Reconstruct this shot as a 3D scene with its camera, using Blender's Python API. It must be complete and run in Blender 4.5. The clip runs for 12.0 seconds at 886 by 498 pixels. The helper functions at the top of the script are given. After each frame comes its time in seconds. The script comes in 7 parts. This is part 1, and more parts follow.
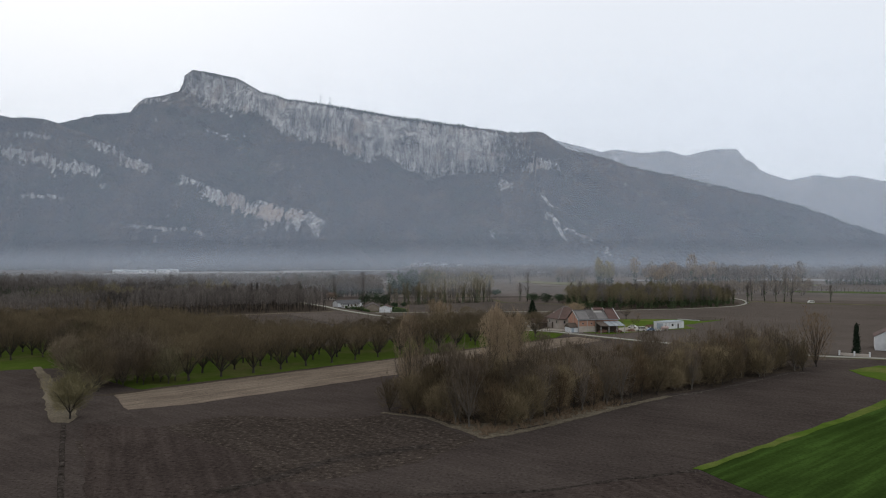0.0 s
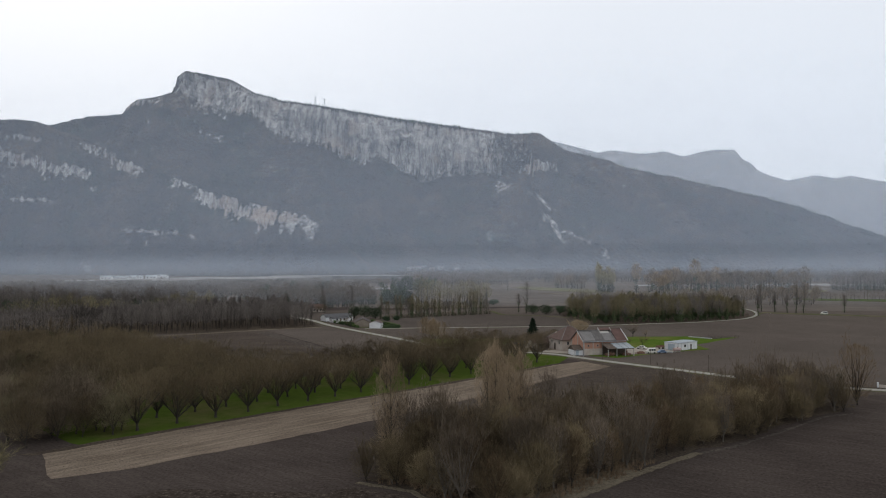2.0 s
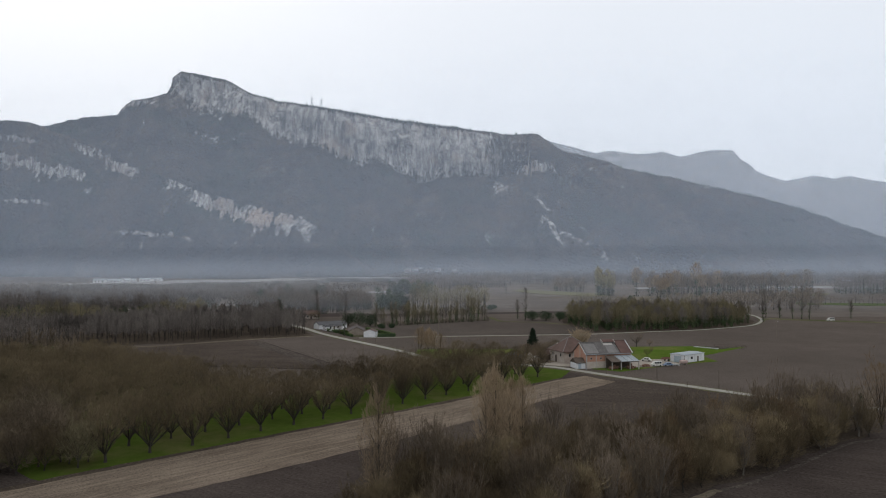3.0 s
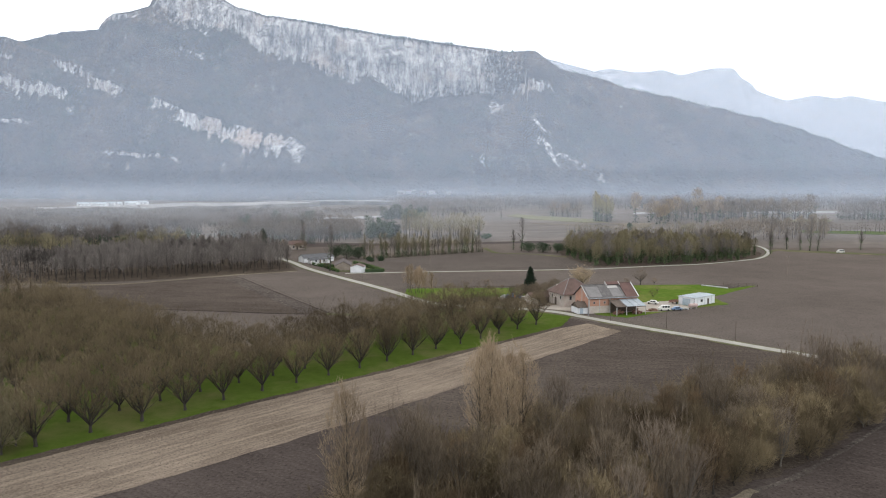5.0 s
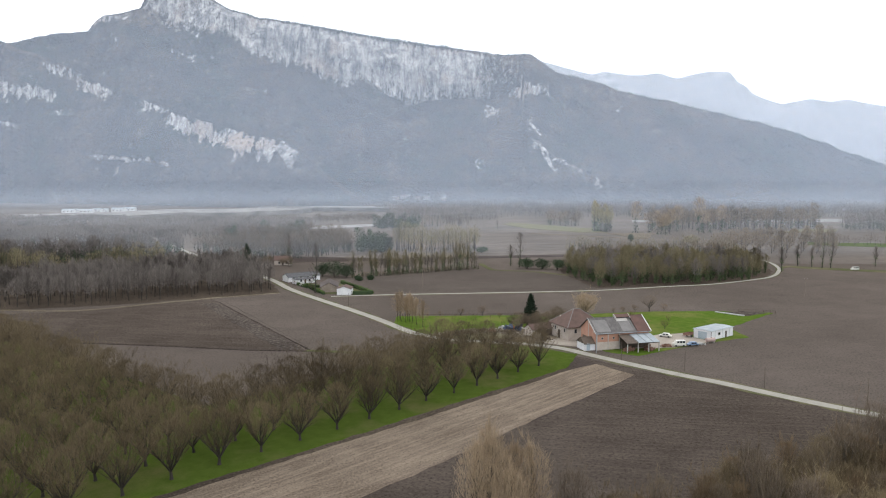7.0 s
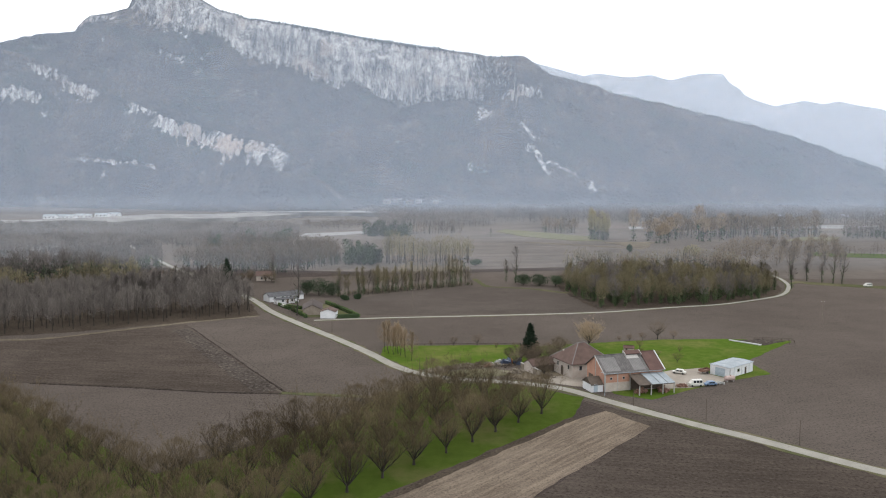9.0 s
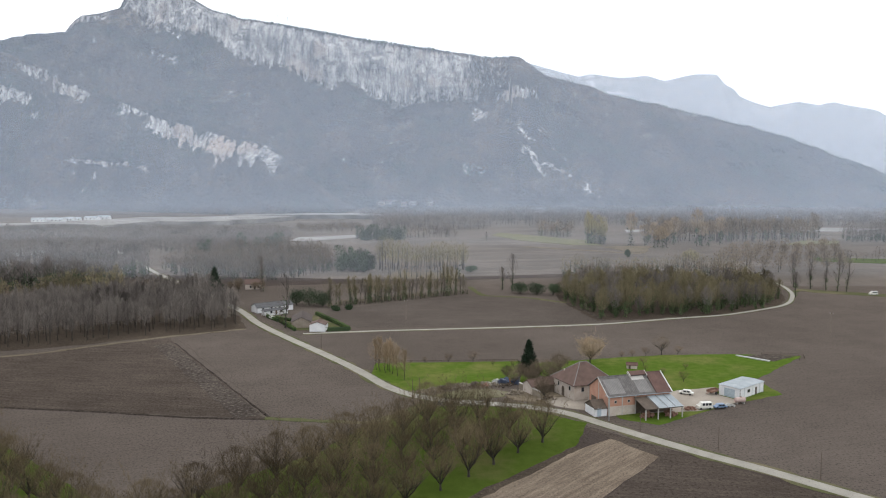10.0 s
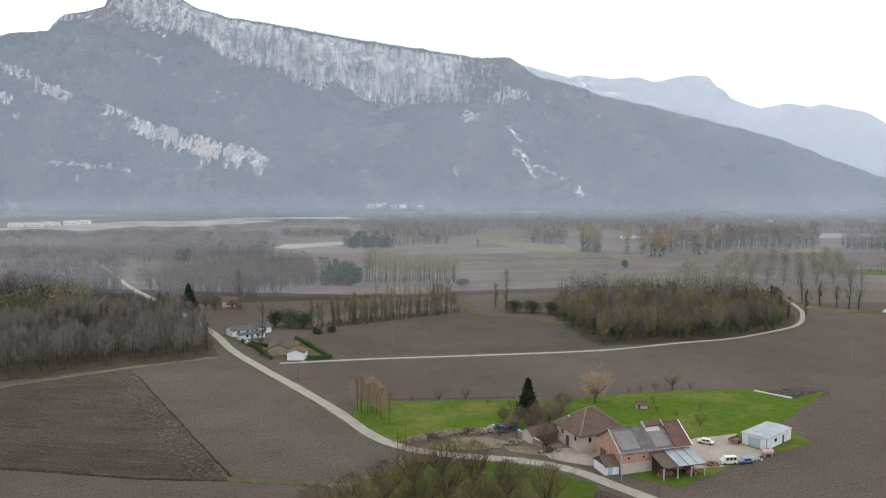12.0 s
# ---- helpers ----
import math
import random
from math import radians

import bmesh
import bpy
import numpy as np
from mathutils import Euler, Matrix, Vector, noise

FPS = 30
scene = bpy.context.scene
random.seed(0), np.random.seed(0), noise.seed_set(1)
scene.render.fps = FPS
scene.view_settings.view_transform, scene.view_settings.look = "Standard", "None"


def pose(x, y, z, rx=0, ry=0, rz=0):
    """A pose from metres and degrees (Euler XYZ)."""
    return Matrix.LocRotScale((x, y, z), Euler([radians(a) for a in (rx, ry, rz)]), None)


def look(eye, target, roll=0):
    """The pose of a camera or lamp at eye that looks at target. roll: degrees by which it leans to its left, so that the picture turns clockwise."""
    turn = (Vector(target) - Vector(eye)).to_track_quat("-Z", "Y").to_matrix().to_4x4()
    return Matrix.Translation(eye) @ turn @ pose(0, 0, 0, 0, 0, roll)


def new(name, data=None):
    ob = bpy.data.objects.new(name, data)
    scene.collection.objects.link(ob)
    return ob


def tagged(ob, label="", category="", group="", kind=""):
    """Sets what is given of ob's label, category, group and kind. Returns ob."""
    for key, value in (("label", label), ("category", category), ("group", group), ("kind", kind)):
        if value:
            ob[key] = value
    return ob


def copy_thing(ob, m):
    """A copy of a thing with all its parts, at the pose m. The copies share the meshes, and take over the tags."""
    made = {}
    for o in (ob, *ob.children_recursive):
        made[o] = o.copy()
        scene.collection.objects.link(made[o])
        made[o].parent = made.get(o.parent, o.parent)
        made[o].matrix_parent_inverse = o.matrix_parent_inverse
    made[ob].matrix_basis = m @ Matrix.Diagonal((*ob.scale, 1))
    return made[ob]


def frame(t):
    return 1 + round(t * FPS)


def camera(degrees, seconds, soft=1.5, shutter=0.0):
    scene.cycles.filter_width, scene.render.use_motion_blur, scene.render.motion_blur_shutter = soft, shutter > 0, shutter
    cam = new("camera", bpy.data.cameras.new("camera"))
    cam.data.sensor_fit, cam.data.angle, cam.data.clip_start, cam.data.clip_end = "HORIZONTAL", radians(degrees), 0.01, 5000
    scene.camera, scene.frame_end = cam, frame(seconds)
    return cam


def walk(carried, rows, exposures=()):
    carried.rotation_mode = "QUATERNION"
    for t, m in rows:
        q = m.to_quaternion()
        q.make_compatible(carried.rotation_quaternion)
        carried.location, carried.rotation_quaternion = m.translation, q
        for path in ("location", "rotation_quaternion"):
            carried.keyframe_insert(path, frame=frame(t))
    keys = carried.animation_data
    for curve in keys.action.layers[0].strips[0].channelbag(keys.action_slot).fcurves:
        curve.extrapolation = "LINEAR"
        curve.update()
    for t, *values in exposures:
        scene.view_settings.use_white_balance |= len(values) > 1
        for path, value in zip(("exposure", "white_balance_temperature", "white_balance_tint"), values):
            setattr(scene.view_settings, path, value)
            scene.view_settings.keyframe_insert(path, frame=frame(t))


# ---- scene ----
cam = camera(61.8, 12.0, 1.1)
PATH = [
    (0, (-0.618, 47.758, 33.242), (-0.730, 49.754, 33.265), 0.08),
    (0.5, (-0.483, 54.674, 34.804), (-0.594, 56.671, 34.828), 0.07),
    (1, (-0.408, 61.481, 36.328), (-0.517, 63.478, 36.352), 0.04),
    (1.5, (-0.365, 68.289, 38.006), (-0.472, 70.286, 38.031), -0.02),
    (2, (-0.376, 74.994, 39.739), (-0.480, 76.991, 39.764), -0.08),
    (2.5, (-0.385, 81.704, 41.439), (-0.486, 83.701, 41.464), -0.12),
    (3, (-0.396, 88.494, 43.090), (-0.494, 90.491, 43.116), -0.15),
    (3.2, (-0.393, 91.199, 43.727), (-0.491, 93.196, 43.752), -0.17),
    (4.8, (-0.273, 112.311, 47.970), (-0.357, 114.301, 47.781), -0.09),
    (5, (-0.271, 114.977, 48.594), (-0.354, 116.966, 48.404), -0.05),
    (5.5, (-0.274, 121.628, 50.205), (-0.355, 123.617, 50.016), -0.01),
    (6, (-0.313, 128.238, 51.815), (-0.390, 130.228, 51.628), -0.04),
    (6.5, (-0.353, 134.878, 53.427), (-0.427, 136.868, 53.242), -0.00),
    (7, (-0.386, 141.440, 55.063), (-0.456, 143.430, 54.879), 0.03),
    (9, (-0.816, 166.934, 61.370), (-0.866, 168.925, 61.188), 0.08),
    (9.5, (-0.884, 173.435, 62.914), (-0.927, 175.426, 62.732), 0.10),
    (10, (-0.918, 180.031, 64.403), (-0.954, 182.023, 64.222), 0.05),
    (10.5, (-0.907, 186.610, 65.909), (-0.937, 188.602, 65.729), 0.07),
    (11, (-0.923, 193.187, 67.465), (-0.947, 195.178, 67.285), 0.08),
    (11.5, (-0.991, 199.776, 69.023), (-1.008, 201.767, 68.843), 0.11),
    (12, (-1.099, 206.330, 70.511), (-1.109, 208.322, 70.330), 0.13),
]
EXPOSURE = [(0.0, -0.95, 6380, 10), (3.2, -0.93, 6380, 10), (4.6, 0.11, 6400, 10), (6.5, 0.08, 6400, 10), (8.5, -0.02, 6450, 10), (12.0, -0.1, 6450, 10)]
walk(cam, [(t, look(eye, aim, roll)) for t, eye, aim, roll in PATH], EXPOSURE)


import mathutils.geometry

# ---------- world and light ----------
world = bpy.data.worlds.new("overcast_sky")
scene.world = world
world.use_nodes = True
wn, wl = world.node_tree.nodes, world.node_tree.links
wn.clear()
sky = wn.new("ShaderNodeTexSky")
sky.sky_type = "NISHITA"
sky.sun_disc = False
sky.sun_elevation, sky.sun_rotation = radians(42), radians(-35)
sky.air_density, sky.dust_density = 1.0, 6.0
sky_bg = wn.new("ShaderNodeBackground")
sky_bg.inputs[1].default_value = 0.03
wl.new(sky.outputs[0], sky_bg.inputs[0])
# the cloud sheet: a nearly even white, a little brighter overhead
tc = wn.new("ShaderNodeTexCoord")
sep = wn.new("ShaderNodeSeparateXYZ")
wl.new(tc.outputs["Generated"], sep.inputs[0])
ramp = wn.new("ShaderNodeValToRGB")
ramp.color_ramp.elements[0].position, ramp.color_ramp.elements[0].color = 0.0, (0.84, 0.89, 0.95, 1)
ramp.color_ramp.elements[1].position, ramp.color_ramp.elements[1].color = 0.35, (0.97, 0.99, 1.02, 1)
wl.new(sep.outputs[2], ramp.inputs[0])
cloud_noise = wn.new("ShaderNodeTexNoise")
cloud_noise.inputs["Scale"].default_value, cloud_noise.inputs["Detail"].default_value = 2.2, 4
wl.new(tc.outputs["Generated"], cloud_noise.inputs[0])
cloud_map = wn.new("ShaderNodeMapRange")
cloud_map.inputs["To Min"].default_value, cloud_map.inputs["To Max"].default_value = 0.94, 1.06
wl.new(cloud_noise.outputs[0], cloud_map.inputs[0])
cloud_mul = wn.new("ShaderNodeVectorMath")
cloud_mul.operation = "SCALE"
wl.new(ramp.outputs[0], cloud_mul.inputs[0]), wl.new(cloud_map.outputs[0], cloud_mul.inputs["Scale"])
cloud_bg = wn.new("ShaderNodeBackground")
cloud_bg.inputs[1].default_value = 1.55
wl.new(cloud_mul.outputs[0], cloud_bg.inputs[0])
add = wn.new("ShaderNodeAddShader")
wl.new(sky_bg.outputs[0], add.inputs[0]), wl.new(cloud_bg.outputs[0], add.inputs[1])
wout = wn.new("ShaderNodeOutputWorld")
wl.new(add.outputs[0], wout.inputs[0])

sun = new("sun", bpy.data.lights.new("sun", "SUN"))
sun.data.energy, sun.data.angle, sun.data.color = 0.5, radians(25), (1.0, 0.96, 0.9)
sun.matrix_world = look((0, 0, 300), (-120, 200, 60))


# ---------- materials ----------
def nodes_of(name):
    m = bpy.data.materials.new(name)
    m.use_nodes = True
    nt = m.node_tree
    return m, nt.nodes, nt.links, nt.nodes["Principled BSDF"]


def noise_node(n, l, vec, scale, detail=4, rough=0.55, stretch=None, turn=0.0):
    """A noise texture on the coordinates vec, optionally stretched and turned about z."""
    if stretch or turn:
        mp = n.new("ShaderNodeMapping")
        mp.inputs["Rotation"].default_value = (0, 0, turn)
        mp.vector_type = "TEXTURE"
        mp.inputs["Scale"].default_value = tuple(1 / v for v in (stretch or (1, 1, 1)))
        l.new(vec, mp.inputs[0])
        vec = mp.outputs[0]
    t = n.new("ShaderNodeTexNoise")
    t.inputs["Scale"].default_value, t.inputs["Detail"].default_value, t.inputs["Roughness"].default_value = scale, detail, rough
    l.new(vec, t.inputs["Vector"])
    return t.outputs[0]


def mix_col(n, l, fac, a, b, kind="MIX"):
    """Mix two colours (sockets or tuples) by a socket or a number."""
    m = n.new("ShaderNodeMix")
    m.data_type, m.blend_type = "RGBA", kind
    for socket, value in ((m.inputs[0], fac), (m.inputs[6], a), (m.inputs[7], b)):
        if isinstance(value, (int, float)):
            socket.default_value = value
        elif isinstance(value, tuple):
            socket.default_value = (*value, 1)
        else:
            l.new(value, socket)
    return m.outputs[2]


def steps(n, l, fac, lo, hi):
    """Map fac from lo..hi to 0..1, clamped."""
    m = n.new("ShaderNodeMapRange")
    m.inputs["From Min"].default_value, m.inputs["From Max"].default_value = lo, hi
    l.new(fac, m.inputs[0])
    return m.outputs[0]


def bumped(n, l, bsdf, height, strength, distance):
    b = n.new("ShaderNodeBump")
    b.inputs["Strength"].default_value, b.inputs["Distance"].default_value = strength, distance
    l.new(height, b.inputs["Height"])
    l.new(b.outputs[0], bsdf.inputs["Normal"])


def plain(name, a, b, scale=1.5, rough=0.8, metal=0.0, bump=0.3, dist=0.02, fine=12.0, where="Object"):
    """A surface that varies between two colours at two scales, with fine relief."""
    m, n, l, p = nodes_of(name)
    c = n.new("ShaderNodeTexCoord").outputs[where]
    big, small = noise_node(n, l, c, scale), noise_node(n, l, c, fine, 6)
    col = mix_col(n, l, steps(n, l, big, 0.3, 0.7), a, b)
    dark = tuple(v * 0.6 for v in a)
    col = mix_col(n, l, steps(n, l, small, 0.55, 0.8), col, dark)
    l.new(col, p.inputs["Base Color"])
    p.inputs["Roughness"].default_value, p.inputs["Metallic"].default_value = rough, metal
    bumped(n, l, p, small, bump, dist)
    return m


def field_mat(name, dark, light, turn=0.0, clods=0.35, row=1.0, rows=0.5, dry=(0.13, 0.11, 0.09), drymix=0.3, grain=1.7, blotch=0.6):
    """Tilled earth: rows along one direction, clods, damp and dry patches."""
    m, n, l, p = nodes_of(name)
    pos = n.new("ShaderNodeNewGeometry").outputs["Position"]
    damp = noise_node(n, l, pos, 0.012, 5)
    patch_ = noise_node(n, l, pos, 0.07, 6, 0.65)
    clod = noise_node(n, l, pos, grain, 6, 0.75)
    furrow = noise_node(n, l, pos, row, 4, 0.6, stretch=(0.07, 1.0, 1.0), turn=turn)
    wide = noise_node(n, l, pos, row * 0.12, 3, 0.5, stretch=(0.04, 1.0, 1.0), turn=turn)

    def share(fac, lo, hi, k):
        q = n.new("ShaderNodeMath")
        q.operation = "MULTIPLY"
        l.new(steps(n, l, fac, lo, hi), q.inputs[0])
        q.inputs[1].default_value = k
        return q.outputs[0]

    col = mix_col(n, l, steps(n, l, damp, 0.35, 0.65), dark, light)
    col = mix_col(n, l, share(patch_, 0.45, 0.65, blotch), col, tuple(v * 0.75 for v in dark))
    # colour follows the relief: crests and clod tops lighter, troughs and gaps darker
    col = mix_col(n, l, share(furrow, 0.5, 0.64, rows), col, tuple(v * 1.7 for v in light))
    col = mix_col(n, l, share(furrow, 0.5, 0.38, rows), col, tuple(v * 0.5 for v in dark))
    col = mix_col(n, l, share(wide, 0.5, 0.6, rows * 0.7), col, tuple(v * 0.7 for v in dark))
    col = mix_col(n, l, share(clod, 0.54, 0.68, drymix), col, dry)
    col = mix_col(n, l, share(clod, 0.48, 0.36, min(1.0, drymix * 1.6)), col, tuple(v * 0.45 for v in dark))
    l.new(col, p.inputs["Base Color"])
    p.inputs["Roughness"].default_value = 0.95
    p.inputs["Specular IOR Level"].default_value = 0.0
    h = n.new("ShaderNodeMath")
    l.new(clod, h.inputs[0]), l.new(furrow, h.inputs[1])
    bumped(n, l, p, h.outputs[0], clods, 0.6)
    return m


SOIL_D, SOIL_L = (0.052, 0.0415, 0.0365), (0.074, 0.061, 0.053)
mat_ground = field_mat("plain_earth", SOIL_D, SOIL_L, turn=-0.6, clods=0.6, row=0.7, rows=0.12, drymix=0.5)
mat_near = field_mat("furrowed_earth", (0.050, 0.0385, 0.0335), (0.071, 0.0565, 0.0485), turn=-1.10, clods=0.9, row=0.5, rows=0.2, drymix=0.5, grain=1.3)
mat_cloddy = field_mat("coarse_clods_field", (0.050, 0.040, 0.033), (0.074, 0.060, 0.050), turn=-0.8, clods=1.0, row=0.5, rows=0.15, dry=(0.19, 0.155, 0.125), drymix=0.75, grain=1.1)
mat_ploughed = field_mat("ploughed_earth", (0.068, 0.055, 0.045), (0.106, 0.087, 0.073), turn=-0.14, clods=1.0, row=0.7, rows=0.13, drymix=0.6, grain=1.3)
mat_harrowed = field_mat("harrowed_earth", (0.090, 0.075, 0.064), (0.118, 0.099, 0.085), turn=0.32, clods=0.7, rows=0.07, drymix=0.6, grain=1.6, blotch=0.3)
mat_track_soil = field_mat("worn_earth", (0.12, 0.10, 0.075), (0.2, 0.165, 0.12), clods=0.5, rows=0.2, dry=(0.3, 0.26, 0.2))
mat_stubble = field_mat("maize_stubble", (0.162, 0.128, 0.097), (0.238, 0.192, 0.148), turn=0.854, clods=0.9, row=1.0, rows=0.28, dry=(0.33, 0.272, 0.205), drymix=0.55, grain=2.2)
mat_litter = field_mat("leaf_litter", (0.055, 0.044, 0.035), (0.10, 0.08, 0.062), clods=0.9, rows=0.0, dry=(0.2, 0.165, 0.12), drymix=0.5)
mat_dry_grass = field_mat("dry_grass", (0.12, 0.10, 0.072), (0.20, 0.17, 0.125), clods=0.9, rows=0.1, dry=(0.30, 0.26, 0.20), drymix=0.5)


def grass_mat(name, a, b, worn, amount=0.3):
    m, n, l, p = nodes_of(name)
    pos = n.new("ShaderNodeNewGeometry").outputs["Position"]
    big, mid, fine = noise_node(n, l, pos, 0.05, 5, 0.6), noise_node(n, l, pos, 0.4, 4), noise_node(n, l, pos, 5, 4, 0.7)
    col = mix_col(n, l, steps(n, l, mid, 0.3, 0.7), a, b)
    w = n.new("ShaderNodeMath")
    w.operation = "MULTIPLY"
    l.new(steps(n, l, big, 0.48, 0.68), w.inputs[0])
    w.inputs[1].default_value = amount
    col = mix_col(n, l, w.outputs[0], col, worn)
    col = mix_col(n, l, steps(n, l, fine, 0.5, 0.8), col, tuple(v * 0.6 for v in a))
    l.new(col, p.inputs["Base Color"])
    p.inputs["Roughness"].default_value = 0.9
    p.inputs["Specular IOR Level"].default_value = 0.0
    bumped(n, l, p, fine, 0.6, 0.12)
    return m


mat_lawn = grass_mat("lawn_grass", (0.055, 0.092, 0.014), (0.078, 0.117, 0.020), (0.14, 0.132, 0.048), 0.7)
mat_orchard_grass = grass_mat("orchard_grass", (0.044, 0.068, 0.012), (0.060, 0.084, 0.016), (0.10, 0.086, 0.04), 0.7)
mat_wheat = field_mat("young_wheat", (0.026, 0.045, 0.011), (0.036, 0.066, 0.013), turn=0.785, clods=0.4, row=0.4, rows=0.42, dry=(0.05, 0.085, 0.02), drymix=0.35)
mat_dark_tilth = field_mat("dark_tilth", (0.074, 0.062, 0.053), (0.098, 0.083, 0.072), turn=0.1, clods=0.6, rows=0.12, drymix=0.55, grain=1.5, blotch=0.3)
# paler than the near soil: part of the distance haze is in this colour
mat_far_field_paled = field_mat("far_fields_paled", (0.10, 0.087, 0.076), (0.142, 0.123, 0.107), turn=0.2, clods=0.3, row=0.1, rows=0.15, drymix=0.2, grain=0.5, blotch=0.4)
mat_clod_band = field_mat("pale_clods", (0.06, 0.05, 0.043), (0.10, 0.085, 0.073), clods=1.0, rows=0.0, dry=(0.19, 0.165, 0.14), drymix=0.9, grain=0.9)
mat_clods = field_mat("coarse_clods", (0.040, 0.033, 0.028), (0.062, 0.052, 0.045), clods=1.0, rows=0.1, dry=(0.13, 0.11, 0.095), drymix=0.8, grain=0.9)
mat_verge = grass_mat("verge_grass", (0.066, 0.074, 0.034), (0.098, 0.096, 0.05), (0.15, 0.128, 0.085), 0.9)
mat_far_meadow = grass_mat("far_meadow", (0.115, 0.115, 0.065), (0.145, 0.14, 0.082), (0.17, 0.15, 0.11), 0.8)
mat_road = plain("worn_asphalt", (0.195, 0.181, 0.153), (0.258, 0.243, 0.208), 0.25, 0.9, bump=0.2, fine=3)
mat_gravel = plain("yard_gravel", (0.21, 0.18, 0.145), (0.29, 0.255, 0.21), 0.15, 0.95, bump=0.5, fine=4)
mat_river = plain("river_shingle", (0.105, 0.10, 0.092), (0.23, 0.22, 0.205), 0.02, 0.9, fine=0.3)

mat_bark = plain("bark", (0.022, 0.018, 0.014), (0.045, 0.037, 0.029), 0.6, 0.95, fine=8)
mat_bark_grey = plain("grey_bark", (0.085, 0.073, 0.058), (0.15, 0.132, 0.108), 0.6, 0.95, fine=8)


def twig_mat(name, a, b):
    """Fine twigs, each a little different, and each tree too."""
    m, n, l, p = nodes_of(name)
    isl = n.new("ShaderNodeNewGeometry").outputs["Random Per Island"]
    rnd = n.new("ShaderNodeObjectInfo").outputs["Random"]
    col = mix_col(n, l, isl, a, b)
    col = mix_col(n, l, steps(n, l, rnd, 0.0, 1.6), col, tuple(v * 1.5 for v in b))
    spot = noise_node(n, l, n.new("ShaderNodeNewGeometry").outputs["Position"], 0.03, 4, 0.6)
    col = mix_col(n, l, steps(n, l, spot, 0.52, 0.68), col, tuple(v * 0.62 for v in a))
    l.new(col, p.inputs["Base Color"])
    p.inputs["Roughness"].default_value = 0.9
    p.inputs["Specular IOR Level"].default_value = 0.03
    return m


mat_twig_walnut = twig_mat("walnut_twigs", (0.062, 0.047, 0.030), (0.130, 0.102, 0.062))
mat_twig_brown = twig_mat("brown_twigs", (0.064, 0.050, 0.035), (0.148, 0.117, 0.083))
mat_twig_olive = twig_mat("olive_twigs", (0.088, 0.076, 0.045), (0.18, 0.155, 0.095))
mat_bracken = twig_mat("dead_bracken", (0.095, 0.066, 0.043), (0.19, 0.138, 0.09))
mat_twig_umber = twig_mat("umber_twigs", (0.045, 0.032, 0.020), (0.15, 0.108, 0.066))
mat_twig_mauve = twig_mat("mauve_twigs", (0.078, 0.060, 0.044), (0.16, 0.128, 0.098))
mat_twig_tan = twig_mat("tan_twigs", (0.18, 0.133, 0.086), (0.29, 0.222, 0.148))
mat_twig_grey = twig_mat("grey_twigs", (0.088, 0.077, 0.069), (0.165, 0.146, 0.131))
mat_twig_yellow = twig_mat("yellow_twigs", (0.10, 0.078, 0.046), (0.19, 0.15, 0.09))
mat_twig_lime = twig_mat("lime_twigs", (0.135, 0.118, 0.062), (0.21, 0.182, 0.10))
mat_ivy = twig_mat("ivy_leaves", (0.042, 0.064, 0.03), (0.08, 0.108, 0.052))
mat_needles = twig_mat("fir_needles", (0.011, 0.018, 0.012), (0.023, 0.034, 0.021))
mat_evergreen = twig_mat("evergreen_leaves", (0.022, 0.038, 0.021), (0.046, 0.066, 0.036))
mat_hedge = twig_mat("hedge_leaves", (0.045, 0.075, 0.022), (0.09, 0.125, 0.04))


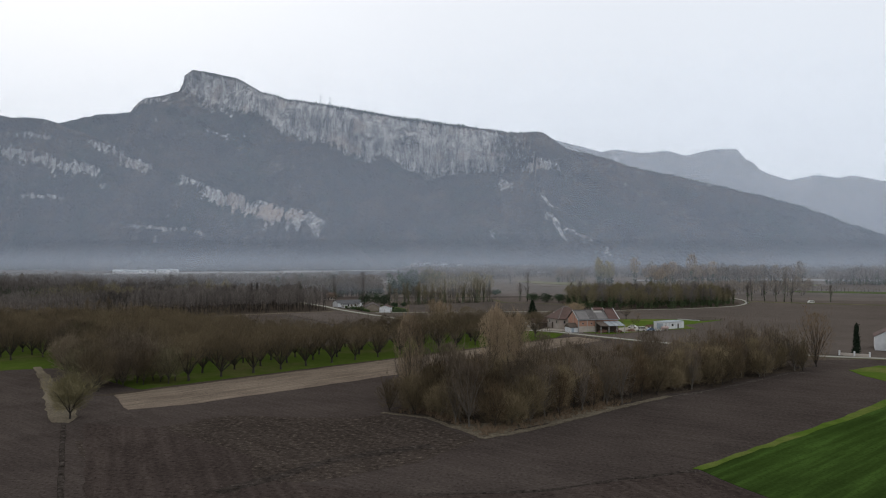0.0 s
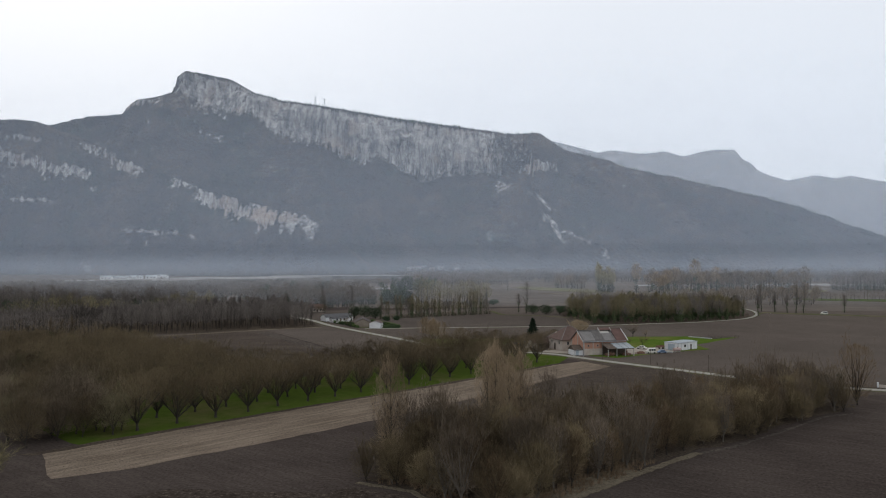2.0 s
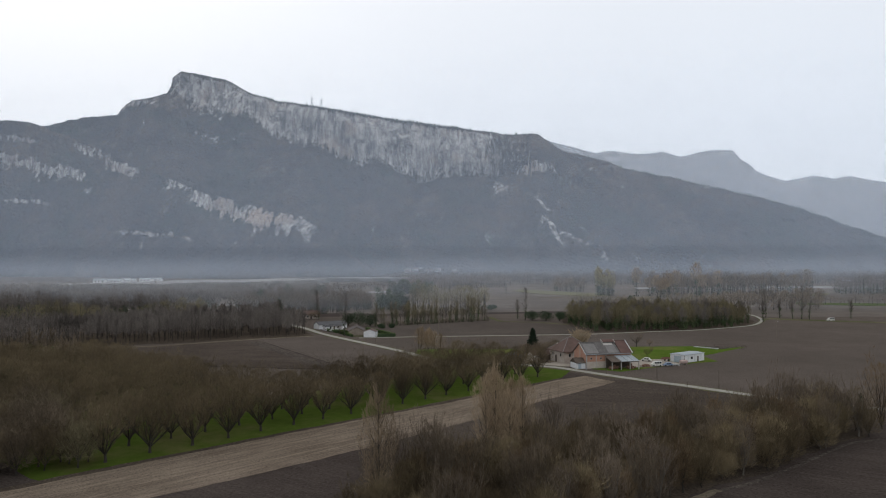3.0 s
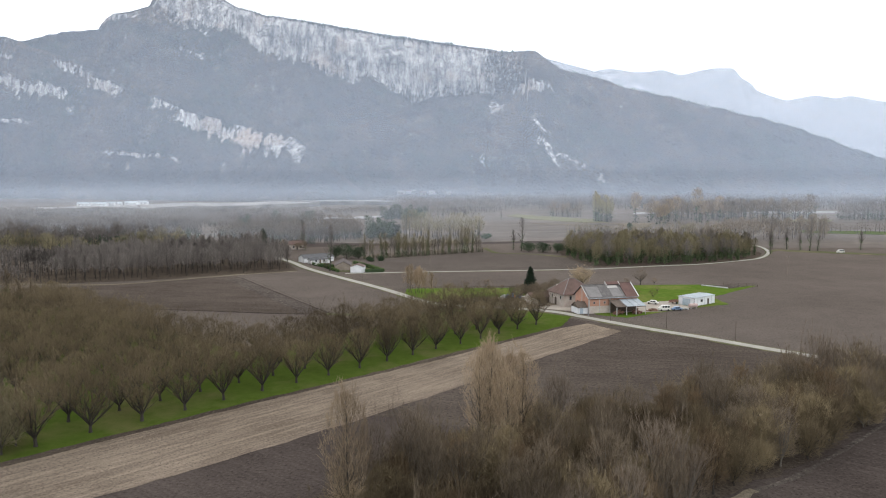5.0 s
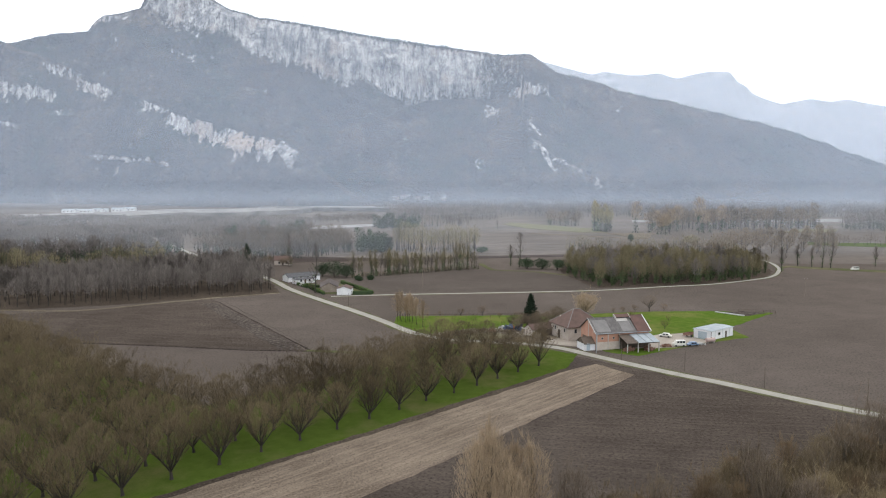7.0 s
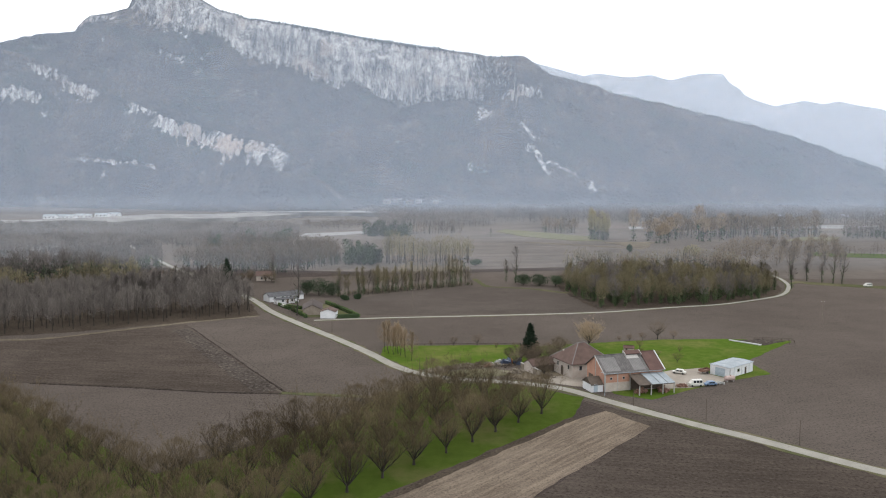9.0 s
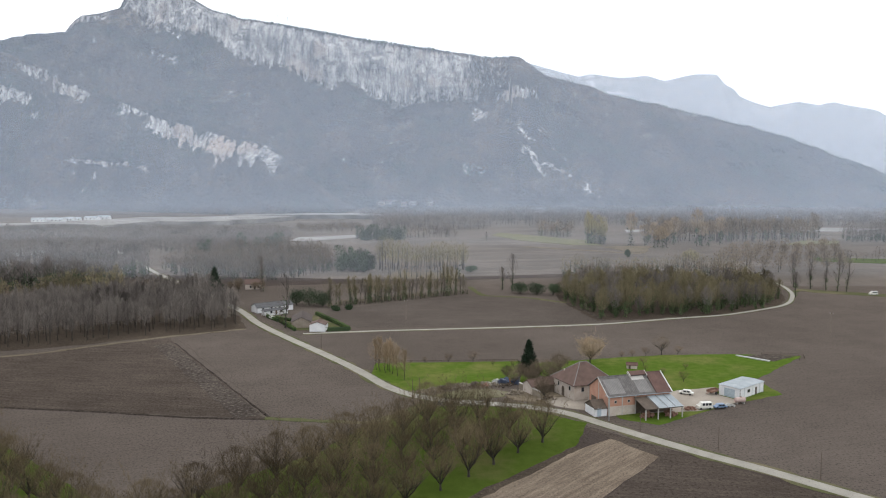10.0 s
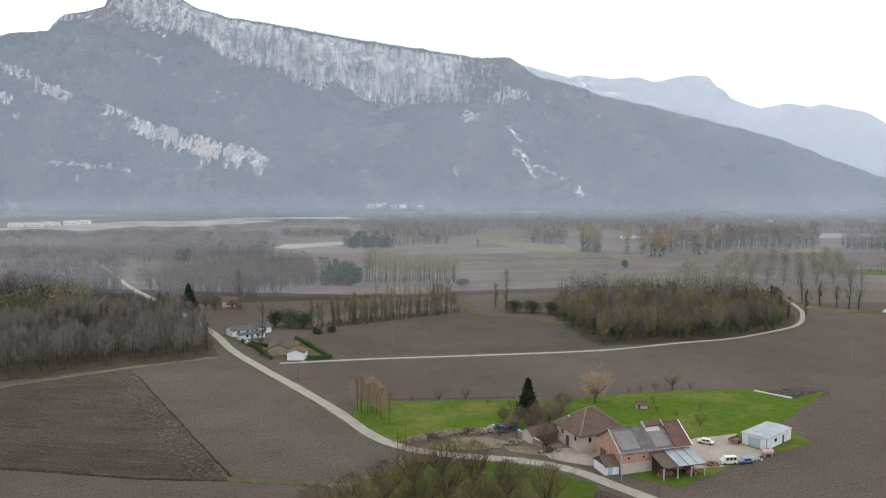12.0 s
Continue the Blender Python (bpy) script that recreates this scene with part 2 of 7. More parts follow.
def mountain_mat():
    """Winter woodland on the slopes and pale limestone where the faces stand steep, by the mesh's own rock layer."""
    m, n, l, p = nodes_of("limestone_and_woods")
    pos = n.new("ShaderNodeNewGeometry").outputs["Position"]
    att = n.new("ShaderNodeAttribute")
    att.attribute_name = "rock"
    wood, tuft = noise_node(n, l, pos, 0.0055, 7, 0.62), noise_node(n, l, pos, 0.09, 5, 0.75)
    clump = noise_node(n, l, pos, 0.028, 5, 0.7)
    streak = noise_node(n, l, pos, 0.05, 6, 0.7, stretch=(1.0, 1.0, 0.16))
    ledge = noise_node(n, l, pos, 0.045, 5, 0.65, stretch=(0.35, 0.35, 1.0))
    green = noise_node(n, l, pos, 0.005, 6, 0.65)
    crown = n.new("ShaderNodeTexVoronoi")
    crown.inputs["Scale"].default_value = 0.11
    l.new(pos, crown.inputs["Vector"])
    tone = n.new("ShaderNodeSeparateXYZ")
    l.new(crown.outputs["Color"], tone.inputs[0])
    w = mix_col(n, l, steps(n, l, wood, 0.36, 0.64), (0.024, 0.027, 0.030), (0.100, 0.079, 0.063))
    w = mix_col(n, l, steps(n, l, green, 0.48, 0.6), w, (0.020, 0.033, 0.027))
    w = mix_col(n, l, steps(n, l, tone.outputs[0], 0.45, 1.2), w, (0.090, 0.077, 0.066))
    # dark clumps and crown gaps put the slopes' missing relief shade into the colour
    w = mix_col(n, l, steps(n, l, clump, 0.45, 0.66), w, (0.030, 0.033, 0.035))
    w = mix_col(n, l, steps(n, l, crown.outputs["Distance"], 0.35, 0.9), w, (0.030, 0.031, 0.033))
    w = mix_col(n, l, steps(n, l, tuft, 0.55, 0.8), w, (0.085, 0.075, 0.066))
    r = mix_col(n, l, steps(n, l, streak, 0.38, 0.60), (0.11, 0.11, 0.112), (0.41, 0.395, 0.375))
    r = mix_col(n, l, steps(n, l, ledge, 0.57, 0.68), r, (0.10, 0.10, 0.096))
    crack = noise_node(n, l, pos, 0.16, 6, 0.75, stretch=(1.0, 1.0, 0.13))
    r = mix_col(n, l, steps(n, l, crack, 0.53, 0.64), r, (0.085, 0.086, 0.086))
    warm = noise_node(n, l, pos, 0.009, 3)
    r = mix_col(n, l, steps(n, l, warm, 0.52, 0.72), r, (0.30, 0.245, 0.205))
    edge = n.new("ShaderNodeMath")
    edge.operation = "ADD"
    jitter = noise_node(n, l, pos, 0.075, 8, 0.8, stretch=(1.0, 1.0, 0.45))
    rag = n.new("ShaderNodeMath")
    rag.operation = "MULTIPLY_ADD"
    l.new(jitter, rag.inputs[0])
    rag.inputs[1].default_value, rag.inputs[2].default_value = 3.6, -1.8
    l.new(att.outputs["Fac"], edge.inputs[0]), l.new(rag.outputs[0], edge.inputs[1])
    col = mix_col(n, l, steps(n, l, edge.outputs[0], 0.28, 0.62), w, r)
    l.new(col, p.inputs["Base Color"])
    p.inputs["Roughness"].default_value = 0.95
    p.inputs["Specular IOR Level"].default_value = 0.0
    relief = n.new("ShaderNodeMath")
    relief.operation = "SUBTRACT"
    l.new(clump, relief.inputs[0]), l.new(crown.outputs["Distance"], relief.inputs[1])
    bumped(n, l, p, relief.outputs[0], 0.5, 9.0)
    return m


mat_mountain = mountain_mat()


def haze_sheet_mat(name, density, foot, low, high, tint, scale=0.004, side=0.0, more=None):
    """A mostly see-through sheet, tinted to stand in for mist and distance haze. It thickens from the ground to height
    foot, and thins from low to high.
    """
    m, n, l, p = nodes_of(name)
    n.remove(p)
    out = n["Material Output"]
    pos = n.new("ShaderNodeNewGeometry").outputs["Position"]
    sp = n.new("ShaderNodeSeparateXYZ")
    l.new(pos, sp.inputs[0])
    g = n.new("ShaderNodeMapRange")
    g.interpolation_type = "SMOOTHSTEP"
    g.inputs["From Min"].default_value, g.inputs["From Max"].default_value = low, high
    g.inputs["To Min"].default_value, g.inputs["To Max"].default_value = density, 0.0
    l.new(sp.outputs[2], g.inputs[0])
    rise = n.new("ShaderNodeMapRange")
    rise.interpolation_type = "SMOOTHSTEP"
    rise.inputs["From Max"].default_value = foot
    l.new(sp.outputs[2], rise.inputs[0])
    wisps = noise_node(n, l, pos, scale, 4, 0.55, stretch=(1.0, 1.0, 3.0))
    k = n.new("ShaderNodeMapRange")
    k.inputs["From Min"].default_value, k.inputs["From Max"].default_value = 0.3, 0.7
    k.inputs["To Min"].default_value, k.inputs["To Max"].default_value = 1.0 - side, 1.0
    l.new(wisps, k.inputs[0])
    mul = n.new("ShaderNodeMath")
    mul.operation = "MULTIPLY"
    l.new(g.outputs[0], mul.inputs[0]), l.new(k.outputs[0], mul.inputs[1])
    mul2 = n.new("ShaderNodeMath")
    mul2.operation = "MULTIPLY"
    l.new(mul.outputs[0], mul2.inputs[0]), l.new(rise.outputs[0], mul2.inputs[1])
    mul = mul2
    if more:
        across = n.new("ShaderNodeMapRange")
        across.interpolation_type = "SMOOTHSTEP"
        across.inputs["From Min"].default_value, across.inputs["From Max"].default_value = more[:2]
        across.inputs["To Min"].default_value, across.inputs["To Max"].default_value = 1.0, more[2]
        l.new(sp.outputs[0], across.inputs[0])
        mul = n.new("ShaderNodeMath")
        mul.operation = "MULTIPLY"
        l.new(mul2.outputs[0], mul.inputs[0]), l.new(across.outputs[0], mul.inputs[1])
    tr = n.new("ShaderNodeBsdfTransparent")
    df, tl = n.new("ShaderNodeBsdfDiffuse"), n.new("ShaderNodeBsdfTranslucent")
    # normals set straight up and down, so the sheet takes the whole sky's light
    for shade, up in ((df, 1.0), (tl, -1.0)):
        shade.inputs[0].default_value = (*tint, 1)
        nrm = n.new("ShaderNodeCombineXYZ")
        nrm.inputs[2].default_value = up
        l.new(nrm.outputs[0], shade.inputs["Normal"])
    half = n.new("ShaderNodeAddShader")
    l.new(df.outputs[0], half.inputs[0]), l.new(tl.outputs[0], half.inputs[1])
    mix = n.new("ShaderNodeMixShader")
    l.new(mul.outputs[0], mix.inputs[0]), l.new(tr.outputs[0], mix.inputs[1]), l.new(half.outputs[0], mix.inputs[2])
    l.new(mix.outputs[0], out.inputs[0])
    return m


# ---------- mesh helpers ----------
def part(name, geo, material, parent=None, label=""):
    """Link a bmesh or a (verts, faces) pair as one mesh object, under parent where given."""
    me = bpy.data.meshes.new(name)
    if isinstance(geo, tuple):
        me.from_pydata([tuple(v) for v in geo[0]], [], [tuple(f) for f in geo[1]])
        me.update()
    else:
        geo.to_mesh(me)
        geo.free()
    me.materials.append(material)
    ob = new(name, me)
    if parent:
        ob.parent = parent
    if label:
        ob["label"] = label
    return ob


def thing(name, m, label, category, group="", kind=""):
    """An Empty at the base of a thing, to which its parts belong."""
    return_ob = tagged(new(name), label, category, group, kind)
    return_ob.matrix_basis = m
    return return_ob


def curve_through(points, step=4.0):
    """Points along a smooth line through the given corners."""
    p = [Vector((*q, 0)) for q in points]
    p = [2 * p[0] - p[1], *p, 2 * p[-1] - p[-2]]
    out = []
    for a, b, c, d in zip(p, p[1:], p[2:], p[3:]):
        k = max(1, int((c - b).length / step))
        for i in range(k):
            t = i / k
            out.append(0.5 * (2 * b + (c - a) * t + (2 * a - 5 * b + 4 * c - d) * t * t + (3 * b - a - 3 * c + d) * t ** 3))
    return [*out, p[-2]]


def ribbon(name, points, width, z, material, label, category, rough=0.15, seed=1, depth=0.35):
    """A slab that follows a line: top, both flanks; its edges wander a little."""
    rng = random.Random(seed)
    line = curve_through(points, 3.0)
    verts, faces = [], []
    for i, c in enumerate(line):
        d = (line[min(i + 1, len(line) - 1)] - line[max(i - 1, 0)]).normalized()
        s = Vector((-d.y, d.x, 0))
        w0, w1 = (width / 2 + rng.uniform(-rough, rough) for _ in range(2))
        for off, h in ((w0 + 0.3, z - depth), (w0, z), (0, z + 0.04), (-w1, z), (-w1 - 0.3, z - depth)):
            q = c + s * off
            verts.append((q.x, q.y, h))
        if i:
            a, b = 5 * (i - 1), 5 * i
            faces += [(a + k, a + k + 1, b + k + 1, b + k) for k in range(4)]
    ob = part(name, (verts, faces), material)
    for f in ob.data.polygons:
        f.use_smooth = False
    return tagged(ob, label, category, kind="structure")


def patch(name, corners, z, material, label, category, wobble=0.4, seed=1, step=3.0, depth=0.3):
    """A sheet of ground with an uneven edge, raised by z, with flanks that reach below the plain."""
    rng = random.Random(seed)
    ring = []
    for a, b in zip(corners, corners[1:] + corners[:1]):
        a, b = Vector((*a, 0)), Vector((*b, 0))
        k = max(1, int((b - a).length / step))
        ring += [a.lerp(b, i / k) + Vector((rng.uniform(-wobble, wobble), rng.uniform(-wobble, wobble), 0)) for i in range(k)]
    bm = bmesh.new()
    top = [bm.verts.new((v.x, v.y, z)) for v in ring]
    low = [bm.verts.new((v.x, v.y, z - depth)) for v in ring]
    for tri in mathutils.geometry.tessellate_polygon([[Vector((v.x, v.y, 0)) for v in ring]]):
        p, q, r = (ring[i] for i in tri)
        turn = (q.x - p.x) * (r.y - p.y) - (q.y - p.y) * (r.x - p.x)
        if abs(turn) > 1e-6:
            bm.faces.new([top[i] for i in (tri if turn > 0 else tri[::-1])])
    for i in range(len(top)):
        j = (i + 1) % len(top)
        bm.faces.new((top[i], top[j], low[j], low[i]))
    return tagged(part(name, bm, material), label, category, kind="structure")


def inside(x, y, poly):
    hit = False
    for (x0, y0), (x1, y1) in zip(poly, poly[1:] + poly[:1]):
        if (y0 > y) != (y1 > y) and x < (x1 - x0) * (y - y0) / (y1 - y0) + x0:
            hit = not hit
    return hit


def scatter(poly, gap, rng, jitter=0.4):
    """Places in a polygon on a jittered grid."""
    xs, ys = [p[0] for p in poly], [p[1] for p in poly]
    out = []
    y = min(ys)
    while y < max(ys):
        x = min(xs)
        while x < max(xs):
            q = (x + rng.uniform(-jitter, jitter) * gap, y + rng.uniform(-jitter, jitter) * gap)
            if inside(*q, poly):
                out.append(q)
            x += gap
        y += gap
    return out


# ---------- ground ----------
def build_ground():
    bm = bmesh.new()
    ring = [(-7000, -900), (7000, -900), (7000, 6000), (-7000, 6000)]
    bm.faces.new([bm.verts.new((x, y, 0)) for x, y in ring])
    tagged(part("ground", bm, mat_ground), "bare brown tilled valley floor in early spring", "ground", kind="structure")


build_ground()
ROW_O, ROW_D, ROW_N = Vector((-75.48, 251.64, 0)), Vector((0.6162, 0.7123, 0)), Vector((0.7261, -0.5963, 0))


def orchard_xy(s, o):
    """A place in the orchard: s along the front row, o out in front of it (negative: behind)."""
    v = ROW_O + ROW_D * s + ROW_N * o
    return (v.x, v.y)


patch("field", [(-409.7, 394.4), (-131.9, 381.9), (-52.7, 373), (-25.2, 368.2), (31.2, 374.6), (46.8, 358.4), (91.1, 319.5), (135.7, 302.6), (260, 250), (420, 380), (549.9, 807.8), (204.7, 712.2), (-164.4, 621.1), (-484.7, 710.6)], 0.02, mat_harrowed, "wide bare brown farmland round the farm", "field", seed=29)
patch("field", [(-53, 376.1), (-74.6, 410.6), (-113.4, 469.4), (-119.9, 479.7), (-145, 459.9), (-168.4, 444), (-296.5, 403.7), (-264.7, 386.2), (-131.7, 384.7), (-96.6, 380.3)], 0.06, mat_ploughed, "rough ploughed dark brown field with clods", "field", seed=2)
patch("field", [(-111.2, 471.1), (-118, 480.7), (-93.8, 495.8), (-89.4, 500.4), (-55.4, 451.2), (-38.3, 426.6), (-25.2, 404), (-12.3, 390.1), (-14.3, 382.6), (-24.2, 370.3), (-50.7, 377.3)], 0.09, mat_harrowed, "harrowed grey-brown field beside the lane", "field", seed=3)
ribbon("furrow", [(-52.2, 377.2), (-74.8, 411), (-113.1, 469.1)], 0.5, 0.12, mat_clods, "ridge of coarse dark clods between two fields", "furrow", 0.2, 5)
ribbon("furrow", [(-57.6, 377.2), (-79.2, 409.6), (-117.2, 467.2)], 7.0, 0.1, mat_clod_band, "band of pale coarse clods beside the furrow", "furrow", 0.5, 11)
ribbon("furrow", [(-131.7, 384.3), (-114, 382.4), (-96.6, 380.1), (-75.2, 376.6), (-52.7, 375.2)], 0.9, 0.14, mat_clods, "dark furrow along the ploughed field", "furrow", 0.3, 6)
patch("field", [(-60.9, 486.4), (-34.5, 492.2), (2.3, 497.4), (37.5, 502.6), (66.8, 509.6), (101.9, 522.1), (133.2, 533.5), (162, 551.3), (276.9, 606), (337.7, 532.5), (196.2, 314.8), (135.9, 304.7), (91.2, 321.3), (60.6, 353.1), (48, 366.9), (44.2, 375.3), (56.5, 384.9), (77.1, 400.5), (93, 418.1), (116.9, 450), (102.5, 453.5), (52.8, 446.3), (-30.3, 442.2), (-32.3, 428.7), (-52.5, 459.1)], 0.05, mat_harrowed, "wide harrowed brown field behind the farm", "field", seed=4)
patch("field", [(-44.8, 502.9), (2.4, 505.5), (37.6, 510.7), (67, 517.8), (55.6, 568.2), (34.8, 592.8), (5.1, 595.8), (-28.6, 573.2), (-57.5, 553.3), (-66.6, 538.6), (-52, 511.7)], 0.06, mat_dark_tilth, "dark ploughed field between side lane and tree row", "field", seed=5)
patch("field", [orchard_xy(60, -38), orchard_xy(112, -38), (-25.2, 368.2), (-52.7, 374), (-96.6, 378.7), (-131.9, 382.8), (-199.8, 391.3), orchard_xy(60, -120)], 0.03, mat_harrowed, "bare grey-brown field behind the orchard", "field", seed=25)
patch("field", [orchard_xy(46, 36), orchard_xy(100, 33.4), orchard_xy(161, 30.6), (31.2, 374.1), (46.8, 358.4), (79.7, 325.7), (98.3, 310.9), (123.6, 297.2), (93.4, 292.9), (66.1, 281), (37.6, 261), (15.6, 249.6), (2.6, 254.6)], 0.03, mat_ploughed, "dark tilled strip between copse and lane", "field", seed=26)
patch("orchard_floor", [orchard_xy(-26, 7.0), orchard_xy(20, 7.8), orchard_xy(67, 9.4), orchard_xy(156, 10.6), (34.2, 374.1), (21.4, 385.2), (5.5, 388.6), (-10.4, 388.3), (-18.3, 380.7), (-25.2, 370.3), orchard_xy(112, -36), orchard_xy(60, -36), orchard_xy(60, -200), orchard_xy(-75, -200), orchard_xy(-75, -75), orchard_xy(-26, -50)], 0.05, mat_orchard_grass, "green grass floor of the walnut orchard", "grass", seed=6)
patch("stubble_strip", [orchard_xy(-34, 9.5), orchard_xy(-40, 30.5), orchard_xy(-28, 34), orchard_xy(4, 35.8), orchard_xy(40, 36.2), orchard_xy(76, 35.2), orchard_xy(114, 32.4), orchard_xy(163, 30.5), orchard_xy(167, 14.5), orchard_xy(155, 12.3), orchard_xy(90, 12), orchard_xy(67, 11), orchard_xy(35, 9.8)], 0.05, mat_stubble, "pale strip of maize stubble beside the orchard", "stubble", seed=7, wobble=0.35)
patch("verge", [orchard_xy(-38, 6.8), orchard_xy(-36, 9.6), orchard_xy(35, 9.9), orchard_xy(67, 11.1), orchard_xy(90, 12.1), orchard_xy(155, 12.4), orchard_xy(156, 10.4), orchard_xy(67, 9.2), orchard_xy(20, 7.6)], 0.07, mat_litter, "dark ditch edge along the orchard", "verge", seed=8)
patch("verge", [(-53.7, 374.9), (-24.2, 371.7), (-13.4, 379.8), (-8.4, 387.4), (-6.4, 391.2), (-11.4, 391.1), (-16.3, 382.6), (-25.2, 374), (-52.7, 377.2)], 0.1, mat_verge, "pale grassy headland of the field", "verge", seed=9)
patch("wheat_field", [(33, 166.7), (44.8, 178), (74.9, 206.3), (91.5, 223.4), (153.1, 281.1), (260, 240), (61.3, 86.8), (38.7, 153), (35.9, 158.3)], 0.06, mat_wheat, "bright green young wheat field", "field", seed=10)
patch("verge", [(33.4, 165.9), (45.5, 177.5), (75.6, 205.7), (92.4, 222.8), (155.1, 282.1), (153.4, 284.1), (90.7, 224.4), (74.1, 207.1), (44.5, 178.5), (32.3, 166.7)], 0.09, mat_lawn, "bright grassy rim of the wheat field", "verge", seed=11)
patch("lawn", [(107.1, 273.5), (120.6, 283.5), (143.4, 280.8), (161.4, 268.6), (127, 258.9), (107.8, 254.4), (106.5, 263.2)], 0.08, mat_lawn, "small green meadow by the lane", "grass", seed=12)
COPSE = [(-21.2, 206.5), (-12.1, 202.2), (-0.5, 186.8), (8.8, 194.8), (19.9, 206.7), (34.1, 221.7), (43.3, 230.2), (56.8, 240.2), (66.5, 249.3), (76.4, 258.8), (84.9, 266.9), (94.1, 272.2), (95.1, 291), (66.1, 280.1), (37.5, 259.2), (14.6, 245.9), (2.5, 251.1), (-8.7, 238.4), (-18.1, 218.8)]
patch("copse_floor", COPSE, 0.07, mat_litter, "leaf litter under the copse", "litter", wobble=1.2, seed=13)
patch("verge", [(-22.5, 204.9), (-12.8, 200.7), (-0.6, 183.7), (9.7, 192.3), (21.1, 204.4), (35.4, 219.8), (44.2, 228), (43.3, 229.2), (34.6, 221.1), (20.2, 205.8), (8.8, 193.5), (-0.5, 185.2), (-12.1, 201.5), (-22.1, 205.8)], 0.12, mat_dry_grass, "pale dry grass along the copse edge", "verge", wobble=0.3, seed=14, step=1.5)
patch("field", [(-1.5, 182.9), (-10.8, 168.4), (-19.7, 161), (-34.9, 150.5), (-61.4, 158.8), (-74, 177.2), (-53.8, 200.7), (-26.9, 199.4), (-22.5, 203.8), (-13.1, 199.2)], 0.035, mat_cloddy, "field of coarse dark clods before the copse", "field", seed=31)
ribbon("verge", [(43.7, 228.3), (49.9, 232), (57.7, 238.9), (66.5, 247), (76.3, 256.5), (84.3, 264.3), (94, 269.4)], 0.7, 0.12, mat_clod_band, "thin earth edge along the copse", "verge", 0.25, 15)
patch("verge", [(-7.3, 195.4), (-0.5, 185.4), (8.8, 193.5), (20.8, 206.1), (28.4, 215), (27.1, 217.6), (15.9, 208.8), (8.5, 199.6), (-1, 195.9)], 0.1, mat_dry_grass, "bleached grass at the corner of the copse", "verge", wobble=0.9, seed=28)
patch("verge", [(-136.6, 264), (-116.3, 235.5), (-92.6, 199.3), (-87.8, 192.4), (-83.5, 191.9), (-85.5, 197.9), (-91.8, 208.3), (-113.7, 237.5), (-134.8, 265)], 0.08, mat_dry_grass, "dry grassy baulk beside the path", "verge", wobble=0.35, seed=15)
patch("field", [(-80.8, 191.9), (-55.4, 146.9), (-21.3, 57.5), (61.3, 58.9), (39.5, 150.9), (32.5, 165), (20, 159.8), (6.1, 152.8), (-10, 150.9), (-35.3, 157.4), (-38.7, 168.7), (-62.2, 187.9)], 0.04, mat_near, "furrowed dark brown field beside the track", "field", seed=27)
ribbon("track", [(-84.6, 191.6), (-35.2, 105.6)], 0.7, 0.12, mat_clods, "narrow pale earth edge along the track", "track", 0.1, 12)
ribbon("furrow", [(-38.3, 150.4), (-32.7, 157.4), (-24.8, 168.6), (-9.9, 178.2)], 2.6, 0.12, mat_clods, "line of coarse clods across the tilled field", "furrow", 0.4, 7)
ribbon("furrow", [(-10, 151.7), (6, 153.9), (20, 160.6), (32.8, 166.1)], 0.8, 0.12, mat_clods, "line of coarse clods across the tilled field", "furrow", 0.4, 8)
patch("lawn", [(-29.3, 423), (-29.3, 438.4), (21.2, 442.1), (28.2, 439.8), (28, 424.3), (21.8, 412.7), (7.7, 411.4), (-10.3, 405.3), (-15.3, 402.3), (-24.3, 415.4)], 0.1, mat_lawn, "green lawn of the farm garden", "grass", seed=16)
patch("lawn", [(26, 424.3), (28.2, 439.8), (54.9, 447.4), (77.7, 452.9), (102.5, 455), (127.4, 452.2), (97.1, 419.2), (98.5, 401.9), (78.9, 392), (53.2, 372.6), (43.3, 378.1), (41.7, 396.9), (31.9, 415.8)], 0.1, mat_lawn, "green lawn round the farm buildings", "grass", seed=17)
patch("yard", [(59.9, 400.1), (68.1, 406), (80.4, 409.2), (78.2, 402.4), (83, 393.9), (74.7, 388.1), (67.6, 385.1), (60.5, 384), (41.4, 381.8), (33.4, 386.3), (25.5, 390), (23.6, 395.6), (31.6, 397.6), (45.7, 397.9)], 0.14, mat_gravel, "pale gravel farmyard", "yard", seed=18)
ribbon("verge", [(-93.3, 497.8), (-120, 481.6), (-145.1, 461.8), (-168.5, 445.5), (-225.2, 443), (-296.9, 406)], 2.2, 0.16, mat_dry_grass, "pale dry grass edge before the plantation", "verge", 0.7, 9)
patch("forest_floor", [(-93.4, 500.3), (-126.9, 479.5), (-159.6, 459.7), (-325.3, 402.5), (-457.2, 594.6), (-257, 632.5), (-112.8, 547.1)], 0.07, mat_litter, "leaf litter under the plantation", "litter", wobble=1.0, seed=19)
patch("forest_floor", [(55, 580), (65, 522), (88, 526), (106, 533), (129, 536.5), (153, 549.5), (172, 571), (186.5, 601), (190, 632), (196, 690), (80, 690), (60, 640)], 0.07, mat_litter, "leaf litter under the wood", "litter", wobble=1.0, seed=20)

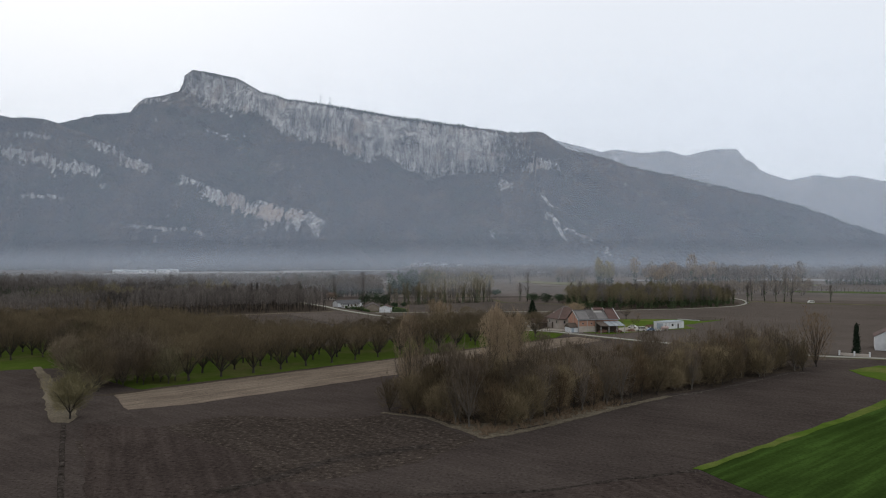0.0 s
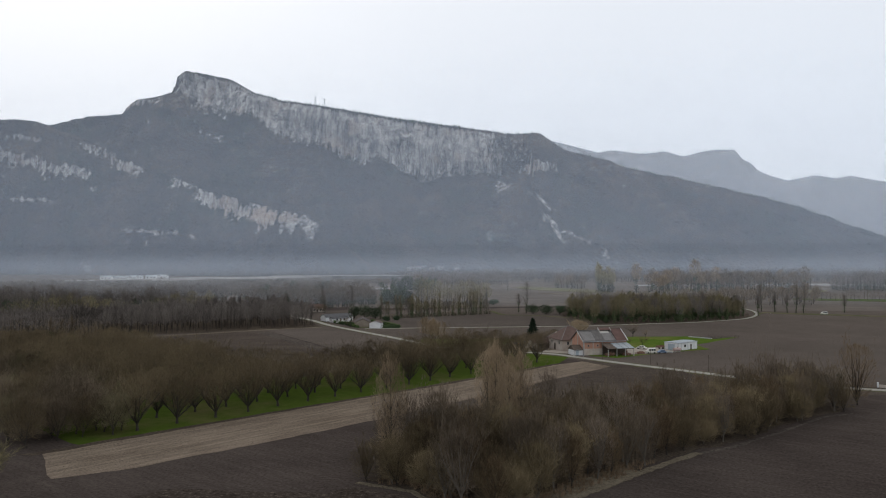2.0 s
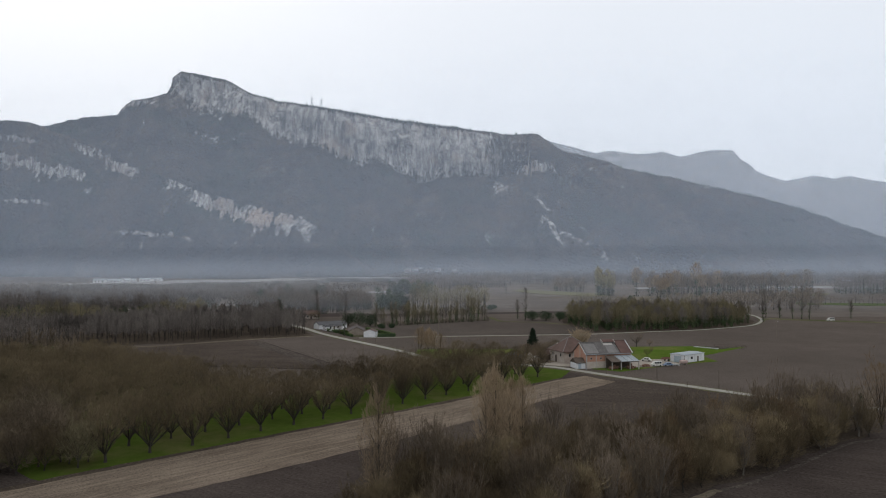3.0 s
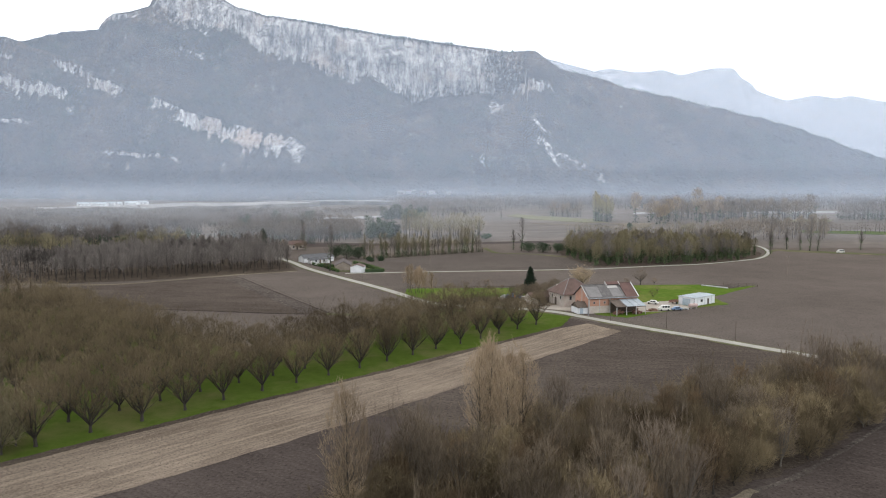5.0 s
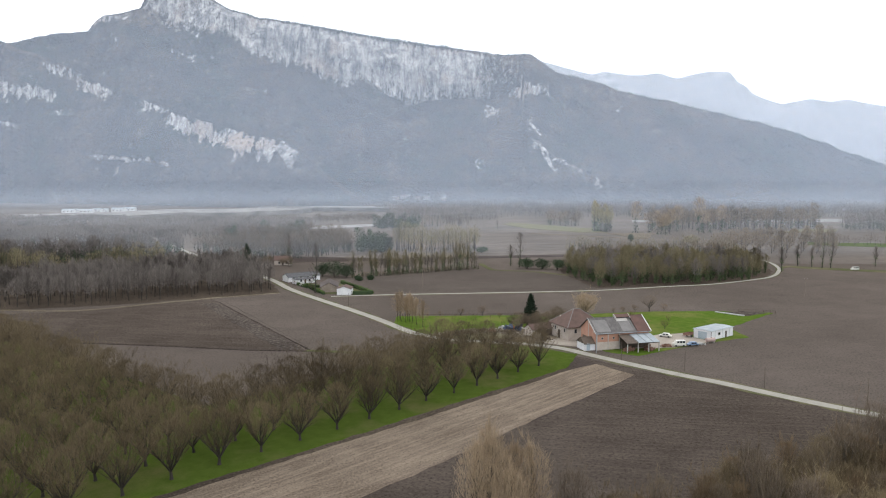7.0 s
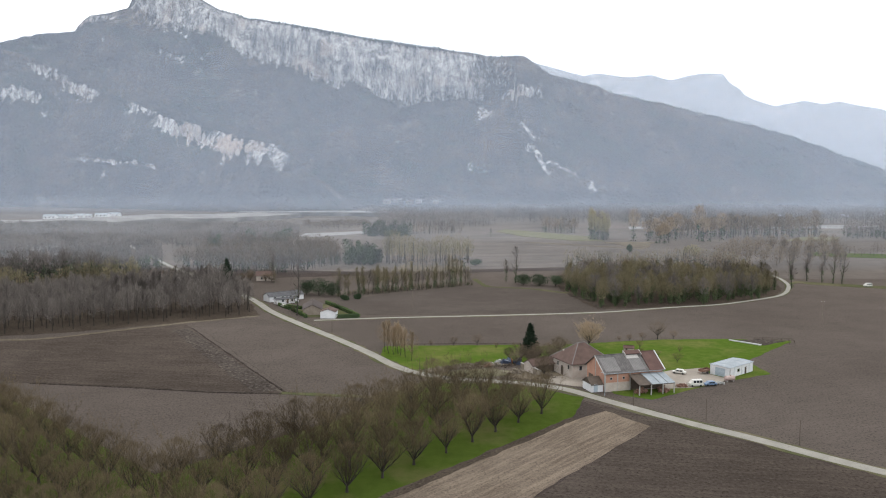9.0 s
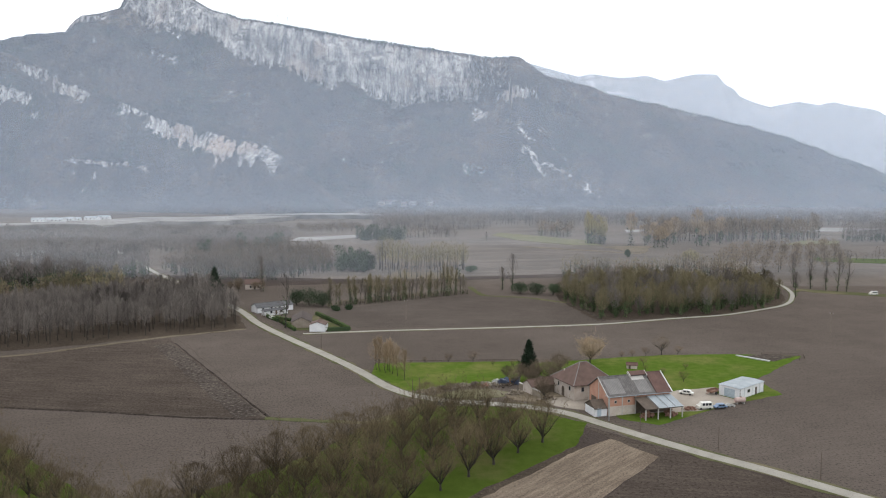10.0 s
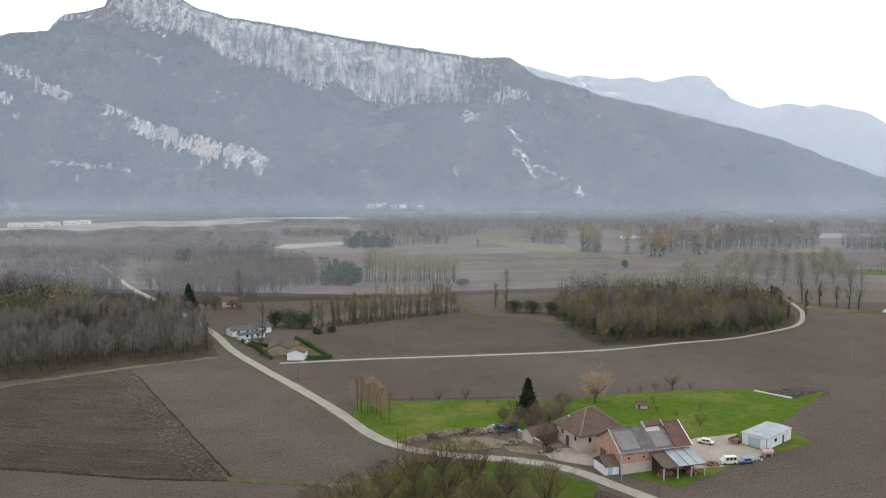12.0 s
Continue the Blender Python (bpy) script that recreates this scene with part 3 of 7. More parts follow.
ROAD = [(-327.6, 878), (-257.9, 769.6), (-220.5, 707.4), (-186.7, 657.6), (-150.5, 606.9), (-110.7, 547.2), (-90.6, 510.4), (-69.8, 479.2), (-51.4, 453.3), (-35.3, 429.5), (-22.3, 407.9), (-14.3, 399.1), (-5.4, 394), (6.5, 391), (19.5, 387.9), (30.4, 382), (40.2, 371), (48.9, 361.3), (58.6, 351.2), (69.3, 341.2), (81.8, 328.1), (93.9, 316.7), (105.8, 309), (117.1, 303.8), (131.7, 299.9), (163.2, 285.4), (260, 240)]
SIDE = [(-65.9, 488.3), (-34.5, 495.2), (1.3, 500.9), (35.5, 506.6), (68, 513.8), (101, 527.2), (129.1, 537.6), (157.9, 556.5), (173.9, 570.9), (187.3, 594), (196.4, 617.2), (203.3, 655.2), (200.8, 723.6)]
ribbon("verge", ROAD[1:], 5.2, 0.11, mat_verge, "narrow grassy verge along the lane", "verge", 0.7, 1)
ribbon("road", ROAD, 3.5, 0.17, mat_road, "pale worn asphalt country lane", "road", 0.08, 2)
ribbon("verge", SIDE, 3.3, 0.11, mat_verge, "grassy verge of the side lane", "verge", 0.5, 3)
ribbon("road", SIDE, 2.2, 0.17, mat_road, "pale gravel side lane", "road", 0.1, 4)

ribbon("verge", [(7.5, 631.4), (12.6, 602.5), (17.8, 595.3), (36.9, 589.7), (57.8, 572.6)], 3.2, 0.12, mat_verge, "green grassy path round the dark field", "verge", 0.6, 21)
ribbon("track", [(57.8, 571.5), (63.6, 547.6), (68.1, 519.9)], 1.0, 0.12, mat_clod_band, "thin earth track beside the wood", "track", 0.3, 22)

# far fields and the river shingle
patch("field", [(-1500, 700), (-313, 700), (-61, 664), (160, 720), (205, 640), (1700, 640), (1700, 1950), (-1500, 1950)], 0.03, mat_far_field_paled, "wide brown far valley fields, paled in the colour to stand in for haze", "field", wobble=2, seed=30, step=40)
patch("river_bank", [(-631, 1171), (-562, 1222), (-543, 1291), (-510, 1371), (-419, 1392), (-354, 1449), (-275, 1398), (-308, 1317), (-366, 1230), (-435, 1254), (-446, 1190), (-464, 1133), (-550, 1186), (-590, 1108)], 7.0, mat_river, "raised pale shingle terrace of the river", "shingle", wobble=6, seed=31, step=30, depth=7.5)
patch("river_bank", [(-403, 1486), (-195, 1538), (-91, 1501), (-86, 1444), (-184, 1458), (-351, 1461)], 7.0, mat_river, "thin raised shingle terrace before the mountain", "shingle", wobble=5, seed=45, step=30, depth=7.5)
patch("river_bank", [(-378, 802), (-373, 836), (-392, 868), (-421, 863)], 0.3, mat_river, "pale gravel bar between the woods", "shingle", wobble=3, seed=35, step=20)
patch("river_bank", [(-48, 669), (-26, 664), (2, 674), (3, 704), (-44, 706)], 0.1, mat_dry_grass, "pale rough ground with heaps beside a poplar stand", "shingle", wobble=2, seed=36, step=8)
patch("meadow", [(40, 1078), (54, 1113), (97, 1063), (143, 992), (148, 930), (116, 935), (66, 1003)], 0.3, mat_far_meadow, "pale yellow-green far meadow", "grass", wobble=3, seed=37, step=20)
patch("meadow", [(146, 919), (196, 920), (167, 850), (156, 868)], 0.3, mat_dry_grass, "pale bare corner of a far field", "grass", wobble=3, seed=32, step=20)
ribbon("track", [(65, 917), (113, 884), (166, 846)], 6.0, 0.3, mat_dry_grass, "pale farm track across the far fields", "track", 1.0, 40)
patch("meadow", [(291, 788), (361, 761), (430, 740), (450, 760), (384, 797), (305, 815)], 0.3, mat_orchard_grass, "green grass under a far orchard", "grass", wobble=3, seed=38, step=20)
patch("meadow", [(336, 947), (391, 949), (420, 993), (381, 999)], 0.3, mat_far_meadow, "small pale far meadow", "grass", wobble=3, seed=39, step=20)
patch("verge", [(190, 603), (204, 619), (208, 612), (251, 592), (330, 560), (336, 568), (258, 602), (216, 622), (206, 628), (193, 612)], 0.1, mat_verge, "green verge with a row of trees", "verge", wobble=0.5, seed=24)
patch("river_bank", [(-185, 985), (-185, 1031), (-121, 1073), (-114, 1034), (-161, 976)], 0.3, mat_river, "pale gravel bar far off", "shingle", wobble=3, seed=33, step=20)
patch("river_bank", [(367, 1151), (445, 1163), (570, 1130), (900, 1100), (900, 1190), (619, 1211), (479, 1239), (399, 1213)], 0.3, mat_river, "long pale gravel bar beyond the woods", "shingle", wobble=3, seed=34, step=20)
patch("river_bank", [(213, 1127), (294, 1149), (306, 1189), (228, 1176)], 0.3, mat_river, "pale gravel bar behind ivied poplars", "shingle", wobble=3, seed=46, step=20)


# ---------- mountains ----------
CREST = [(-2000, 380), (-1700, 405), (-1450, 440), (-1365, 460), (-1246, 481), (-1115, 496), (-1104, 519), (-1064, 540), (-973, 562), (-959, 588), (-957, 611), (-928, 629), (-883, 623), (-793, 604), (-748, 582), (-704, 555), (-614, 531), (-525, 519), (-437, 504), (-261, 472), (-86, 447), (87, 421), (147, 422), (176, 418), (207, 396), (258, 367), (344, 346), (429, 316), (598, 280), (765, 240), (931, 196), (1096, 136), (1207, 95), (1445, 50), (1942, 22), (2400, 10)]
CLIFF_FOOT = [(-970, 560), (-938, 552), (-867, 499), (-779, 481), (-691, 471), (-638, 427), (-568, 397), (-499, 388), (-429, 356), (-360, 324), (-317, 346), (-257, 312), (-197, 280), (-162, 273), (-119, 293), (-60, 289), (17, 289), (51, 275), (110, 300), (180, 360)]
# outcrops below the cliff: from x, z to x, z, half height, strength
OUTCROPS = [(124, 308, 204, 304, 15, 1.0), (49, 251, 86, 249, 19, 0.9), (150, 222, 187, 173, 12, 0.8), (177, 146, 209, 98, 21, 1.0), (212, 115, 272, 84, 8, 0.7), (310, 52, 334, 36, 13, 0.6), (18, 102, 45, 94, 10, 0.5), (-942, 532, -779, 469, 9, 0.55), (-859, 427, -770, 395, 7, 0.55), (90, 370, 110, 340, 10, 0.5), (-1104, 512, -980, 540, 11, 0.7), (440, 300, 480, 288, 4, 0.5), (640, 262, 690, 250, 4, 0.5)]
SPUR = [(-2806, 2228, 501), (-1752, 2167, 490), (-1492, 2143, 457), (-1374, 2119, 439), (-1263, 2100, 430), (-1214, 2088, 411), (-1098, 2070, 373), (-1005, 2045, 334), (-914, 2021, 287), (-800, 1972, 253), (-706, 1923, 217), (-551, 1850, 175), (-401, 1777, 140), (-352, 1742, 104), (-300, 1715, 62), (-262, 1700, 28), (-225, 1690, -6), (-200, 1685, -14)]
SPUR_ROCKS = [(-803, 240, -737, 231, 18, 1.0), (-720, 202, -553, 150, 26, 1.0), (-553, 147, -381, 114, 27, 1.0), (-1104, 355, -1003, 320, 13, 0.9), (-1005, 308, -917, 274, 17, 1.0), (-1333, 388, -1241, 374, 10, 0.8), (-1391, 336, -1232, 308, 19, 0.9), (-1232, 300, -1072, 272, 19, 1.0), (-1293, 203, -1165, 197, 6, 0.8), (-909, 114, -781, 101, 6, 0.7), (-781, 106, -683, 90, 6, 0.6), (-1586, 355, -1415, 336, 20, 0.9)]


def along(table, x):
    return float(np.interp(x, [p[0] for p in table], [p[1] for p in table]))


def fbm(x, y, z, octaves=5):
    return noise.fractal(Vector((x, y, z)), 1.0, 2.1, octaves)


def crest_at(x):
    return along(CREST, x) + 2.2 * fbm(x * 0.02, 0, 0) + 1.6 * abs(fbm(x * 0.11, 4, 0, 3))


def far_rough(x):
    return 5 * fbm(x * 0.008, 2, 0) + 4 * fbm(x * 0.03, 6, 0)


def outcrop(bands, x, z):
    """How rocky the slope is at x, z, and how far the ledge sets it back."""
    rock, back = 0.0, 0.0
    for x0, z0, x1, z1, h, k in bands:
        if x0 - 25 < x < x1 + 25:
            u = min(1.0, max(0.0, (x - x0) / (x1 - x0)))
            d = (z - (z0 + (z1 - z0) * u) - 0.6 * h * fbm(x * 0.04, 7, z0)) / (h * (0.75 + 0.9 * fbm(x * 0.07, 5, z0)))
            edge = max(0.0, min(1.0, (x - x0 + 25) / 40, (x1 + 25 - x) / 40))
            if abs(d) < 1.35:
                rock = max(rock, k * min(1.0, (1.35 - abs(d)) * 1.6) * edge)
            if -2.5 < d < 1.0:
                back += 0.45 * (0.5 * h * (1 - d) if d > -1 else h * (2.5 + d) / 1.5) * edge
    return rock, back


def slope_mesh(name, columns, rows, surface, label):
    """A mountainside from its foot over its crest, by surface(x, v), with a rock layer."""
    verts, faces, rock = [], [], []
    for x in columns:
        for k in range(rows + 1):
            y, z, r = surface(x, k / rows)
            verts.append((x, y, z))
            rock.append(min(1.0, max(0.0, r)))
    m = rows + 1
    for i in range(len(columns) - 1):
        for k in range(rows):
            a, b = i * m + k, (i + 1) * m + k
            faces.append((a, b, b + 1, a + 1))
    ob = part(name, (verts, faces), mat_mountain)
    ob.data.attributes.new("rock", "FLOAT", "POINT").data.foreach_set("value", rock)
    ob.data.polygons.foreach_set("use_smooth", [True] * len(ob.data.polygons))
    tagged(ob, label, "mountain", kind="structure")


def main_face(x, v):
    zr = crest_at(x)
    cliff = -972 < x < 150
    zb = min(along(CLIFF_FOOT, x) + 7 * fbm(x * 0.03, 11, 0), zr - 4) if cliff else zr - 6
    yb, yr, foot = 2310, 2350, 1900
    if v < 0.5:
        t = v / 0.5
        y, z, r = foot + (yb - foot) * t, -6 + (zb + 6) * (0.35 * t + 0.65 * t ** 1.35), 0.0
    elif v < 0.88:
        t = (v - 0.5) / 0.38
        y, z = yb + (yr - yb) * t ** 1.3, zb + (zr - zb) * t
        r = 0.85 if cliff and zr - zb > 12 else 0.0
        r *= 1.0 - 0.8 * min(1.0, max(0.0, (x + 10) / 90))
        r *= min(1.0, max(0.0, 0.99 - t) * 11) * min(1.0, 0.35 + t * 3.0)
        if x < -700:
            r *= 0.75
    else:
        t = (v - 0.88) / 0.12
        return yr + 900 * t, zr - 40 * t - 240 * t * t, 0.0
    low, back = outcrop(OUTCROPS, x, z)
    r, y = max(r, 0.75 * low), y + back
    gully = fbm(x * 0.006, y * 0.006, z * 0.006)
    flute = fbm(x * 0.05, 3, z * 0.008, 5)
    y += (38 * gully * min(1.0, v * 4) + 15 * flute * r) * min(1.0, (0.88 - v) * 9)
    z += 6 * fbm(x * 0.02, y * 0.02, 5) * (1 - r) * min(1.0, v * 5) * min(1.0, (0.88 - v) * 8)
    return y, z, r


def spur_face(x, v):
    xs = [p[0] for p in SPUR]
    yc, zc = float(np.interp(x, xs, [p[1] for p in SPUR])), float(np.interp(x, xs, [p[2] for p in SPUR]))
    zc += (3.5 * fbm(x * 0.02, 9, 0) + 2.0 * abs(fbm(x * 0.1, 4, 1, 3))) * min(1.0, zc / 60)
    if v < 0.8:
        t = v / 0.8
        y, z = yc - 180 * (1 - t), -3 + (zc + 3) * (0.55 * t + 0.45 * t ** 1.8)
        low, back = outcrop(SPUR_ROCKS, x, z)
        y += back + (26 * fbm(x * 0.008, y * 0.008, 3) + 8 * fbm(x * 0.05, 2, z * 0.01, 5) * low) * min(1.0, v * 5) * min(1.0, (0.8 - v) * 7)
        z += 5 * fbm(x * 0.025, y * 0.025, 8) * (1 - low) * min(1.0, v * 5) * min(1.0, (0.8 - v) * 8)
        return y, z, 0.72 * low
    t = (v - 0.8) / 0.2
    return yc + 260 * t, zc - 0.25 * zc * t - 0.35 * zc * t * t, 0.0


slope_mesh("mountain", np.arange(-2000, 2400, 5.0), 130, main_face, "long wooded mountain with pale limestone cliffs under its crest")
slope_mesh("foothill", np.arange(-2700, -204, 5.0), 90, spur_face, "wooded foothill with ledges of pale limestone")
FAR_RIDGE = [(-399, 480), (0, 560), (266, 690), (385, 795), (420, 781), (524, 748), (732, 698), (818, 711), (972, 688), (1127, 701), (1247, 668), (1366, 698), (1434, 712), (1553, 704), (1604, 645), (1654, 627), (1687, 585), (1755, 550), (1872, 515), (2041, 548), (2158, 526), (2258, 543), (2405, 512), (2508, 496), (2577, 462), (2641, 423), (2821, 362), (3095, 316), (3589, 298)]


def build_far_mountain():
    cols = np.arange(-390, 3560, 11.0)
    rows = 60
    verts, faces, rock = [], [], []
    for x in cols:
        zr = along(FAR_RIDGE, x) + far_rough(x)
        for k in range(rows + 1):
            t = k / rows
            z = zr * t ** 1.15 - 4
            y = 3950 + 750 * t + 110 * fbm(x * 0.003, z * 0.0045, 9) * (1 - t) * min(1, t * 5)
            verts.append((x, y, z))
            rock.append(max(0.0, 0.22 + 0.5 * fbm(x * 0.012, 3, z * 0.03)) * min(1.0, max(0.0, t - 0.6) * 5))
    m = rows + 1
    for i in range(len(cols) - 1):
        for k in range(rows):
            a, b = i * m + k, (i + 1) * m + k
            faces.append((a, b, b + 1, a + 1))
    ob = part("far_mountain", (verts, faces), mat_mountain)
    ob.data.attributes.new("rock", "FLOAT", "POINT").data.foreach_set("value", rock)
    ob.data.polygons.foreach_set("use_smooth", [True] * len(ob.data.polygons))
    tagged(ob, "distant pale blue mountain ridge in haze", "mountain", kind="structure")


build_far_mountain()


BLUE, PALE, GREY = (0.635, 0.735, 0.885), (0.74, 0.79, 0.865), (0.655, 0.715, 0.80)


def build_haze_sheet(y, foot, low, high, density, side, name_mat, tint, span=2600, more=None):
    """One upright sheet, bowed a little, standing in for mist or distance haze."""
    verts, faces = [], []
    for i in range(41):
        x = -span + 2 * span * i / 40
        for z in (-1, high + 5):
            verts.append((x, y + 12 * math.sin(i * 0.9), z))
        if i:
            a = 2 * i
            faces.append((a - 2, a, a + 1, a - 1))
    ob = part("mist", (verts, faces), haze_sheet_mat(name_mat, density, foot, low, high, tint, side=side, more=more))
    tagged(ob, "see-through tinted sheet standing in for valley mist and distance haze", "mist", kind="stuff")
    return ob


build_haze_sheet(1560, 8, 14, 66, 0.09, 0.6, "foot_mist", GREY, more=(-300, 300, 0.6))
build_haze_sheet(1180, 8, 14, 56, 0.07, 0.5, "bank_mist", GREY)
build_haze_sheet(900, 8, 14, 52, 0.085, 0.5, "low_mist", GREY)
build_haze_sheet(655, 8, 16, 50, 0.095, 0.3, "lane_mist", GREY, more=(-140, 120, 0.6))
# stacked tinted sheets standing in for haze before slopes and far ridge, thinning upward
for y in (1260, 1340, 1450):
    build_haze_sheet(y, 30, 50, 950, 0.087, 0.12, "slope_haze", BLUE, span=1900, more=(100, 800, 1.15))
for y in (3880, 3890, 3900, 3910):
    build_haze_sheet(y, 30, 420, 1300, 0.11, 0.1, "ridge_haze", PALE, span=3600)


# ---------- trees ----------
def tube(verts, faces, p0, p1, r0, r1, n=5):
    """A tapered limb from p0 to p1."""
    d = (p1 - p0).normalized()
    a = d.orthogonal().normalized()
    b = d.cross(a)
    k = len(verts)
    for p, r in ((p0, r0), (p1, r1)):
        for i in range(n):
            w = 2 * math.pi * i / n
            verts.append(p + (a * math.cos(w) + b * math.sin(w)) * r)
    faces += [(k + i, k + (i + 1) % n, k + n + (i + 1) % n, k + n + i) for i in range(n)]


def blades(verts, faces, bases, ways, lengths, width, rng):
    """Fine twigs: slim tapering blades from bases along ways."""
    for b, w, ln in zip(bases, ways, lengths):
        k = len(verts)
        s = w.cross(Vector((rng.uniform(-1, 1), rng.uniform(-1, 1), rng.uniform(-1, 1)))).normalized() * width * rng.uniform(0.6, 1.4)
        verts += [b - s, b + s, b + w * ln]
        faces.append((k, k + 1, k + 2))


def sprig(rng, base, way, length, spread):
    """Three to five twigs that fork from one place."""
    out = []
    for _ in range(rng.randint(3, 5)):
        w = (way + Vector((rng.gauss(0, spread), rng.gauss(0, spread), rng.gauss(0, spread * 0.7)))).normalized()
        out.append((base, w, length * rng.uniform(0.5, 1.2)))
    return out


def limb(rng, tv, tf, twigs, p, way, length, r, level, style):
    """Grow a limb in bending pieces; it forks on the way and ends in twigs."""
    pieces = 3 if level < 2 else 2
    for i in range(pieces):
        way = (way + Vector((rng.gauss(0, 0.13), rng.gauss(0, 0.13), rng.gauss(0, 0.08) + style["rise"] * 0.12))).normalized()
        q = p + way * (length / pieces)
        r1 = r * (0.72 if i < pieces - 1 else 0.5)
        if r > style["thin"]:
            tube(tv, tf, p, q, r, r1, 5 if level < 1 else 4 if r > 0.06 else 3)
        else:
            twigs.append((p, way, length / pieces * 1.1))
        if level < style["levels"]:
            for _ in range(rng.randint(1, 2) if level else rng.randint(2, 3)):
                side = Vector((rng.gauss(0, 1), rng.gauss(0, 1), rng.gauss(0.1, 0.4))).normalized()
                w = (way * style["up"] + side * style["out"] + Vector((0, 0, style["rise"]))).normalized()
                limb(rng, tv, tf, twigs, p.lerp(q, rng.random()), w, length * rng.uniform(0.45, 0.68), r1 * 0.62, level + 1, style)
        if level >= style["levels"] - 1:
            for _ in range(style["sprigs"]):
                side = Vector((rng.gauss(0, 1), rng.gauss(0, 1), rng.gauss(0.3, 0.5))).normalized()
                w = (way * style["up"] + side * style["out"] * 0.9 + Vector((0, 0, style["rise"]))).normalized()
                twigs += sprig(rng, p.lerp(q, rng.random()), w, style["twig"], 0.28)
        p, r = q, r1


STYLES = {
    "walnut": dict(rise=0.42, up=0.8, out=0.66, levels=2, sprigs=4, twig=1.25, thin=0.022),
    "round": dict(rise=0.25, up=0.7, out=0.8, levels=2, sprigs=5, twig=1.3, thin=0.025),
    "poplar": dict(rise=1.0, up=1.0, out=0.45, levels=2, sprigs=4, twig=1.5, thin=0.025),
    "pole": dict(rise=0.7, up=0.9, out=0.6, levels=1, sprigs=5, twig=1.7, thin=0.03),
    "thicket": dict(rise=0.8, up=0.9, out=0.5, levels=1, sprigs=7, twig=1.15, thin=0.02),
}


def crown_mesh(rng, twigs, width):
    verts, faces = [], []
    blades(verts, faces, [t[0] for t in twigs], [t[1] for t in twigs], [t[2] for t in twigs], width, rng)
    return verts, faces


def haze(rng, n, low, high, wide, length, peak=0.55, lean=0.35, waist=0.58, rise=0.5):
    """Fine twigs that fill a crown from low to high, widest at the height share peak: they leave the crown's heart outwards and gather in clumps with gaps between."""
    out = []
    seed = rng.uniform(0, 90)
    heart = Vector((0, 0, low + (high - low) * 0.12))
    while len(out) < n:
        u = rng.random()
        z = low + (high - low) * u
        rim_at = wide * (waist + (1 - waist) * math.sin(math.pi * 0.5 * u / peak) if u < peak else math.cos(math.pi * 0.5 * (u - peak) / (1 - peak)) ** 0.55) + 0.15
        a = rng.uniform(0, 6.283)
        rim_at *= 1.0 + 0.35 * noise.noise(Vector((math.cos(a) * 1.3, math.sin(a) * 1.3, z * 0.35 + seed)))
        d = rim_at * rng.random() ** 0.42
        p = Vector((math.cos(a) * d, math.sin(a) * d, z))
        if noise.noise(p * 0.75 + Vector((seed, 0, 0))) < -0.08 and rng.random() < 0.72:
            continue
        w = (p - heart).normalized() + Vector((rng.gauss(0, lean), rng.gauss(0, lean), rise + rng.gauss(0, lean)))
        out.append((p, w.normalized(), length * rng.uniform(0.45, 1.15)))
    return out


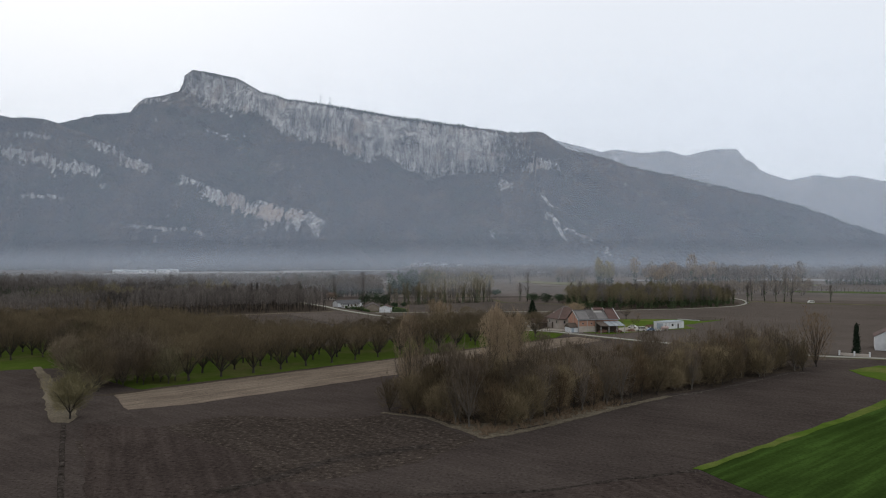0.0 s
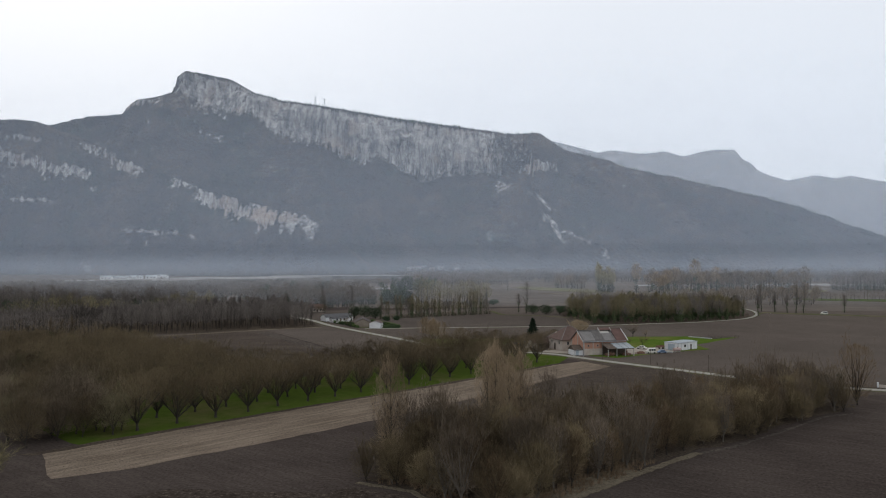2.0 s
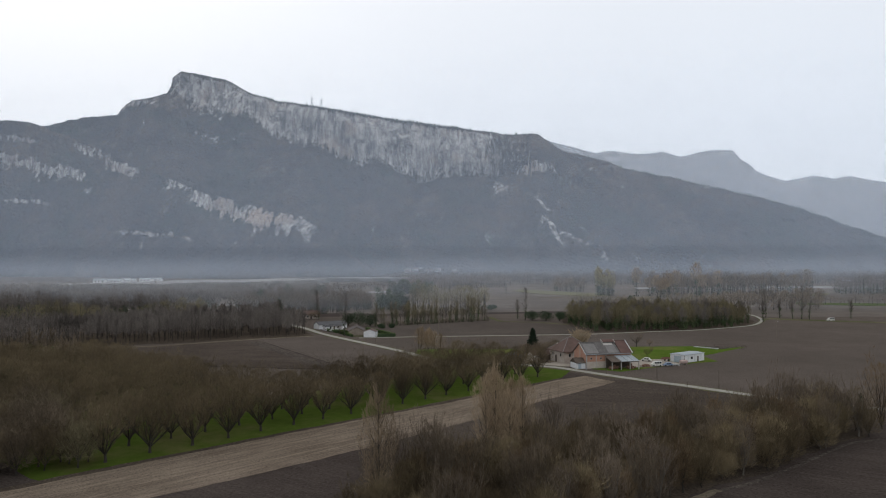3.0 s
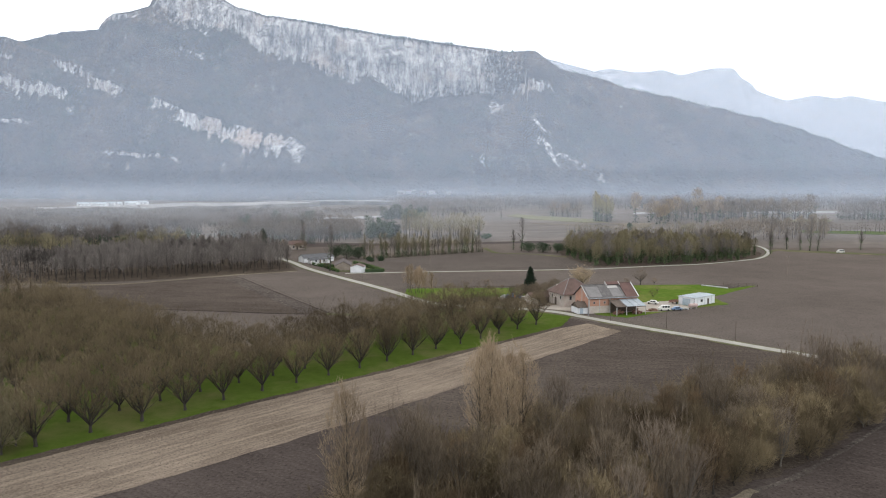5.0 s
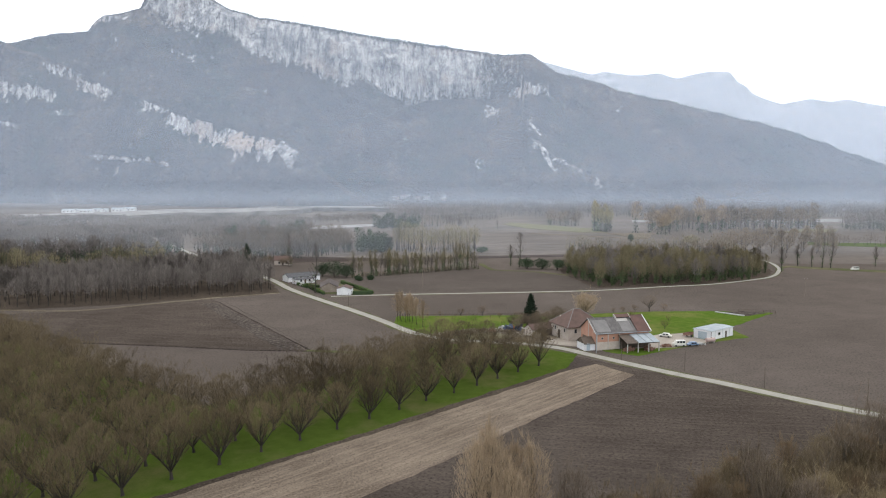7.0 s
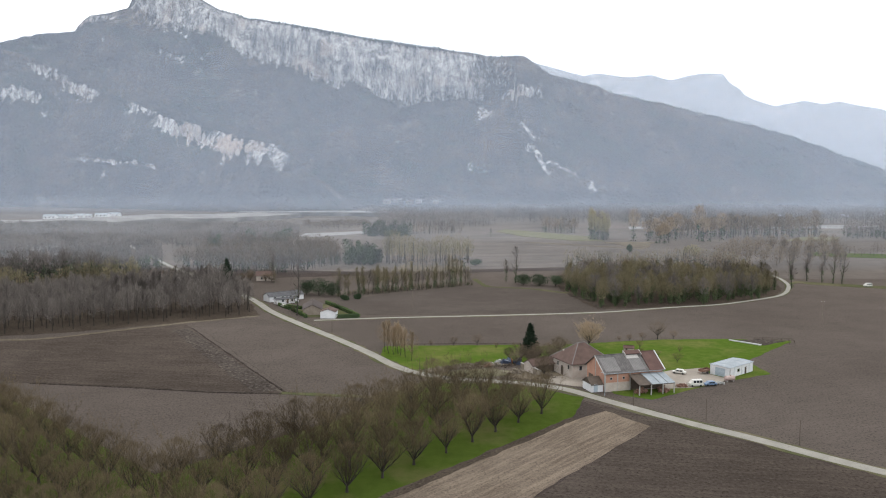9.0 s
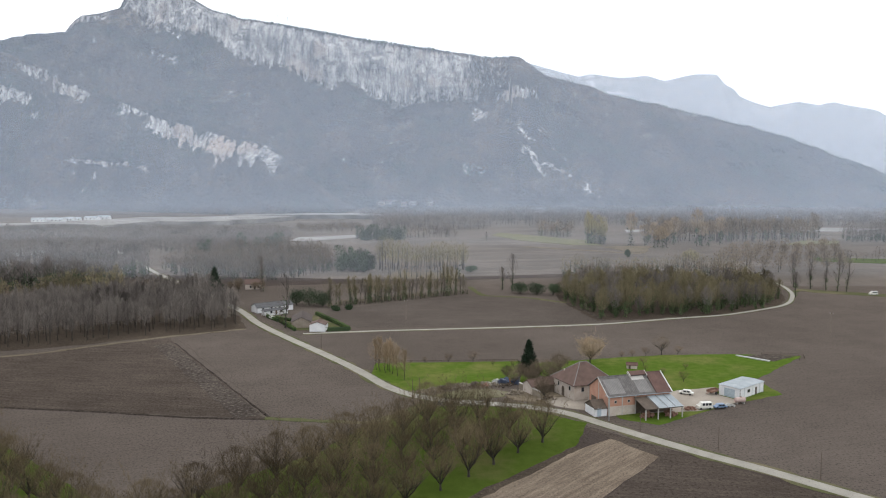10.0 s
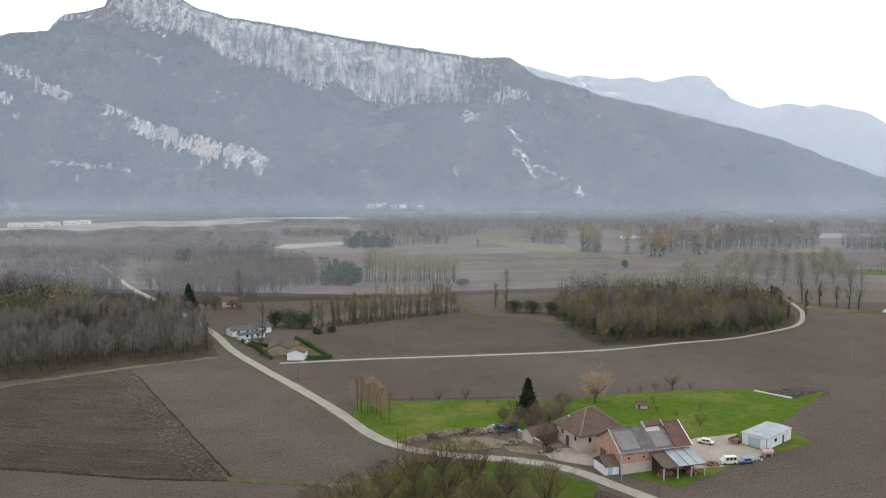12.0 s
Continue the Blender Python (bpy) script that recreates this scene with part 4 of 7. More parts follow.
def bare_tree(name, seed, kind, height, bole, limbs, spread, r, label, category, group, twig_material, bark=None, width=0.016, lean=0.0, ivy=0, fill=1500, wide=3.6, peak=0.55, waist=0.58):
    """A leafless tree: a bole, forking limbs and a crown of fine twigs."""
    rng = random.Random(seed)
    st = STYLES[kind]
    tv, tf, twigs = [], [], []
    p = Vector((0, 0, -0.2))
    q = Vector((rng.gauss(0, 0.12), rng.gauss(0, 0.12), bole))
    tube(tv, tf, p, Vector((0, 0, 0.4)), r * 1.5, r * 1.05, 7)
    tube(tv, tf, Vector((0, 0, 0.4)), q, r * 1.05, r * 0.85, 6)
    if kind in ("poplar", "pole"):
        top = Vector((rng.gauss(0, lean), rng.gauss(0, lean), height * 0.93))
        mid = q.lerp(top, 0.5) + Vector((rng.gauss(0, 0.25), rng.gauss(0, 0.25), 0))
        tube(tv, tf, q, mid, r * 0.85, r * 0.5, 5), tube(tv, tf, mid, top, r * 0.5, r * 0.12, 4)
        for i in range(limbs):
            t = (i + rng.random()) / limbs
            base = q.lerp(mid, t * 2) if t < 0.5 else mid.lerp(top, t * 2 - 1)
            a = rng.uniform(0, 2 * math.pi)
            w = Vector((math.cos(a) * spread, math.sin(a) * spread, 1)).normalized()
            limb(rng, tv, tf, twigs, base, w, (height - bole) * (0.34 - 0.2 * t) * rng.uniform(0.8, 1.2), r * (0.42 - 0.3 * t), 1, st)
        for _ in range(14):
            twigs += sprig(rng, mid.lerp(top, rng.uniform(0.3, 1.0)), Vector((0, 0, 1)), st["twig"], 0.5)
    else:
        for i in range(limbs):
            a = 2 * math.pi * (i + rng.uniform(-0.3, 0.3)) / limbs
            w = Vector((math.cos(a) * spread, math.sin(a) * spread, 1)).normalized()
            limb(rng, tv, tf, twigs, p.lerp(q, rng.uniform(0.85, 1.0)), w, (height - bole) * rng.uniform(0.68, 0.86), r * 0.55, 0, st)
    if kind != "pole":
        twigs = rng.sample(twigs, min(len(twigs), fill // 3 if kind == "poplar" else fill))
    twigs += haze(rng, fill, bole + (height - bole) * {"walnut": 0.26, "pole": 0.25}.get(kind, 0.1), height - STYLES[kind]["twig"] * 0.6, wide, STYLES[kind]["twig"], peak, 0.5 if kind == "thicket" else 0.4, waist, {"poplar": 0.9, "thicket": 0.55}.get(kind, 0.45))
    ob = thing(name, Matrix(), label, category, group)
    part("trunk", (tv, tf), bark or mat_bark, ob)
    part("crown", crown_mesh(rng, twigs, width), twig_material, ob)
    if ivy:
        iv, jf = [], []
        for _ in range(ivy):
            z = rng.uniform(0.3, height * 0.55)
            a, rr = rng.uniform(0, 6.28), abs(rng.gauss(0.3, 0.55)) + 0.15
            leaf_clump(iv, jf, rng, Vector((math.cos(a) * rr, math.sin(a) * rr, z)), 0.42, 2)
        part("ivy", (iv, jf), mat_ivy, ob, "dark green ivy")
    return ob


def leaf_clump(verts, faces, rng, c, size, n):
    """A few leaves round one place."""
    for _ in range(n):
        a = Vector((rng.gauss(0, 1), rng.gauss(0, 1), rng.gauss(0, 1))).normalized() * size
        b = a.cross(Vector((rng.gauss(0, 1), rng.gauss(0, 1), rng.gauss(0, 1)))).normalized() * size * 0.6
        o = c + Vector((rng.gauss(0, size), rng.gauss(0, size), rng.gauss(0, size)))
        k = len(verts)
        verts += [o - a, o + b, o + a, o - b]
        faces.append((k, k + 1, k + 2, k + 3))


def plant(protos, places, rng, low=0.85, high=1.15, z=0.05, picks=None):
    """Set a kind of tree out: the first ones themselves, the rest as copies, turned and scaled."""
    for i, (x, y) in enumerate(places):
        s = rng.uniform(low, high)
        m = pose(x, y, z, 0, 0, rng.uniform(0, 360)) @ Matrix.Diagonal((s, s, s * rng.uniform(0.93, 1.07), 1))
        if i < len(protos):
            protos[i].matrix_basis = m
        else:
            copy_thing(protos[rng.choice(picks)] if picks else rng.choice(protos), m)


rng = random.Random(11)
WALNUT = "bare brown walnut tree standing in orchard grass"
walnuts = [bare_tree("walnut_tree", 100 + i, "walnut", 13.0, 1.6, 7, 0.74, 0.34, WALNUT, "tree", "walnut orchard trees", mat_twig_walnut, width=0.023, fill=2800, wide=4.8, peak=0.52, waist=0.4) for i in range(6)]
places = []
for row in range(0, 19):
    for k in range(-7, 16):
        s, o = 10.18 * k + rng.uniform(-0.3, 0.3), 2.6 - 10.4 * row + rng.uniform(-0.4, 0.4)
        if s > 58 and row > 3 or s < (-12 if row < 5 else -26 if row < 8 else -60) + 2 * row:
            continue
        x, y = orchard_xy(s, o)
        if (row and y > 384) or (x > -20 and y > 384 - max(0, x) * 0.35):
            continue
        places.append((x, y))
plant(walnuts, places, rng, 0.83, 0.96)

COPSE_TREE = "slender leafless tree in a dense copse"
SHRUB = "yellow-brown leafless shrub in a dense copse"
thick = [
    bare_tree("copse_tree", 200, "thicket", 9.5, 1.0, 6, 0.3, 0.16, COPSE_TREE, "tree", "copse trees", mat_twig_umber, width=0.023, fill=1500, wide=2.5, peak=0.6),
    bare_tree("copse_tree", 201, "thicket", 11.0, 1.3, 6, 0.3, 0.17, COPSE_TREE, "tree", "copse trees", mat_twig_brown, mat_bark_grey, width=0.023, fill=1700, wide=2.9, peak=0.62),
    bare_tree("copse_tree", 202, "thicket", 12.0, 1.5, 6, 0.32, 0.18, "grey-brown leafless tree in a dense copse", "tree", "copse trees", mat_twig_mauve, mat_bark_grey, width=0.021, fill=1700, wide=2.9, peak=0.66),
    bare_tree("copse_tree", 203, "thicket", 8.2, 0.5, 8, 0.5, 0.12, "brown leafless shrub in a dense copse", "tree", "copse trees", mat_twig_walnut, width=0.022, fill=1900, wide=3.2, peak=0.55),
    bare_tree("copse_tree", 206, "round", 6.8, 0.4, 9, 0.6, 0.08, SHRUB, "tree", "copse trees", mat_twig_yellow, mat_bark_grey, width=0.022, fill=2400, wide=3.2, peak=0.58, waist=0.7),
    bare_tree("copse_tree", 207, "round", 8.6, 0.4, 9, 0.5, 0.08, SHRUB, "tree", "copse trees", mat_twig_yellow, mat_bark_grey, width=0.021, fill=2300, wide=2.9, peak=0.6),
]
copse_spots = [q for q in scatter(COPSE, 3.7, rng) if not (q[0] < 8 and q[1] > 234)]
plant(thick, copse_spots, rng, 0.72, 1.12, picks=(0, 0, 0, 0, 1, 1, 2, 3, 3, 3, 3, 4, 5, 5))



def bracken(poly, count, height, label, seed):
    """Dead bracken and grass tufts, too many to count: leaning blades in clumps."""
    r2 = random.Random(seed)
    verts, faces = [], []
    spots_in = scatter(poly, 0.9, r2, 0.5)
    for x, y in r2.sample(spots_in, min(count, len(spots_in))):
        base = Vector((x, y, 0.05))
        ways = [Vector((r2.gauss(0, 0.5), r2.gauss(0, 0.5), 1)).normalized() for _ in range(14)]
        blades(verts, faces, [base + Vector((r2.gauss(0, 0.25), r2.gauss(0, 0.25), 0)) for _ in ways], ways, [height * r2.uniform(0.4, 1.2) for _ in ways], 0.06, r2)
    tagged(part("bracken", (verts, faces), mat_bracken), label, "bracken", kind="stuff")


bracken([(-19.8, 205.6), (-11.7, 202.2), (-0.5, 185.7), (8.8, 193.9), (20.8, 206.3), (33.1, 220.3), (30.4, 222.1), (18.2, 210.7), (8, 200.5), (-1, 194.2), (-9, 204.9), (-16.2, 210.1)], 230, 1.2, "rust-brown dead bracken along the copse edge", 44)

POPLAR = "tall tan leafless poplar at the edge of a copse"
poplars = [bare_tree("poplar_tree", 300 + i, "poplar", 19.0 + i, 3.5, 26, 0.5, 0.22, POPLAR, "tree", "tan poplars", mat_twig_tan, width=0.024, fill=2600, wide=3.1, peak=0.66, waist=0.42) for i in range(3)]
plant(poplars, [(6.2, 243.1), (3.0, 240.6), (0.8, 239.5), (-16.9, 208.6), (5.4, 238.5), (8.4, 241.5), (2.6, 245.5)], rng, 0.96, 1.02)

PLANTATION = [(-97.5, 502.2), (-129, 483.3), (-161.7, 463.5), (-326, 407), (-366, 458), (-290, 520), (-215, 548), (-165, 572), (-146, 588), (-133, 572), (-116, 545), (-103, 520)]
POLE = "straight slim leafless tree in a plantation"
poles = [bare_tree("plantation_tree", 400 + i, "pole", 10.2 + 0.8 * i, 2.6, 13, 0.4, 0.17, POLE, "tree", "plantation trees", mat_twig_grey, width=0.026, lean=0.4, fill=620, wide=3.0, peak=0.7) for i in range(5)]
spots = sorted(scatter(PLANTATION, 6.0, rng, 0.25), key=lambda q: abs(q[0] + 120) + abs(q[1] - 500))
plant(poles, spots[:300], rng, 0.9, 1.12)
PLANTATION_REST = spots[300:]

WOOD = [(57, 579), (66, 525), (88, 530), (106, 537), (129, 540), (152, 553), (170, 573), (184, 602), (187, 630), (134, 633), (83, 628), (65, 613)]
IVY = "leafless tree wrapped in dark green ivy in a wood"
ivies = [bare_tree("ivy_clad_tree", 500 + i, "pole", 13.5 + i, 2.5, 13, 0.5, 0.17, IVY, "tree", "wood trees", (mat_twig_olive, mat_twig_olive, mat_twig_grey)[i % 3], width=0.034, lean=0.5, ivy=50 + 28 * i, fill=1100, wide=3.9, peak=0.62, waist=0.4) for i in range(5)]
plant(ivies, scatter(WOOD, 5.75, rng, 0.45)[:300], rng, 0.68, 1.08)

ROWMID = [(-65.8, 553), (-47.3, 566.2), (-23.4, 581.9), (7.3, 603.3), (5.2, 608.6), (-26.5, 590.2), (-51.5, 574.4), (-67.9, 560.2)]
plant([bare_tree("hedgerow_tree", 600 + i, "pole", 16.5 + i, 4, 12, 0.35, 0.2, "leafless tree in a tall field hedge", "tree", "hedgerow trees", mat_twig_olive if i else mat_twig_grey, mat_bark_grey, width=0.024, ivy=26 * i, fill=760, wide=4.0, peak=0.6, waist=0.4, lean=0.8) for i in range(3)], scatter(ROWMID, 3.1, rng, 0.7), rng, 0.62, 1.1)

plant([bare_tree("field_tree", 650 + i, "pole", 12.5, 3.5, 11, 0.5, 0.3, "dark ivy-wrapped leafless tree in a field row", "tree", "row of field trees", mat_twig_brown, width=0.03, ivy=110, fill=300, wide=2.8, peak=0.65) for i in range(2)], [(-192.1, 395.6), (-183.1, 388.5), (-175.2, 382.9), (-164.1, 372.4), (-158.5, 370.8)], rng, 0.9, 1.1)

# the overgrown corner beside the orchard, and the willow on the baulk
corner = [bare_tree("corner_tree", 700 + i, "round", 7 + 1.2 * i, 0.8, 8, 0.5, 0.12, ("yellow-green budding shrub in an overgrown corner", "grey leafless shrub in an overgrown corner", "brown leafless tree in an overgrown corner")[i], "tree", "overgrown corner trees", (mat_twig_olive, mat_twig_brown, mat_twig_walnut)[i], width=0.02, fill=1500, wide=3.4) for i in range(3)]
plant(corner, [(-125.6, 264.1), (-103.7, 246.3), (-96.9, 242.2), (-89.4, 242.2), (-114.4, 271.6), (-122.3, 256.7), (-135.5, 287.2), (-105.6, 266), (-140.4, 289.4), (-83.6, 242.6), (-114.9, 256.5), (-109.7, 245.6), (-118.2, 250.2), (-99.2, 251.3), (-94.3, 247.6), (-122.2, 269.4), (-130.7, 271.5), (-110, 260.4), (-89.2, 246.8), (-101.4, 257.7), (-117.9, 266.3), (-136.8, 279), (-129.3, 278.8), (-103.9, 240.2), (-95.8, 225.9), (-92.8, 232.3), (-89.2, 235.9), (-83.5, 238.3), (-95.7, 235), (-98.8, 230.3), (-92.1, 238.6), (-100.8, 234.8), (-97.7, 238.6), (-103.5, 231.6), (-86.8, 240.9), (-106.6, 237.9)], rng, 0.9, 1.35)
willow = bare_tree("willow", 720, "round", 7.4, 1.0, 10, 0.75, 0.16, "yellow-tan leafless willow on a grassy baulk", "tree", "", mat_twig_lime, width=0.024, fill=2600, wide=2.9, peak=0.6)
plant([willow], [(-85.4, 195.3)], rng, 1.25, 1.25)
lone = bare_tree("lone_tree", 721, "thicket", 16.5, 0.6, 10, 0.35, 0.2, "tall many-stemmed leafless tree beside the lane", "tree", "", mat_twig_umber, width=0.024, fill=2600, wide=4.6, peak=0.65)
plant([lone], [(100.8, 280.7)], rng, 1.0, 1.0)


def far_wood(name, poly, gap, height, material, label, seed, twigs=40, broad=0.10, ivy=0.0, low=0.4, wide=0.0, leaves=None):
    """A far wood as one: stems, rounded crowns of twigs and ivied boles, too many to count."""
    r2 = random.Random(seed)
    verts, faces, sv, sf, iv, jf = [], [], [], [], [], []
    for x, y in (scatter(poly, gap, r2, 0.5) if gap else poly):
        clump = noise.noise(Vector((x * 0.022, y * 0.022, seed)))
        if gap and clump < -0.35:
            continue
        h = height * (1.0 + 0.45 * clump) * r2.uniform(0.6, 1.15)
        base = Vector((x, y, -0.2))
        top = base + Vector((r2.gauss(0, 0.5), r2.gauss(0, 0.5), h * 0.85))
        tube(sv, sf, base, top, 0.22 + 0.006 * h, 0.06, 3)
        if r2.random() < ivy:
            for _ in range(int(8 + 1.4 * h)):
                u = r2.uniform(0.02, 0.66)
                leaf_clump(iv, jf, r2, base.lerp(top, u) + Vector((r2.gauss(0, 0.03 * h), r2.gauss(0, 0.03 * h), 0)), 0.2 + 0.028 * h, 1)
        reach = wide or (gap or 6) * 0.62
        bs, ws, ls = [], [], []
        for _ in range(twigs):
            a, b = r2.uniform(0, 6.283), r2.gauss(0, 1)
            d = Vector((math.cos(a), math.sin(a), 0)) * reach * r2.random() ** 0.45
            u = r2.uniform(-1, 1)
            d *= math.sqrt(1 - u * u * 0.92)
            z = h * (low + (0.97 - low) * (u + 1) / 2)
            bs.append(base + Vector((d.x, d.y, z)))
            ws.append(Vector((d.x / reach * 0.7 + r2.gauss(0, 0.3), d.y / reach * 0.7 + r2.gauss(0, 0.3), 1)).normalized())
            ls.append(h * r2.uniform(0.07, 0.17))
        if leaves:
            for q in bs:
                leaf_clump(verts, faces, r2, q, broad, 1)
        else:
            blades(verts, faces, bs, ws, ls, broad * 1.8, r2)
    ob = part(name, (verts, faces), material)
    part("stems", (sv, sf), mat_bark, ob)
    if iv:
        part("ivy", (iv, jf), mat_evergreen, ob, "dark green ivy")
    return tagged(ob, label, "woodland", kind="stuff")


far_wood("plantation", PLANTATION_REST, 0, 11.5, mat_twig_grey, "deeper part of the leafless plantation", 9, 90, 0.05)
G, B_, T, Y_ = mat_twig_grey, mat_twig_brown, mat_twig_tan, mat_twig_lime
far_wood("far_wood", [(-500, 540), (-318, 590), (-257, 600), (-248, 609), (-228, 620), (-205, 666), (-225, 709), (-261, 708), (-300, 696), (-500, 660)], 5.5, 16, G, "tall grey leafless wood with ivied boles beyond the plantation", 1, 60, 0.08, 0.75, 0.45)
far_wood("scrub", [(-145, 550), (-118, 550), (-140, 590), (-165, 622), (-200, 670), (-206, 640), (-225, 560)], 4.0, 4, B_, "low brown scrub behind the plantation", 22, 45, 0.05, 0.0, 0.1)
far_wood("scrub", ROWMID, 2.6, 3.2, mat_twig_olive, "low undergrowth below the hedge trees", 24, 40, 0.05, 0.25, 0.1)
far_wood("far_wood", [(-340, 570), (-221, 579), (-188, 590), (-193, 606), (-233, 602), (-340, 592)], 5, 11.5, mat_twig_olive, "yellow-green willows behind the plantation", 14, 110, 0.07, low=0.25)
far_wood("far_wood", [(-218, 718), (-175, 655), (-156, 662), (-125, 651), (-110, 663), (-96, 698), (-88, 712), (-104, 786), (-149, 824), (-181, 803), (-216, 783)], 5.2, 13, B_, "leafless wood with ivied trees by the far lane", 2, 70, 0.065, 0.55)
far_wood("far_wood", [(-86, 702), (-61, 704), (-63, 728), (-87, 726)], 4.5, 16, mat_evergreen, "dark ivy-clad clump beside a poplar stand", 15, 190, 0.6, 1.0, 0.1, leaves=True)
far_wood("far_wood", [(-57, 712), (7, 717), (8, 745), (-59, 742)], 5.2, 20, Y_, "tall yellowish poplar stand in the valley", 3, 110, 0.05, 0.05, 0.3, 4.2)
far_wood("far_wood", [(-50, 668), (-20, 660), (4, 664), (2, 678), (-44, 682)], 6.0, 13, T, "thin tan trees beside a rough bank", 16, 40, 0.045, 0.1, 0.4)
far_wood("far_wood", [(-480, 720), (-347, 746), (-264, 775), (-264, 839), (-216, 840), (-172, 921), (-179, 982), (-207, 1100), (-325, 1066), (-484, 1000), (-560, 930)], 7.0, 11, G, "hazy leafless woods along the river", 4, 60, 0.12, 0.25)
far_wood("far_wood", [(-255, 838), (-222, 846), (-228, 858), (-262, 852)], 5, 11, mat_evergreen, "grey-green evergreen clump in the valley", 18, 130, 0.6, 0.0, 0.1, leaves=True)
far_wood("far_wood", [(-213, 896), (-172, 918), (-180, 940), (-222, 925)], 6, 15, mat_evergreen, "dark ivied clump at the edge of hazy woods", 17, 130, 0.7, 1.0, 0.1, leaves=True)
far_wood("far_wood", [(-1100, 760), (-560, 800), (-500, 960), (-580, 1160), (-1100, 1150)], 11, 9, G, "hazy leafless woods along the river bend", 19, 44, 0.2)
far_wood("far_wood", [(-520, 1060), (-338, 1105), (-228, 1160), (-254, 1230), (-468, 1215), (-591, 1177)], 9, 6, G, "grey woods before the river shingle", 25, 44, 0.16)
far_wood("far_wood", [(-199, 1095), (-124, 1144), (-138, 1240), (-228, 1224)], 9, 9, B_, "hazy brown wood beyond a gravel bar", 26, 44, 0.16)
far_wood("far_wood", [(-109, 986), (-56, 993), (-59, 1010), (-112, 1006)], 5.5, 16, mat_evergreen, "dark evergreen belt in the far fields", 10, 150, 0.8, 1.0, 0.08, leaves=True)
far_wood("far_wood", [(-58, 1028), (2, 1045), (2, 1056), (-61, 1044)], 6, 13, B_, "leafless hedge in the far fields", 20, 60, 0.12, 0.3, 0.2)
far_wood("far_wood", [(-109, 1144), (28, 1169), (53, 1234), (33, 1340), (-129, 1314)], 10, 16, G, "hazy grey wood in the far fields", 27, 44, 0.17)
far_wood("far_wood", [(70, 640), (160, 634), (182, 645), (196, 668), (150, 680), (80, 666)], 5.0, 13.5, B_, "leafless wood behind the ivy-clad trees", 11, 70, 0.065, 0.5)
far_wood("far_wood", [(61, 646), (77, 668), (147, 679), (191, 671), (201, 692), (155, 701), (82, 696)], 5.0, 13.5, mat_twig_olive, "back edge of the wood with dark ivied boles", 12, 60, 0.06, 0.9)
far_wood("scrub", [(182, 785), (190, 771), (215, 833), (206, 851)], 4.0, 4.5, Y_, "pale yellow scrub beside a far orchard", 28, 60, 0.07, 0.0, 0.1)
far_wood("far_orchard", [(184 + 11.6 * i + 7.2 * k + rng.uniform(-1, 1), 712 + 15.5 * k + rng.uniform(-1, 1)) for i in range(9) for k in range(12)], 0, 11.5, B_, "far orchard of leafless trees in rows", 8, 150, 0.095, 0.0, 0.22, 4.8)
far_wood("far_orchard", [(300 + 9.5 * i + 2.0 * k + rng.uniform(-1, 1), 794 - 3.4 * i + 12 * k + rng.uniform(-1, 1)) for i in range(15) for k in range(3)], 0, 9, B_, "row of leafless orchard trees on green grass", 13, 90, 0.07, 0.0, 0.3, 4.2)
far_wood("far_wood", [(176, 931), (190, 931), (194, 909), (196, 904), (199, 899), (206, 910), (241, 927), (246, 927), (255, 933), (222, 940), (270, 944)], 0, 30, T, "tall far poplars wrapped in ivy", 5, 260, 0.12, 1.0, 0.45, 6.0)
far_wood("far_wood", [(130, 947), (152, 942), (158, 962), (139, 968)], 6, 27, Y_, "tall lime-tinted poplars with ivied boles", 29, 160, 0.12, 1.0, 0.35)
far_wood("far_wood", [(198, 961), (299, 977), (393, 999), (430, 1060), (336, 1060), (221, 1037)], 8, 21, B_, "tall rusty brown woods in the middle distance", 21, 70, 0.14, 0.35)
far_wood("far_wood", [(416, 985), (479, 963), (700, 930), (740, 1000), (522, 1031), (447, 1044)], 8, 18, G, "dark ivied trees beside a gravel bar", 30, 60, 0.14, 0.9)
far_wood("far_wood", [(94, 1063), (132, 1034), (139, 1075), (102, 1100)], 8, 17, B_, "hazy dark wood beyond the meadow", 31, 60, 0.14, 0.6)
far_wood("far_wood", [(-137, 1385), (60, 1270), (178, 1260), (413, 1271), (900, 1230), (1000, 1565), (464, 1697), (10, 1698), (-180, 1500)], 13, 17, G, "hazy far woods of the valley", 6, 44, 0.24, 0.1)
far_wood("scrub", [(-440, 1230), (-350, 1240), (-240, 1380), (-90, 1400), (-110, 1440), (-330, 1400)], 17, 5, G, "low grey scrub beside the river shingle", 23, 40, 0.2, 0.0, 0.1)
far_wood("far_wood", [(-360, 1660), (-160, 1720), (10, 1710), (900, 1600), (1500, 1600), (1500, 1890), (-420, 1890)], 19, 8, G, "hazy woods at the mountain's foot", 7, 44, 0.34)


# ---------- buildings ----------
mat_brick = plain("pink_brick", (0.34, 0.18, 0.125), (0.42, 0.235, 0.165), 0.6, 0.9, fine=6)
mat_tiles = plain("brown_tiles", (0.070, 0.041, 0.032), (0.108, 0.066, 0.052), 0.5, 0.9, fine=5)
mat_dark_tiles = plain("dark_brown_tiles", (0.040, 0.029, 0.025), (0.066, 0.048, 0.041), 0.5, 0.9, fine=5)
mat_dark_fibre = plain("dark_grey_fibre_cement", (0.048, 0.048, 0.05), (0.085, 0.085, 0.088), 0.7, 0.85, fine=4)
mat_fibre = plain("grey_fibre_cement", (0.058, 0.053, 0.05), (0.13, 0.12, 0.112), 0.7, 0.85, fine=4)
